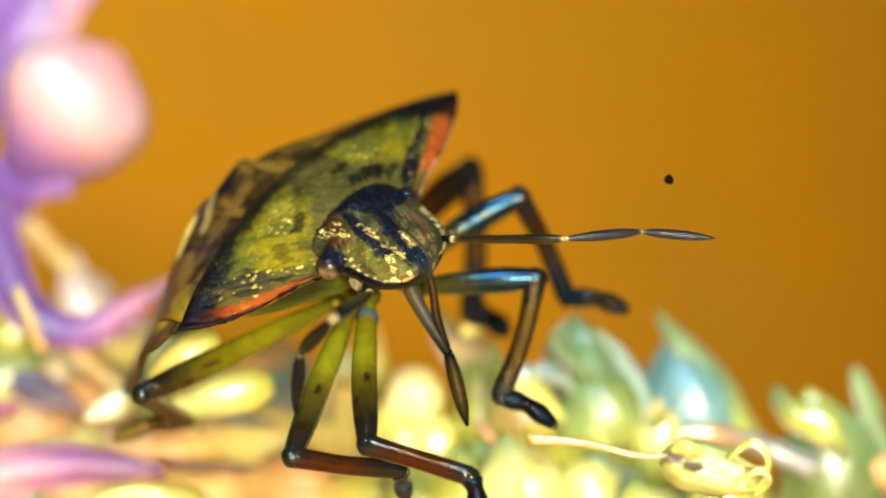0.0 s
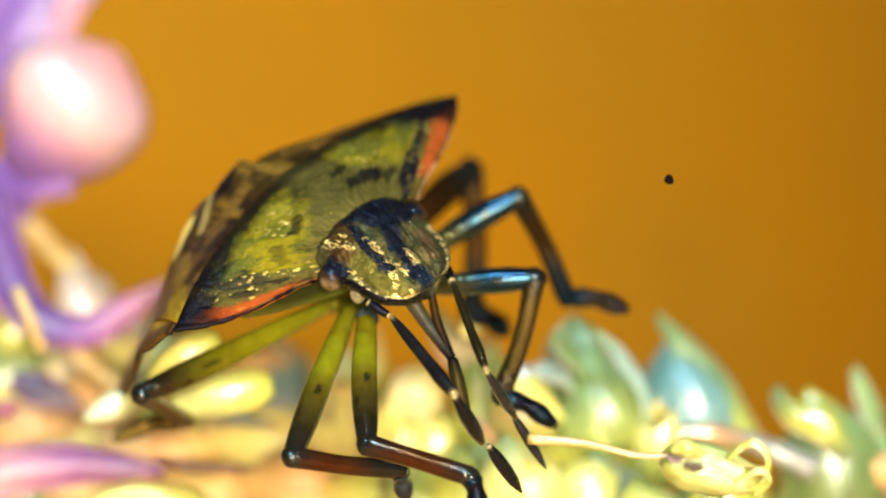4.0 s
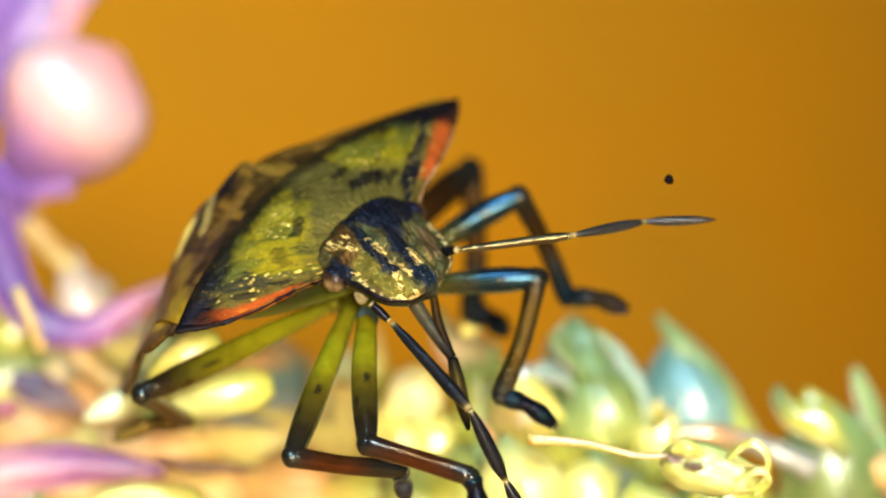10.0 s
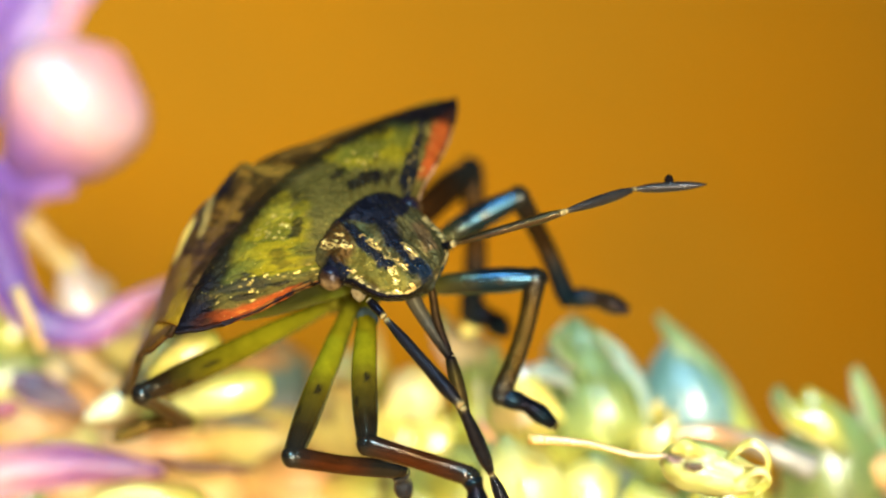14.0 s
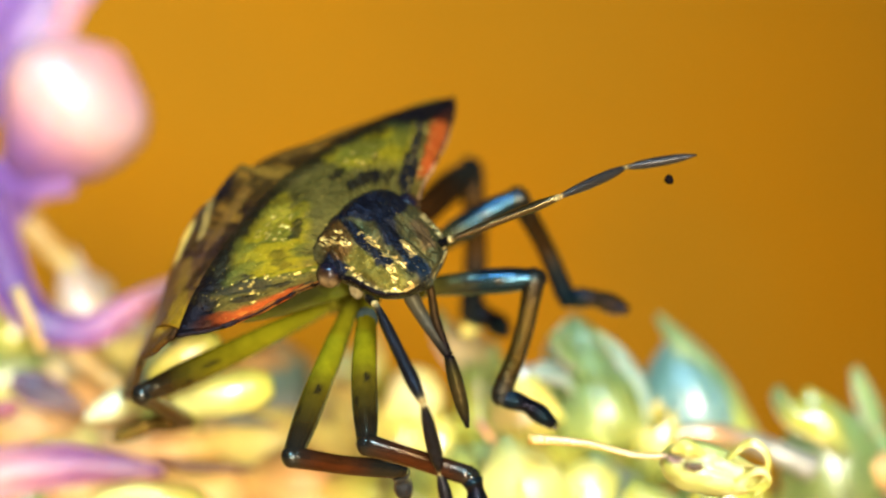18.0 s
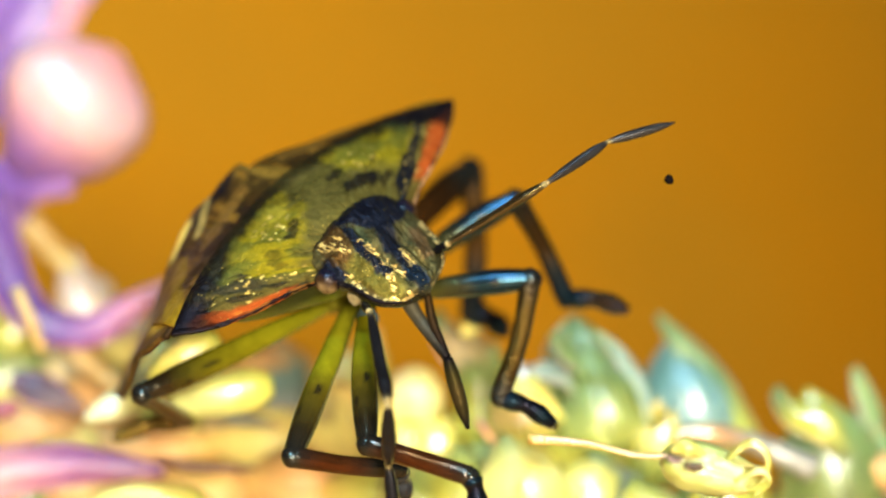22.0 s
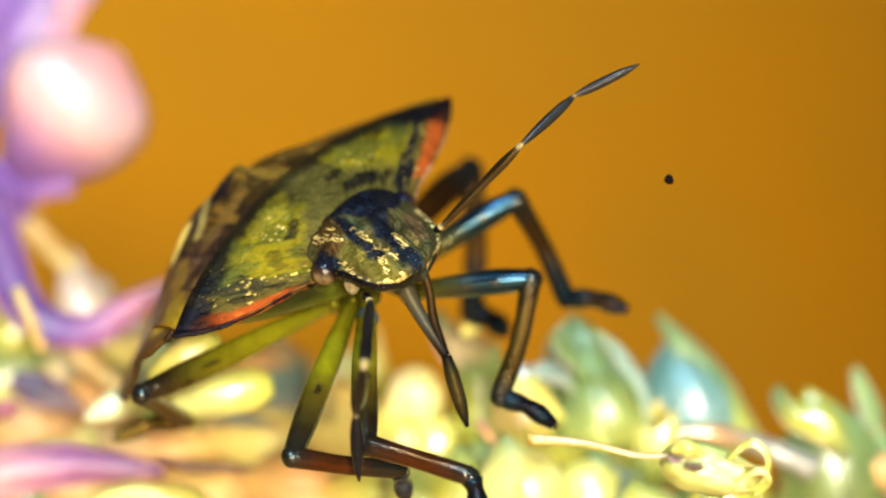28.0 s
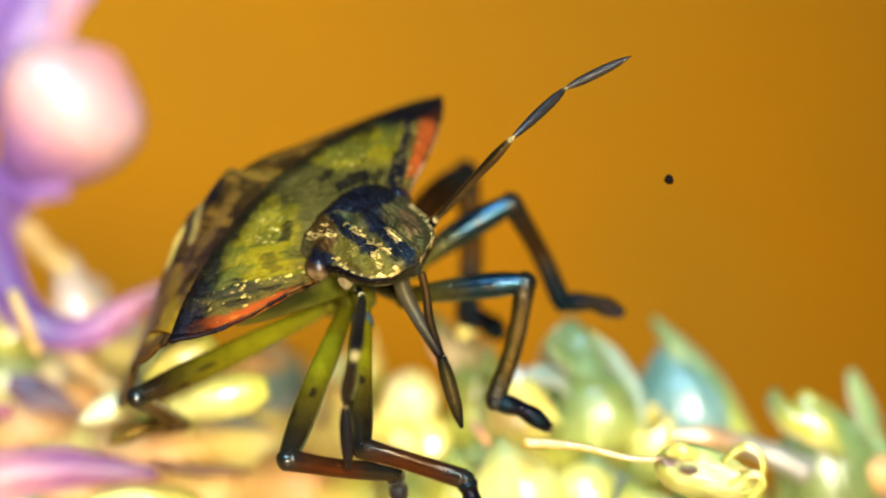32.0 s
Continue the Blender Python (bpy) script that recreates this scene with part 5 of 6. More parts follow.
    walk(far_antenna[1], [
        (0, at(0.420, 0.000, 0.000, -0.4, 3.2, 28.5)), (1, at(0.420, 0.000, 0.000, -0.2, 4.1, 33.6)),
        (2, at(0.420, -0.000, -0.000, 0.1, 5.1, 37.5)), (2.4, at(0.420, 0.000, 0.000, 0.4, 6.2, 40.8)),
        (2.7, at(0.420, 0.000, -0.000, -0.7, 8.6, 35.7)), (3, at(0.420, 0.000, -0.000, -2.7, 3.7, 10.9)),
        (3.5, at(0.420, 0.000, -0.000, -2.2, 2.6, 7.5)), (5.5, at(0.420, -0.000, 0.000, -0.5, 9.7, 38.4)),
        (6, at(0.420, 0.000, -0.000, 1.3, 9.9, 47.0)), (6.2, at(0.420, -0.000, 0.000, 1.3, 9.5, 47.1)),
        (6.5, at(0.420, -0.000, 0.000, 1.3, 8.3, 47.2)), (7, at(0.420, -0.000, 0.000, 1.3, 7.1, 47.4)),
        (7.5, at(0.420, 0.000, 0.000, 1.2, 6.7, 47.4)), (8, at(0.420, 0.000, 0.000, 1.1, 5.8, 47.5)),
        (8.5, at(0.420, -0.000, -0.000, 1.1, 5.6, 47.5)), (9, at(0.420, 0.000, 0.000, 1.0, 4.8, 47.6)),
        (9.5, at(0.420, 0.000, 0.000, 0.8, 4.0, 47.6)), (10, at(0.420, -0.000, -0.000, 0.8, 3.8, 47.7)),
        (10.5, at(0.420, 0.000, 0.000, 0.8, 3.6, 47.6)), (11, at(0.420, -0.000, -0.000, 0.3, 2.5, 43.0)),
        (11.5, at(0.420, -0.000, -0.000, 0.4, 2.9, 42.9)), (12, at(0.420, 0.000, 0.000, 0.7, 3.1, 47.7)),
        (12.5, at(0.420, -0.000, -0.000, 0.7, 3.3, 47.7)), (13, at(0.420, -0.000, -0.000, 0.7, 3.5, 47.7)),
        (13.5, at(0.420, 0.000, 0.000, 0.5, 2.4, 47.7)), (14, at(0.420, 0.000, 0.000, 0.0, 1.6, 37.0)),
        (14.5, at(0.420, 0.000, 0.000, -0.0, 1.2, 34.8)), (16.5, at(0.420, 0.000, 0.000, -0.0, 0.9, 33.1)),
        (17, at(0.420, -0.000, -0.000, 0.0, 1.0, 37.5)), (17.5, at(0.420, -0.000, -0.000, 0.0, 0.4, 35.7)),
        (18, at(0.420, 0.000, 0.000, 0.1, 0.8, 39.7)), (18.5, at(0.420, -0.000, -0.000, 0.1, 1.1, 38.3)),
        (19, at(0.420, -0.000, -0.000, 0.0, 0.8, 38.0)), (19.5, at(0.420, 0.000, 0.000, 0.0, 0.5, 37.4)),
        (20, at(0.420, -0.000, -0.000, 0.0, 0.2, 36.2)), (20.5, at(0.420, -0.000, -0.000, -0.0, 0.0, 34.3)),
        (21, at(0.420, 0.000, 0.000, -0.0, -0.2, 36.1)), (21.5, at(0.420, -0.000, -0.000, 0.0, -0.9, 33.9)),
        (22, at(0.420, 0.000, 0.000, 0.0, -0.8, 33.5)), (22.5, at(0.420, -0.000, 0.000, 0.1, -1.0, 31.9)),
        (23, at(0.420, -0.000, -0.000, 0.0, -0.8, 32.1)), (23.5, at(0.420, 0.000, 0.000, 0.0, -1.3, 33.3)),
        (24, at(0.420, 0.000, 0.000, -0.1, -1.5, 37.3)), (24.5, at(0.420, -0.000, -0.000, -0.0, -1.2, 35.4)),
        (25, at(0.420, -0.000, -0.000, -0.1, -1.3, 38.6)), (25.5, at(0.420, 0.000, 0.000, -0.1, -1.9, 37.2)),
        (27.5, at(0.420, -0.000, -0.000, 0.2, -2.7, 30.7)), (28, at(0.420, -0.000, -0.000, 0.3, -2.7, 29.7)),
        (28.5, at(0.420, -0.000, -0.000, 0.3, -2.6, 29.6)), (29, at(0.420, 0.000, 0.000, 0.2, -2.5, 30.7)),
        (29.5, at(0.420, -0.000, -0.000, 0.3, -3.0, 30.8)), (30, at(0.420, -0.000, -0.000, 0.3, -3.1, 30.8)),
        (30.5, at(0.420, -0.000, -0.000, 0.3, -3.1, 29.8)), (31, at(0.420, -0.000, -0.000, 0.4, -3.0, 28.8)),
        (31.5, at(0.420, 0.000, 0.000, 0.4, -2.9, 27.9)), (32, at(0.420, -0.000, -0.000, 0.5, -2.7, 26.1)),
    ])
    walk(far_antenna[2], [
        (0, at(2.263, 1.000, -0.116, 0.6, 1.1, 64.1)), (1, at(2.165, 1.159, -0.149, 2.0, 3.4, 66.9)),
        (2, at(2.080, 1.273, -0.188, 1.1, 1.7, 69.3)), (2.4, at(2.001, 1.363, -0.225, 0.6, 1.9, 55.0)),
        (2.7, at(2.107, 1.210, -0.314, 6.5, 9.6, 74.9)), (3, at(2.478, 0.397, -0.136, 23.4, 18.4, 100.8)),
        (3.5, at(2.500, 0.274, -0.095, 13.7, 12.4, 97.1)), (5.5, at(2.042, 1.286, -0.353, 7.6, 10.4, 77.7)),
        (6, at(1.830, 1.514, -0.360, 5.4, 6.9, 77.6)), (6.2, at(1.831, 1.517, -0.345, 3.3, 6.5, 66.4)),
        (6.5, at(1.831, 1.525, -0.303, 2.6, 5.5, 63.6)), (7, at(1.831, 1.533, -0.261, 0.5, 1.6, 54.4)),
        (7.5, at(1.831, 1.536, -0.243, 1.2, 2.6, 61.2)), (8, at(1.831, 1.541, -0.212, 2.9, 4.0, 72.3)),
        (8.5, at(1.831, 1.542, -0.206, 2.1, 2.9, 72.3)), (9, at(1.831, 1.545, -0.175, 1.9, 2.8, 70.1)),
        (9.5, at(1.832, 1.548, -0.147, 2.3, 3.3, 71.4)), (10, at(1.831, 1.549, -0.141, 1.0, 1.5, 70.2)),
        (10.5, at(1.832, 1.549, -0.132, 1.6, 2.4, 69.6)), (11, at(1.955, 1.430, -0.093, 1.7, 2.6, 69.4)),
        (11.5, at(1.957, 1.427, -0.107, 1.2, 1.8, 68.3)), (12, at(1.832, 1.550, -0.115, 1.3, 2.2, 65.7)),
        (12.5, at(1.832, 1.550, -0.119, 0.9, 1.4, 67.4)), (13, at(1.832, 1.549, -0.128, 1.5, 2.2, 70.2)),
        (13.5, at(1.832, 1.551, -0.088, 1.2, 1.7, 71.6)), (14, at(2.097, 1.263, -0.060, 0.5, 0.8, 69.6)),
        (14.5, at(2.145, 1.197, -0.045, 0.2, 0.3, 70.8)), (16.5, at(2.179, 1.147, -0.034, 1.2, 1.6, 72.8)),
        (17, at(2.085, 1.279, -0.038, 0.9, 1.2, 71.3)), (17.5, at(2.126, 1.224, -0.014, -0.3, -0.5, 69.4)),
        (18, at(2.035, 1.342, -0.029, -0.8, -1.2, 70.2)), (18.5, at(2.067, 1.303, -0.040, -0.2, -0.3, 71.0)),
        (19, at(2.074, 1.293, -0.028, -0.8, -1.2, 70.1)), (19.5, at(2.087, 1.277, -0.017, -1.8, -2.6, 70.3)),
        (20, at(2.115, 1.239, -0.008, -2.1, -3.3, 68.4)), (20.5, at(2.155, 1.183, -0.001, -2.5, -3.8, 68.7)),
        (21, at(2.117, 1.237, 0.009, -2.2, -3.7, 66.3)), (21.5, at(2.164, 1.170, 0.034, -2.1, -3.5, 66.1)),
        (22, at(2.170, 1.160, 0.028, -2.3, -3.7, 67.2)), (22.5, at(2.203, 1.109, 0.037, -2.3, -3.8, 67.0)),
        (23, at(2.198, 1.116, 0.028, -2.2, -3.5, 67.5)), (23.5, at(2.174, 1.153, 0.047, -2.1, -3.3, 68.0)),
        (24, at(2.090, 1.273, 0.056, -1.9, -3.1, 66.9)), (24.5, at(2.131, 1.217, 0.045, -2.4, -3.8, 67.4)),
        (25, at(2.061, 1.310, 0.049, -1.9, -3.4, 65.0)), (25.5, at(2.091, 1.269, 0.071, -2.0, -3.4, 65.2)),
        (27.5, at(2.224, 1.070, 0.098, -1.8, -2.6, 70.5)), (28, at(2.242, 1.039, 0.100, -1.7, -2.5, 69.7)),
        (28.5, at(2.244, 1.037, 0.094, -2.1, -2.9, 70.7)), (29, at(2.224, 1.071, 0.093, -2.2, -3.1, 71.3)),
        (29.5, at(2.221, 1.074, 0.110, -1.9, -2.8, 69.6)), (30, at(2.221, 1.074, 0.114, -1.2, -1.9, 68.6)),
        (30.5, at(2.239, 1.044, 0.113, -1.2, -1.8, 68.9)), (31, at(2.257, 1.012, 0.109, -1.3, -2.0, 69.1)),
        (31.5, at(2.273, 0.982, 0.107, -1.2, -1.8, 69.4)), (32, at(2.304, 0.922, 0.097, -1.4, -2.2, 69.7)),
    ])
    walk(far_antenna[3], [
        (0, at(2.883, 2.277, -0.143, 2.0, 10.3, 47.1)), (1, at(2.721, 2.463, -0.234, 2.0, 10.9, 47.0)),
        (2, at(2.581, 2.601, -0.229, 2.2, 12.5, 46.8)), (2.4, at(2.815, 2.526, -0.273, 11.1, 14.9, 74.5)),
        (2.7, at(2.472, 2.562, -0.549, 10.8, 19.1, 70.7)), (3, at(2.226, 1.721, -0.584, 10.1, 17.4, 77.6)),
        (3.5, at(2.329, 1.651, -0.398, 3.6, 7.5, 74.2)), (5.5, at(2.340, 2.651, -0.611, 5.2, 13.5, 62.5)),
        (6, at(2.132, 2.891, -0.530, 1.3, 9.9, 47.0)), (6.2, at(2.396, 2.810, -0.505, 7.5, 14.3, 66.9)),
        (6.5, at(2.460, 2.791, -0.440, 4.9, 11.8, 60.6)), (7, at(2.658, 2.687, -0.301, 7.3, 13.4, 66.1)),
        (7.5, at(2.515, 2.779, -0.307, 5.7, 12.6, 61.5)), (8, at(2.262, 2.890, -0.312, 2.2, 11.7, 47.0)),
        (8.5, at(2.262, 2.893, -0.279, 1.7, 8.7, 47.3)), (9, at(2.315, 2.879, -0.245, 2.5, 13.1, 47.0)),
        (9.5, at(2.284, 2.891, -0.228, 2.6, 13.3, 47.0)), (10, at(2.313, 2.884, -0.177, 1.9, 9.4, 47.3)),
        (10.5, at(2.328, 2.878, -0.190, 2.5, 12.4, 47.1)), (11, at(2.455, 2.758, -0.156, 2.6, 12.8, 47.2)),
        (11.5, at(2.482, 2.746, -0.152, 2.4, 11.8, 47.2)), (12, at(2.415, 2.844, -0.170, 2.3, 11.3, 47.3)),
        (12.5, at(2.378, 2.860, -0.153, 2.5, 12.3, 47.2)), (13, at(2.311, 2.885, -0.182, 2.5, 12.4, 47.2)),
        (13.5, at(2.281, 2.898, -0.130, 3.1, 15.1, 47.2)), (14, at(2.591, 2.594, -0.079, 3.0, 14.3, 47.3)),
        (14.5, at(2.612, 2.538, -0.053, 2.7, 12.6, 47.4)), (16.5, at(2.598, 2.503, -0.074, 3.4, 15.9, 47.4)),
        (17, at(2.540, 2.624, -0.069, 3.4, 16.0, 47.4)), (17.5, at(2.627, 2.553, -0.002, 3.1, 14.2, 47.6)),
        (18, at(2.516, 2.677, 0.000, 2.7, 12.3, 47.5)), (18.5, at(2.530, 2.645, -0.032, 3.1, 14.3, 47.4)),
        (19, at(2.559, 2.628, 0.002, 3.0, 14.0, 47.5)), (19.5, at(2.566, 2.612, 0.047, 2.9, 13.4, 47.6)),
        (20, at(2.638, 2.557, 0.072, 4.3, 13.0, 53.7)), (20.5, at(2.670, 2.503, 0.093, 3.9, 11.0, 54.6)),
        (21, at(2.686, 2.535, 0.100, 5.8, 11.5, 62.1)), (21.5, at(2.738, 2.466, 0.121, 7.0, 13.8, 62.3)),
        (22, at(2.721, 2.466, 0.118, 5.9, 13.6, 59.0)), (22.5, at(2.756, 2.413, 0.130, 6.1, 14.3, 58.6)),
        (23, at(2.740, 2.426, 0.115, 6.1, 13.8, 59.2)), (23.5, at(2.706, 2.468, 0.128, 5.1, 14.2, 55.0)),
        (24, at(2.645, 2.577, 0.132, 7.6, 13.6, 64.8)), (24.5, at(2.674, 2.526, 0.140, 6.7, 14.2, 60.8)),
        (25, at(2.660, 2.595, 0.134, 7.8, 13.3, 65.7)), (25.5, at(2.687, 2.556, 0.156, 8.1, 12.8, 67.9)),
        (27.5, at(2.698, 2.407, 0.163, 3.5, 15.3, 48.7)), (28, at(2.734, 2.370, 0.161, 3.5, 15.4, 48.8)),
        (28.5, at(2.713, 2.375, 0.167, 3.4, 15.0, 48.7)), (29, at(2.677, 2.414, 0.170, 3.2, 13.9, 48.6)),
        (29.5, at(2.715, 2.404, 0.179, 3.5, 15.4, 48.9)), (30, at(2.739, 2.395, 0.162, 3.6, 15.6, 49.0)),
        (30.5, at(2.749, 2.368, 0.157, 3.8, 16.7, 49.1)), (31, at(2.763, 2.338, 0.158, 3.8, 16.5, 49.0)),
        (31.5, at(2.774, 2.310, 0.151, 3.9, 16.7, 49.1)), (32, at(2.796, 2.253, 0.151, 3.7, 16.2, 49.0)),
    ])
    walk(near_antenna[0], [
        (0, at(1.219, -1.900, 6.335, -13.4, 12.2, -77.1)), (1, at(1.219, -1.900, 6.285, -13.2, 12.2, -77.1)),
        (2, at(1.229, -1.900, 6.195, -2.9, 7.6, -75.1)), (2.4, at(1.249, -1.900, 6.136, -8.1, 9.8, -77.2)),
        (2.7, at(1.269, -1.900, 6.116, -19.6, 15.4, -77.0)), (3, at(1.269, -1.900, 6.096, -16.7, 16.5, -71.1)),
        (3.2, at(1.269, -1.900, 6.086, -18.6, 19.9, -67.1)), (3.5, at(1.269, -1.900, 6.076, 10.9, 33.2, 0.0)),
        (5.5, at(1.269, -1.900, 6.007, 10.3, 27.4, 0.0)), (6, at(1.289, -1.900, 5.967, 10.2, 27.0, 0.0)),
        (7, at(1.289, -1.900, 5.997, 11.1, 35.2, 0.0)), (8, at(1.309, -1.900, 5.897, 10.9, 33.1, 0.0)),
        (9, at(1.338, -1.900, 5.981, 11.7, 41.7, 0.0)), (9.5, at(1.338, -1.900, 6.027, 11.6, 40.5, 0.0)),
        (10, at(1.323, -1.900, 6.042, 11.7, 41.7, 0.0)), (10.5, at(1.307, -1.900, 6.042, 11.8, 42.6, 0.0)),
        (11, at(1.292, -1.900, 6.087, -0.7, 37.9, -19.7)), (11.5, at(1.307, -1.900, 6.103, 3.2, 40.3, -13.0)),
        (12, at(1.323, -1.900, 6.087, 1.8, 42.5, -14.8)), (12.5, at(1.307, -1.900, 6.027, -2.9, 42.3, -21.8)),
        (13, at(1.307, -1.900, 5.981, 12.1, 47.4, 0.0)), (13.5, at(1.292, -1.900, 6.042, -6.7, 42.2, -27.4)),
        (14, at(1.292, -1.900, 6.103, -13.5, 39.7, -38.2)), (14.5, at(1.261, -1.900, 6.209, -16.1, 35.5, -44.9)),
        (16.5, at(1.231, -1.900, 6.239, -5.7, 13.5, -56.3)), (17, at(1.231, -1.900, 6.209, -12.2, 18.7, -59.2)),
        (17.5, at(1.231, -1.900, 6.239, -9.6, 16.9, -57.6)), (18, at(1.261, -1.900, 6.148, -11.5, 13.9, -69.1)),
        (18.5, at(1.261, -1.900, 6.118, -12.6, 14.0, -70.9)), (19, at(1.261, -1.900, 6.072, -15.1, 15.6, -70.7)),
        (19.5, at(1.246, -1.900, 6.027, -19.0, 17.3, -72.4)), (20, at(1.261, -1.900, 5.981, -16.3, 15.5, -72.6)),
        (20.5, at(1.246, -1.900, 5.996, -19.0, 17.3, -72.4)), (21, at(1.231, -1.900, 5.981, -16.2, 15.5, -72.5)),
        (21.5, at(1.201, -1.900, 6.042, -13.4, 13.8, -72.6)), (22, at(1.201, -1.900, 6.027, -17.6, 15.6, -74.2)),
        (22.5, at(1.201, -1.900, 6.042, -14.5, 13.8, -74.4)), (23, at(1.201, -1.900, 6.027, -13.5, 13.9, -72.6)),
        (23.5, at(1.186, -1.900, 6.072, -14.8, 13.9, -74.5)), (24, at(1.186, -1.900, 6.103, -11.8, 12.3, -74.6)),
        (24.5, at(1.201, -1.900, 6.072, -14.8, 13.9, -74.4)), (25, at(1.201, -1.900, 6.072, -17.7, 15.6, -74.2)),
        (25.5, at(1.171, -1.900, 6.133, -22.4, 17.4, -75.9)), (27.5, at(1.231, -1.900, 6.164, -16.4, 14.0, -76.2)),
        (28, at(1.216, -1.900, 6.193, -12.9, 12.3, -76.3)), (28.5, at(1.216, -1.900, 6.209, -13.2, 12.4, -76.3)),
        (29, at(1.201, -1.900, 6.209, -16.4, 14.1, -76.2)), (29.5, at(1.186, -1.900, 6.270, -13.3, 12.5, -76.3)),
        (30, at(1.171, -1.900, 6.331, -13.2, 12.4, -76.2)), (30.5, at(1.171, -1.900, 6.361, -14.8, 12.6, -78.0)),
        (31, at(1.171, -1.900, 6.361, -13.5, 12.6, -76.2)), (31.5, at(1.165, -1.900, 6.383, -13.3, 12.5, -76.2)),
        (32, at(1.167, -1.900, 6.340, -13.2, 12.5, -76.2)),
    ])
    walk(near_antenna[1], [
        (0, at(0.520, 0.000, -0.000, -112.7, 6.1, -27.4)), (1, at(0.520, -0.000, 0.000, -89.7, 11.5, -24.7)),
        (2, at(0.520, -0.000, -0.000, -91.9, 15.8, -26.7)), (2.4, at(0.520, -0.000, 0.000, -76.9, 15.1, -20.8)),
        (2.7, at(0.520, -0.000, 0.000, -80.1, 24.0, -21.7)), (3, at(0.520, 0.000, -0.000, -65.3, 49.1, -12.3)),
        (3.2, at(0.520, -0.000, 0.000, -38.5, 41.9, 3.8)), (3.5, at(0.520, 0.000, 0.000, -6.9, 9.4, -42.9)),
        (5.5, at(0.520, -0.000, -0.000, -1.8, 6.0, -24.1)), (6, at(0.520, -0.000, -0.000, -1.8, 5.2, -26.8)),
        (7, at(0.520, 0.000, 0.000, 1.8, -5.3, -24.4)), (8, at(0.520, -0.000, -0.000, 1.0, -2.7, -26.4)),
        (9, at(0.520, 0.000, 0.000, 0.2, -0.9, -19.2)), (9.5, at(0.520, -0.000, -0.000, -0.0, 0.0, -19.4)),
        (10, at(0.520, -0.000, -0.000, -0.4, 1.5, -19.6)), (10.5, at(0.520, 0.000, 0.000, -0.1, 0.4, -20.2)),
        (11, at(0.520, 0.000, -0.000, -1.4, 4.0, -8.6)), (11.5, at(0.520, 0.000, 0.000, -1.3, 3.9, -13.1)),
        (12, at(0.520, 0.000, 0.000, -1.0, 3.4, -10.0)), (12.5, at(0.520, 0.000, -0.000, -1.4, 4.7, -5.0)),
        (13, at(0.520, -0.000, -0.000, -0.1, 0.5, -16.0)), (13.5, at(0.520, 0.000, -0.000, -0.9, 3.1, -0.2)),
        (14, at(0.520, -0.000, 0.000, -1.0, 3.5, 8.0)), (14.5, at(0.520, 0.000, -0.000, -1.6, 3.7, 7.4)),
        (16.5, at(0.520, -0.000, -0.000, -20.8, 30.7, 8.4)), (17, at(0.520, -0.000, 0.000, -17.1, 27.3, 13.1)),
        (17.5, at(0.520, 0.000, -0.000, -21.2, 29.0, 7.1)), (18, at(0.520, 0.000, -0.000, -21.9, 33.9, 21.5)),
        (18.5, at(0.520, -0.000, 0.000, -23.2, 34.1, 21.5)), (19, at(0.520, -0.000, 0.000, -24.7, 33.1, 18.3)),
        (19.5, at(0.520, 0.000, -0.000, -26.3, 30.8, 15.4)), (20, at(0.520, 0.000, -0.000, -29.0, 33.1, 14.7)),
        (20.5, at(0.520, 0.000, -0.000, -27.8, 30.1, 13.0)), (21, at(0.520, 0.000, -0.000, -33.1, 31.8, 9.0)),
        (21.5, at(0.520, 0.000, -0.000, -36.9, 29.1, 3.5)), (22, at(0.520, 0.000, -0.000, -33.1, 28.2, 7.5)),
        (22.5, at(0.520, 0.000, 0.000, -37.8, 29.0, 4.2)), (23, at(0.520, -0.000, 0.000, -38.2, 30.3, 3.3)),
        (23.5, at(0.520, -0.000, 0.000, -37.6, 26.4, 2.2)), (24, at(0.520, -0.000, 0.000, -41.8, 27.3, -0.1)),
        (24.5, at(0.520, 0.000, -0.000, -38.6, 27.1, 1.9)), (25, at(0.520, -0.000, 0.000, -35.3, 25.4, 2.8)),
        (25.5, at(0.520, 0.000, -0.000, -29.1, 18.0, 1.6)), (27.5, at(0.520, -0.000, 0.000, -43.4, 19.2, -7.0)),
        (28, at(0.520, 0.000, -0.000, -49.7, 19.6, -9.7)), (28.5, at(0.520, 0.000, 0.000, -49.6, 20.7, -8.9)),
        (29, at(0.520, 0.000, -0.000, -46.4, 19.3, -8.7)), (29.5, at(0.520, -0.000, 0.000, -48.9, 18.2, -10.4)),
        (30, at(0.520, 0.000, -0.000, -50.8, 17.4, -12.0)), (30.5, at(0.520, -0.000, 0.000, -47.8, 16.5, -9.6)),
        (31, at(0.520, -0.000, 0.000, -50.9, 17.8, -11.8)), (31.5, at(0.520, 0.000, 0.000, -49.6, 17.3, -11.5)),
        (32, at(0.520, 0.000, -0.000, -49.6, 18.0, -10.9)),
    ])
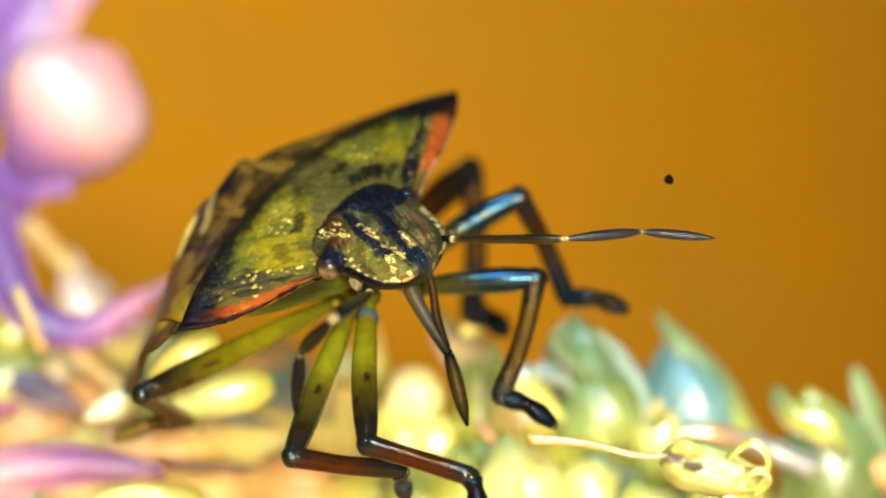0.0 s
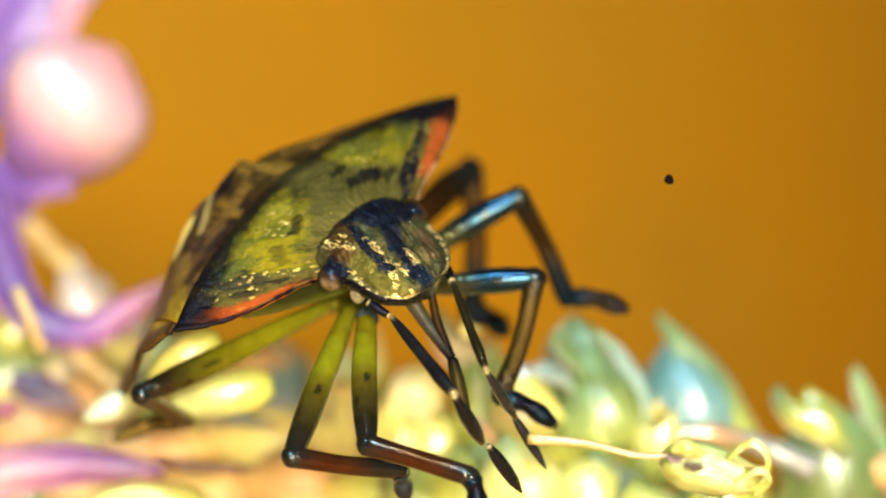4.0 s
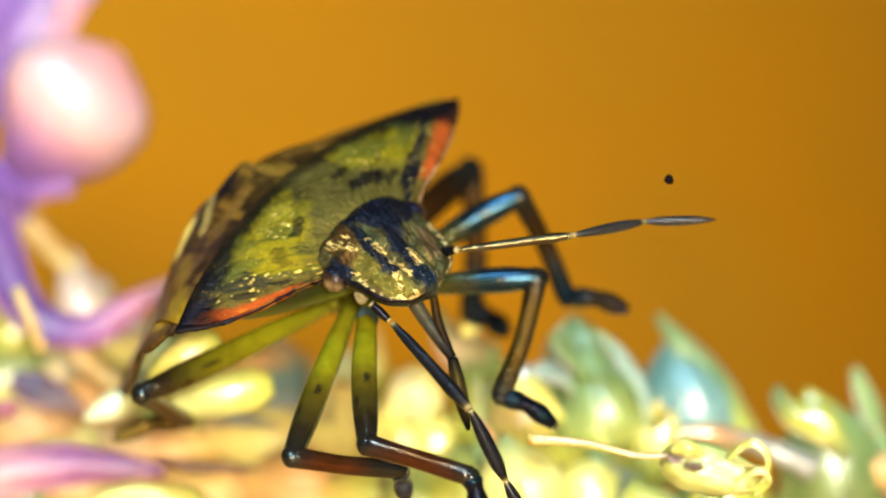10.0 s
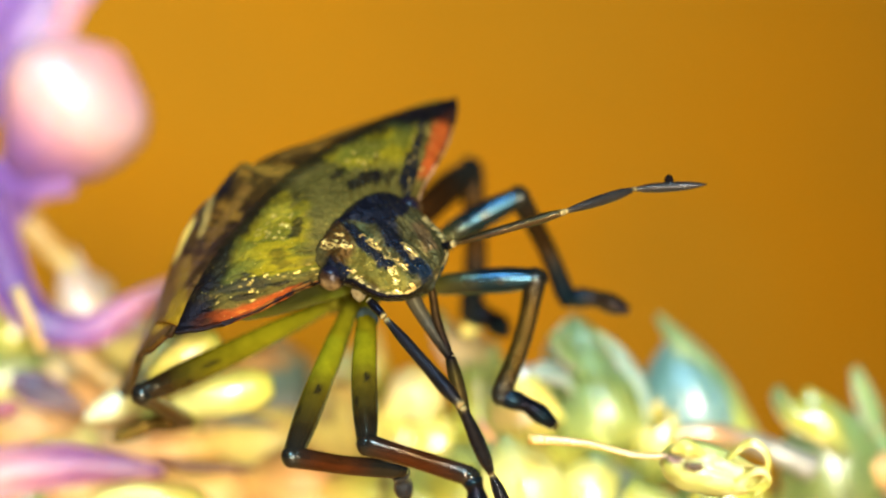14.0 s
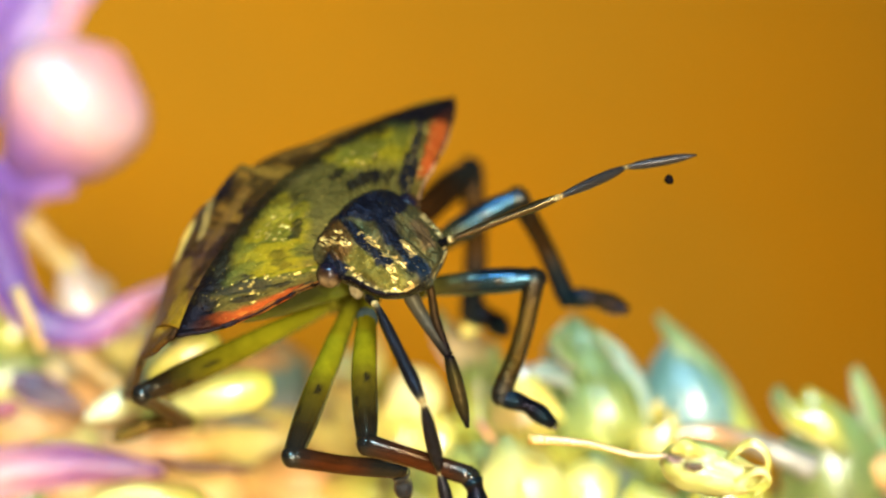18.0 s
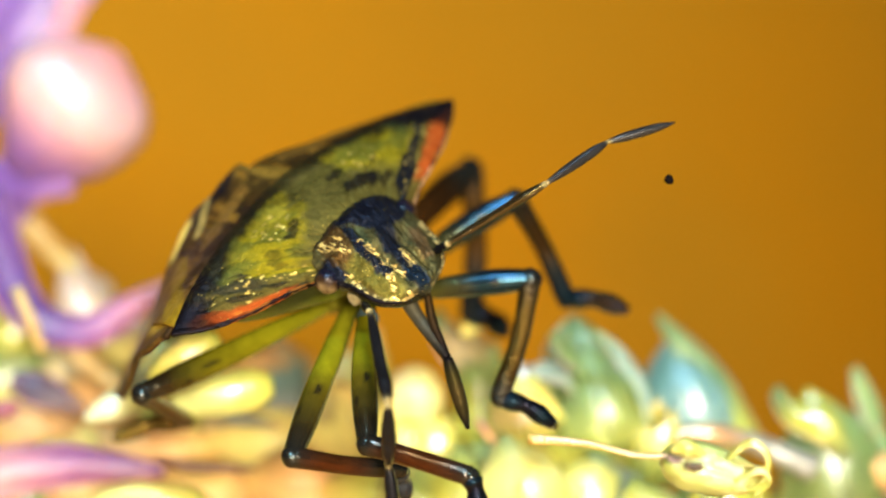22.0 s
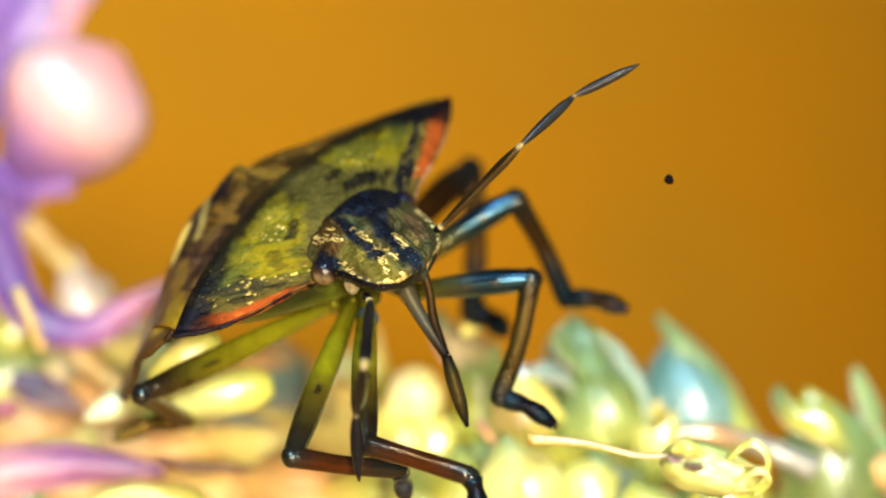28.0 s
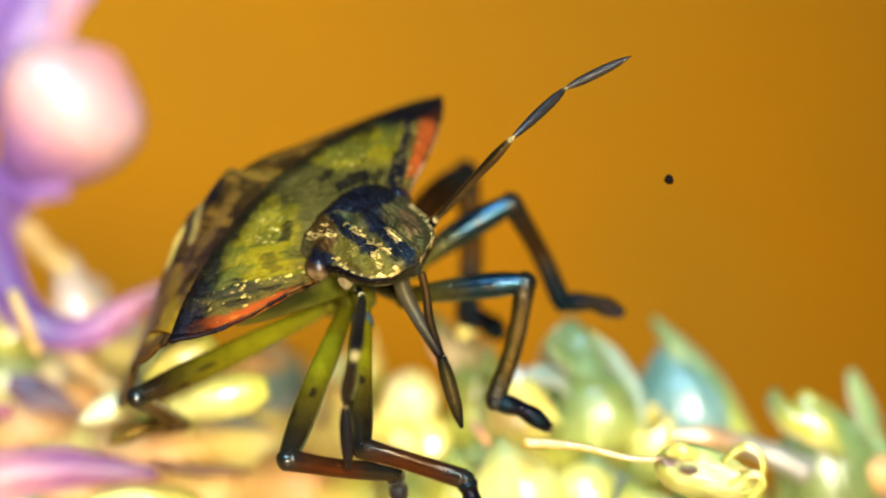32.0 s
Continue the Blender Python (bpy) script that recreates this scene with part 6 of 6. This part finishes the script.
    walk(near_antenna[2], [
        (0, at(2.392, -0.969, -0.227, 133.6, 39.6, -173.5)), (1, at(2.407, -0.870, -0.422, 130.6, 39.6, -176.1)),
        (2, at(2.343, -0.915, -0.577, 140.0, 34.9, -171.8)), (2.4, at(2.434, -0.725, -0.553, 133.2, 38.8, -173.8)),
        (2.7, at(2.319, -0.717, -0.863, 129.0, 63.0, -170.0)), (3, at(1.876, -0.296, -1.603, 94.4, 65.6, 152.5)),
        (3.2, at(2.093, 0.105, -1.417, 61.8, 60.4, 118.8)), (3.5, at(2.051, -1.425, -0.346, 28.8, 29.3, 42.0)),
        (5.5, at(2.445, -0.860, -0.220, 34.9, 24.4, 52.0)), (6, at(2.405, -0.951, -0.193, 31.0, 24.5, 47.9)),
        (7, at(2.443, -0.870, 0.195, 21.0, 17.0, 46.8)), (8, at(2.417, -0.942, 0.100, 24.6, 23.5, 42.7)),
        (9, at(2.522, -0.697, 0.034, 4.1, 20.8, 6.9)), (9.5, at(2.520, -0.704, -0.000, 3.5, 21.1, 4.7)),
        (10, at(2.517, -0.709, -0.056, 4.6, 23.5, 6.7)), (10.5, at(2.509, -0.732, -0.016, 3.9, 21.9, 5.8)),
        (11, at(2.611, -0.317, -0.149, 3.4, 25.9, 17.9)), (11.5, at(2.580, -0.481, -0.143, 0.9, 25.8, 6.9)),
        (12, at(2.604, -0.369, -0.128, 3.7, 27.8, 14.3)), (12.5, at(2.625, -0.185, -0.173, 4.3, 30.0, 20.0)),
        (13, at(2.558, -0.585, -0.019, 6.0, 27.0, 9.5)), (13.5, at(2.637, -0.008, -0.115, 10.1, 29.2, 35.7)),
        (14, at(2.615, 0.296, -0.128, 12.7, 29.1, 48.9)), (14.5, at(2.618, 0.274, -0.138, 20.3, 33.8, 63.9)),
        (16.5, at(2.323, 0.265, -1.083, 41.6, 51.5, 93.5)), (17, at(2.356, 0.426, -0.971, 39.5, 47.7, 95.0)),
        (17.5, at(2.361, 0.230, -1.027, 30.9, 54.2, 82.2)), (18, at(2.157, 0.644, -1.183, 42.9, 56.9, 105.2)),
        (18.5, at(2.152, 0.644, -1.189, 46.9, 55.7, 111.2)), (19, at(2.206, 0.557, -1.159, 49.1, 55.9, 112.7)),
        (19.5, at(2.276, 0.484, -1.084, 48.9, 56.9, 113.3)), (20, at(2.239, 0.450, -1.156, 56.3, 58.4, 120.5)),
        (20.5, at(2.308, 0.412, -1.062, 53.8, 55.5, 118.3)), (21, at(2.300, 0.282, -1.116, 64.1, 58.8, 127.5)),
        (21.5, at(2.369, 0.115, -1.030, 70.9, 57.5, 134.3)), (22, at(2.373, 0.244, -1.001, 65.5, 55.4, 131.1)),
        (22.5, at(2.369, 0.136, -1.027, 73.7, 55.9, 138.6)), (23, at(2.348, 0.105, -1.069, 76.8, 55.3, 139.7)),
        (23.5, at(2.418, 0.074, -0.942, 77.0, 54.5, 141.7)), (24, at(2.404, -0.003, -0.971, 84.7, 54.2, 148.5)),
        (24.5, at(2.406, 0.064, -0.966, 80.9, 53.2, 144.9)), (25, at(2.433, 0.093, -0.908, 77.3, 52.0, 141.5)),
        (25.5, at(2.535, 0.056, -0.656, 71.6, 50.6, 138.0)), (27.5, at(2.508, -0.242, -0.697, 90.5, 47.2, 154.3)),
        (28, at(2.489, -0.338, -0.710, 97.4, 47.2, 159.9)), (28.5, at(2.479, -0.305, -0.751, 95.4, 47.7, 158.4)),
        (29, at(2.498, -0.301, -0.701, 92.0, 48.3, 155.4)), (29.5, at(2.501, -0.364, -0.663, 98.4, 46.8, 160.4)),
        (30, at(2.499, -0.420, -0.633, 101.0, 45.0, 162.1)), (30.5, at(2.524, -0.340, -0.601, 99.1, 45.1, 162.5)),
        (31, at(2.496, -0.413, -0.647, 99.0, 45.4, 160.7)), (31.5, at(2.504, -0.405, -0.629, 99.8, 46.3, 161.5)),
        (32, at(2.500, -0.382, -0.655, 98.4, 46.8, 160.5)),
    ])
    walk(near_antenna[3], [
        (0, at(1.305, -1.093, -1.132, 82.0, 63.5, 148.0)), (1, at(1.315, -0.943, -1.326, 81.5, 67.8, 147.3)),
        (2, at(1.190, -1.080, -1.390, 112.6, 70.3, 175.3)), (2.4, at(1.333, -0.845, -1.442, 115.0, 74.4, 180.0)),
        (2.7, at(1.684, -0.829, -2.128, -63.0, 79.8, 0.8)), (3, at(1.355, -0.025, -2.896, 29.7, 84.9, 88.2)),
        (3.2, at(1.756, 0.718, -2.652, 46.1, 68.7, 101.9)), (3.5, at(2.971, -0.596, -1.041, 22.3, 29.9, 33.2)),
        (5.5, at(3.241, 0.159, -0.808, 18.6, 21.4, 35.3)), (6, at(3.271, 0.008, -0.783, 25.9, 20.9, 46.3)),
        (7, at(3.374, 0.119, -0.220, 9.3, 11.9, 32.6)), (8, at(3.374, -0.059, -0.466, 18.1, 19.0, 38.8)),
        (9, at(3.840, -0.538, -0.470, 3.6, 20.2, 5.6)), (9.5, at(3.840, -0.596, -0.513, 4.4, 21.2, 7.1)),
        (10, at(3.810, -0.557, -0.622, 3.8, 22.9, 4.9)), (10.5, at(3.820, -0.599, -0.545, 4.0, 21.6, 6.2)),
        (11, at(3.826, 0.075, -0.770, 6.9, 26.6, 25.1)), (11.5, at(3.849, -0.327, -0.761, 7.7, 27.6, 21.1)),
        (12, at(3.821, -0.059, -0.790, 5.5, 27.9, 18.0)), (12.5, at(3.781, 0.237, -0.882, 5.6, 29.9, 22.6)),
        (13, at(3.805, -0.376, -0.664, 1.0, 24.9, -1.1)), (13.5, at(3.643, 0.715, -0.809, 1.1, 26.5, 18.2)),
        (14, at(3.431, 1.231, -0.819, -0.3, 25.5, 23.4)), (14.5, at(3.137, 1.333, -0.929, 0.5, 31.4, 31.3)),
        (16.5, at(2.268, 1.147, -2.195, 16.8, 55.6, 65.1)), (17, at(2.272, 1.378, -2.021, 11.9, 51.5, 62.0)),
        (17.5, at(2.474, 1.053, -2.179, 17.3, 55.5, 66.5)), (18, at(1.954, 1.391, -2.373, 15.9, 60.9, 75.4)),
        (18.5, at(1.864, 1.390, -2.363, 13.7, 55.0, 75.5)), (19, at(1.899, 1.291, -2.335, 12.6, 55.9, 73.4)),
        (19.5, at(1.970, 1.196, -2.274, 11.9, 56.7, 73.5)), (20, at(1.861, 1.091, -2.366, 13.2, 60.4, 75.2)),
        (20.5, at(1.927, 1.120, -2.233, 12.1, 57.3, 73.7)), (21, at(1.852, 0.866, -2.331, 14.9, 63.7, 76.6)),
        (21.5, at(1.836, 0.661, -2.228, 20.0, 65.7, 82.4)), (22, at(1.844, 0.851, -2.170, 16.0, 62.2, 79.5)),
        (22.5, at(1.771, 0.663, -2.203, 20.0, 66.2, 83.9)), (23, at(1.731, 0.628, -2.237, 20.3, 67.5, 82.4)),
        (23.5, at(1.771, 0.586, -2.099, 21.8, 67.1, 85.8)), (24, at(1.697, 0.431, -2.124, 27.4, 70.9, 91.6)),
        (24.5, at(1.710, 0.553, -2.102, 22.8, 68.6, 86.5)), (25, at(1.750, 0.637, -2.028, 19.8, 66.3, 83.1)),
        (25.5, at(1.865, 0.658, -1.754, 18.4, 62.6, 83.1)), (27.5, at(1.638, 0.176, -1.738, 40.9, 65.9, 107.4)),
        (28, at(1.583, -0.005, -1.751, 48.6, 68.5, 115.0)), (28.5, at(1.590, 0.047, -1.800, 47.6, 68.4, 114.1)),
        (29, at(1.639, 0.093, -1.761, 40.8, 65.9, 107.3)), (29.5, at(1.584, -0.038, -1.698, 48.2, 68.1, 114.7)),
        (30, at(1.543, -0.112, -1.636, 49.1, 68.1, 115.5)), (30.5, at(1.570, -0.038, -1.607, 46.5, 67.1, 114.8)),
        (31, at(1.556, -0.084, -1.658, 48.3, 67.9, 114.7)), (31.5, at(1.573, -0.093, -1.655, 48.7, 68.0, 115.1)),
        (32, at(1.583, -0.058, -1.690, 48.6, 68.1, 115.0)),
    ])
    walk(beak, [
        (0, at(2.047, -1.095, 6.167, -2.0, 56.6, -17.4)), (0.5, at(2.050, -1.105, 6.153, -0.9, 56.0, -16.2)),
        (1, at(2.040, -1.061, 6.142, -3.5, 55.1, -19.5)), (1.5, at(2.041, -1.080, 6.120, -1.9, 54.6, -17.7)),
        (2, at(2.028, -1.040, 6.100, -4.0, 53.5, -20.4)), (2.5, at(2.034, -1.046, 6.072, -3.2, 52.7, -19.6)),
        (3, at(2.046, -1.068, 6.070, -2.0, 53.1, -18.0)), (3.5, at(2.033, -1.066, 6.054, -1.8, 52.5, -17.9)),
        (5.5, at(2.045, -1.036, 6.028, -3.3, 51.8, -20.0)), (6, at(2.034, -1.017, 6.012, -4.1, 51.1, -21.1)),
        (6.5, at(2.045, -1.032, 6.022, -3.5, 51.6, -20.2)), (7, at(2.049, -1.027, 6.025, -3.9, 51.8, -20.7)),
        (7.5, at(2.057, -1.009, 6.004, -4.6, 51.1, -21.8)), (8, at(2.054, -0.984, 5.973, -5.3, 49.7, -23.0)),
        (8.5, at(2.069, -0.996, 6.008, -5.4, 51.1, -22.8)), (9, at(2.066, -1.019, 6.020, -4.4, 51.7, -21.3)),
        (9.5, at(2.070, -1.042, 6.052, -3.7, 53.2, -20.1)), (10, at(2.062, -1.016, 6.048, -5.0, 52.5, -21.9)),
        (10.5, at(2.053, -1.021, 6.053, -4.8, 52.7, -21.6)), (11, at(2.043, -1.058, 6.081, -3.3, 54.3, -19.4)),
        (11.5, at(2.055, -1.020, 6.087, -5.6, 53.8, -22.3)), (12, at(2.068, -1.025, 6.073, -4.9, 53.3, -21.6)),
        (12.5, at(2.052, -1.011, 6.041, -5.1, 52.1, -22.1)), (13, at(2.042, -0.966, 6.014, -7.0, 50.6, -24.9)),
        (13.5, at(2.036, -1.027, 6.057, -4.6, 53.1, -21.3)), (14, at(2.044, -1.058, 6.091, -3.4, 54.5, -19.5)),
        (14.5, at(2.045, -1.125, 6.138, 0.2, 56.8, -14.8)), (16.5, at(2.024, -1.133, 6.147, 0.7, 56.8, -14.1)),
        (17, at(2.017, -1.102, 6.124, -0.8, 55.4, -16.2)), (17.5, at(2.027, -1.103, 6.139, -1.0, 56.0, -16.3)),
        (18, at(2.024, -1.050, 6.105, -3.9, 54.4, -20.1)), (18.5, at(2.024, -1.039, 6.085, -4.2, 53.6, -20.6)),
        (19, at(2.017, -0.996, 6.060, -6.2, 52.3, -23.4)), (19.5, at(2.011, -0.988, 6.032, -6.0, 51.2, -23.5)),
        (20, at(2.010, -0.972, 6.019, -6.8, 50.8, -24.5)), (20.5, at(2.004, -0.966, 6.016, -6.9, 50.4, -24.8)),
        (21, at(1.991, -0.969, 6.010, -6.6, 50.3, -24.5)), (21.5, at(1.968, -1.018, 6.043, -4.6, 51.9, -21.5)),
        (22, at(1.961, -0.983, 6.031, -6.3, 51.1, -23.8)), (22.5, at(1.961, -1.005, 6.044, -5.3, 51.8, -22.4)),
        (23, at(1.966, -0.985, 6.032, -6.1, 51.1, -23.6)), (23.5, at(1.956, -1.029, 6.056, -4.2, 52.5, -20.8)),
        (24, at(1.966, -1.053, 6.068, -2.9, 53.0, -19.2)), (24.5, at(1.971, -1.005, 6.055, -5.3, 51.9, -22.5)),
        (25, at(1.972, -1.016, 6.056, -4.8, 52.1, -21.7)), (25.5, at(1.959, -1.063, 6.090, -2.7, 53.8, -18.7)),
        (27.5, at(1.975, -1.132, 6.127, 1.0, 56.0, -13.9)), (28, at(1.985, -1.163, 6.137, 3.0, 56.6, -11.5)),
        (28.5, at(1.980, -1.151, 6.140, 2.2, 56.3, -12.4)), (29, at(1.978, -1.159, 6.134, 2.8, 56.1, -11.7)),
        (29.5, at(1.986, -1.184, 6.161, 4.2, 57.3, -9.9)), (30, at(1.996, -1.198, 6.186, 5.0, 58.2, -8.9)),
        (30.5, at(2.008, -1.219, 6.193, 6.5, 58.3, -7.1)), (31, at(1.999, -1.210, 6.195, 5.8, 58.4, -7.9)),
        (31.5, at(2.009, -1.225, 6.198, 7.0, 58.4, -6.6)), (32, at(2.009, -1.194, 6.197, 4.7, 58.3, -9.3)),
    ])
    walk(beak_tip, [
        (0, at(1.250, -0.000, 0.000, -0.9, 19.2, 5.2)), (0.5, at(1.250, -0.000, 0.000, -1.0, 20.5, 4.5)),
        (1, at(1.250, 0.000, 0.000, -1.0, 21.1, 6.4)), (1.5, at(1.250, -0.000, 0.000, -1.1, 22.0, 5.2)),
        (2, at(1.250, 0.000, -0.000, -1.2, 22.9, 7.0)), (2.5, at(1.250, 0.000, 0.000, -1.3, 24.4, 6.3)),
        (3, at(1.250, 0.000, -0.000, -1.4, 24.5, 5.2)), (3.5, at(1.250, -0.000, -0.000, -1.4, 24.8, 5.2)),
        (5.5, at(1.250, -0.000, 0.000, -1.5, 26.0, 6.4)), (6, at(1.250, 0.000, -0.000, -1.5, 26.3, 7.2)),
        (6.5, at(1.250, -0.000, 0.000, -1.5, 26.1, 6.5)), (7, at(1.250, 0.000, 0.000, -1.5, 25.9, 6.8)),
        (7.5, at(1.250, -0.000, 0.000, -1.6, 27.0, 7.4)), (8, at(1.250, -0.000, 0.000, -1.8, 28.9, 8.2)),
        (8.5, at(1.250, -0.000, -0.000, -1.7, 27.3, 7.9)), (9, at(1.250, -0.000, 0.000, -1.6, 26.6, 7.0)),
        (9.5, at(1.250, 0.000, -0.000, -1.4, 24.6, 6.4)), (10, at(1.250, -0.000, 0.000, -1.4, 25.2, 7.6)),
        (10.5, at(1.250, 0.000, -0.000, -1.3, 24.5, 7.5)), (11, at(1.250, -0.000, 0.000, -1.1, 22.1, 6.3)),
        (11.5, at(1.250, -0.000, -0.000, -1.2, 22.8, 8.0)), (12, at(1.250, 0.000, -0.000, -1.3, 24.1, 7.4)),
        (12.5, at(1.250, 0.000, 0.000, -1.4, 25.3, 7.8)), (13, at(1.250, -0.000, 0.000, -1.5, 26.4, 9.7)),
        (13.5, at(1.250, -0.000, 0.000, -1.2, 23.3, 7.5)), (14, at(1.250, -0.000, -0.000, -1.1, 21.7, 6.4)),
        (14.5, at(1.250, 0.000, 0.000, -0.9, 18.9, 3.9)), (16.5, at(1.250, 0.000, -0.000, -0.8, 18.3, 3.7)),
        (17, at(1.250, -0.000, 0.000, -0.9, 20.1, 4.7)), (17.5, at(1.250, -0.000, -0.000, -0.9, 19.4, 4.8)),
        (18, at(1.250, 0.000, -0.000, -1.0, 21.2, 6.9)), (18.5, at(1.250, -0.000, 0.000, -1.1, 22.4, 7.2)),
        (19, at(1.250, -0.000, 0.000, -1.1, 23.4, 9.0)), (19.5, at(1.250, 0.000, 0.000, -1.2, 24.8, 9.0)),
        (20, at(1.250, 0.000, -0.000, -1.2, 25.0, 9.7)), (20.5, at(1.250, 0.000, 0.000, -1.2, 25.3, 10.0)),
        (21, at(1.250, 0.000, -0.000, -1.2, 25.1, 9.9)), (21.5, at(1.250, -0.000, 0.000, -0.9, 22.4, 8.2)),
        (22, at(1.250, -0.000, 0.000, -1.0, 22.9, 9.8)), (22.5, at(1.250, 0.000, 0.000, -0.9, 22.1, 8.9)),
        (23, at(1.250, 0.000, -0.000, -1.0, 23.1, 9.6)), (23.5, at(1.250, 0.000, -0.000, -0.8, 21.2, 7.9)),
        (24, at(1.250, 0.000, -0.000, -0.9, 21.3, 6.8)), (24.5, at(1.250, 0.000, -0.000, -1.0, 22.5, 8.8)),
        (25, at(1.250, 0.000, 0.000, -1.0, 22.3, 8.3)), (25.5, at(1.250, 0.000, -0.000, -0.8, 19.8, 6.6)),
        (27.5, at(1.250, -0.000, 0.000, -0.7, 17.7, 3.8)), (28, at(1.250, -0.000, -0.000, -0.7, 17.3, 2.5)),
        (28.5, at(1.250, 0.000, 0.000, -0.7, 17.6, 3.0)), (29, at(1.250, 0.000, 0.000, -0.7, 17.9, 2.5)),
        (29.5, at(1.250, 0.000, 0.000, -0.6, 16.5, 1.7)), (30, at(1.250, -0.000, -0.000, -0.6, 15.5, 1.3)),
        (30.5, at(1.250, -0.000, -0.000, -0.6, 15.8, 0.2)), (31, at(1.250, 0.000, 0.000, -0.6, 15.3, 0.7)),
        (31.5, at(1.250, 0.000, 0.000, -0.6, 15.7, -0.1)), (32, at(1.250, -0.000, -0.000, -0.6, 15.8, 1.4)),
    ])
    walk(far_foreleg, [
        (0, at(0.001, 0.000, -0.002, 0.0, -0.0, 0.0)), (1, at(0.001, 0.000, -0.002, 0.0, -0.0, 0.0)),
        (2, at(0.015, 0.000, -0.018, 0.0, -0.2, 0.0)), (3, at(0.025, 0.000, -0.030, 0.0, -0.4, 0.0)),
        (5.5, at(0.024, 0.000, -0.030, 0.0, -0.4, 0.0)), (6.5, at(-0.007, 0.000, 0.009, 0.0, 0.1, 0.0)),
        (7.5, at(-0.029, 0.000, 0.036, 0.0, 0.4, 0.0)), (8.5, at(-0.033, 0.000, 0.041, 0.0, 0.5, 0.0)),
        (9.5, at(-0.020, 0.000, 0.025, 0.0, 0.3, 0.0)), (10.5, at(-0.012, 0.000, 0.014, 0.0, 0.2, 0.0)),
        (11.5, at(-0.003, 0.000, 0.003, 0.0, 0.0, 0.0)), (12.5, at(-0.003, 0.000, 0.003, 0.0, 0.0, 0.0)),
        (13.5, at(0.006, 0.000, -0.007, 0.0, -0.1, 0.0)), (14.5, at(0.001, 0.000, -0.002, 0.0, -0.0, 0.0)),
        (17, at(0.025, 0.000, -0.030, 0.0, -0.4, 0.0)), (18, at(0.034, 0.000, -0.041, 0.0, -0.5, 0.0)),
        (19, at(0.056, 0.000, -0.067, 0.0, -0.8, 0.0)), (20, at(0.083, 0.000, -0.099, 0.0, -1.2, 0.0)),
        (21, at(0.111, 0.000, -0.131, 0.0, -1.6, 0.0)), (22, at(0.134, 0.000, -0.158, 0.0, -2.0, 0.0)),
        (23, at(0.134, 0.000, -0.158, 0.0, -2.0, 0.0)), (24, at(0.125, 0.000, -0.147, 0.0, -1.9, 0.0)),
        (25, at(0.122, 0.000, -0.143, 0.0, -1.8, 0.0)), (27.5, at(0.124, 0.000, -0.145, 0.0, -1.8, 0.0)),
        (28.5, at(0.134, 0.000, -0.158, 0.0, -2.0, 0.0)), (29.5, at(0.139, 0.000, -0.163, 0.0, -2.0, 0.0)),
        (30.5, at(0.154, 0.000, -0.180, 0.0, -2.3, 0.0)), (31.5, at(0.154, 0.000, -0.180, 0.0, -2.3, 0.0)),
        (32, at(0.159, 0.000, -0.185, 0.0, -2.3, 0.0)),
    ])
    walk(far_midleg, [
        (0, at(0.002, 0.000, -0.002, 0.0, -0.0, 0.0)), (1, at(0.002, 0.000, -0.002, 0.0, -0.0, 0.0)),
        (2, at(0.017, 0.000, -0.018, 0.0, -0.2, 0.0)), (3, at(0.028, 0.000, -0.029, 0.0, -0.3, 0.0)),
        (5.5, at(0.028, 0.000, -0.029, 0.0, -0.3, 0.0)), (6.5, at(-0.008, 0.000, 0.008, 0.0, 0.1, 0.0)),
        (7.5, at(-0.033, 0.000, 0.035, 0.0, 0.3, 0.0)), (8.5, at(-0.038, 0.000, 0.040, 0.0, 0.4, 0.0)),
        (9.5, at(-0.023, 0.000, 0.024, 0.0, 0.2, 0.0)), (10.5, at(-0.013, 0.000, 0.014, 0.0, 0.1, 0.0)),
        (11.5, at(-0.003, 0.000, 0.003, 0.0, 0.0, 0.0)), (12.5, at(-0.003, 0.000, 0.003, 0.0, 0.0, 0.0)),
        (13.5, at(0.007, 0.000, -0.007, 0.0, -0.1, 0.0)), (14.5, at(0.002, 0.000, -0.002, 0.0, -0.0, 0.0)),
        (17, at(0.028, 0.000, -0.029, 0.0, -0.3, 0.0)), (18, at(0.038, 0.000, -0.040, 0.0, -0.4, 0.0)),
        (19, at(0.064, 0.000, -0.066, 0.0, -0.6, 0.0)), (20, at(0.094, 0.000, -0.097, 0.0, -0.9, 0.0)),
        (21, at(0.126, 0.000, -0.128, 0.0, -1.2, 0.0)), (22, at(0.152, 0.000, -0.154, 0.0, -1.5, 0.0)),
        (23, at(0.152, 0.000, -0.154, 0.0, -1.5, 0.0)), (24, at(0.142, 0.000, -0.144, 0.0, -1.4, 0.0)),
        (25, at(0.138, 0.000, -0.140, 0.0, -1.3, 0.0)), (27.5, at(0.140, 0.000, -0.142, 0.0, -1.4, 0.0)),
        (28.5, at(0.152, 0.000, -0.154, 0.0, -1.5, 0.0)), (29.5, at(0.157, 0.000, -0.159, 0.0, -1.5, 0.0)),
        (30.5, at(0.174, 0.000, -0.176, 0.0, -1.7, 0.0)), (31.5, at(0.174, 0.000, -0.176, 0.0, -1.7, 0.0)),
        (32, at(0.180, 0.000, -0.182, 0.0, -1.7, 0.0)),
    ])
    rest = speck.location.copy()
    walk(speck, [(t, Matrix.Translation(rest + Vector((dx, 0, dz)) * MM))
                 for t, dx, dz in ((0, 0, 0), (31.3, 0, 0), (31.5, 0.015, 0.004), (31.8, 0.06, 0.036), (32.0, 0.088, 0.056))])


motions()
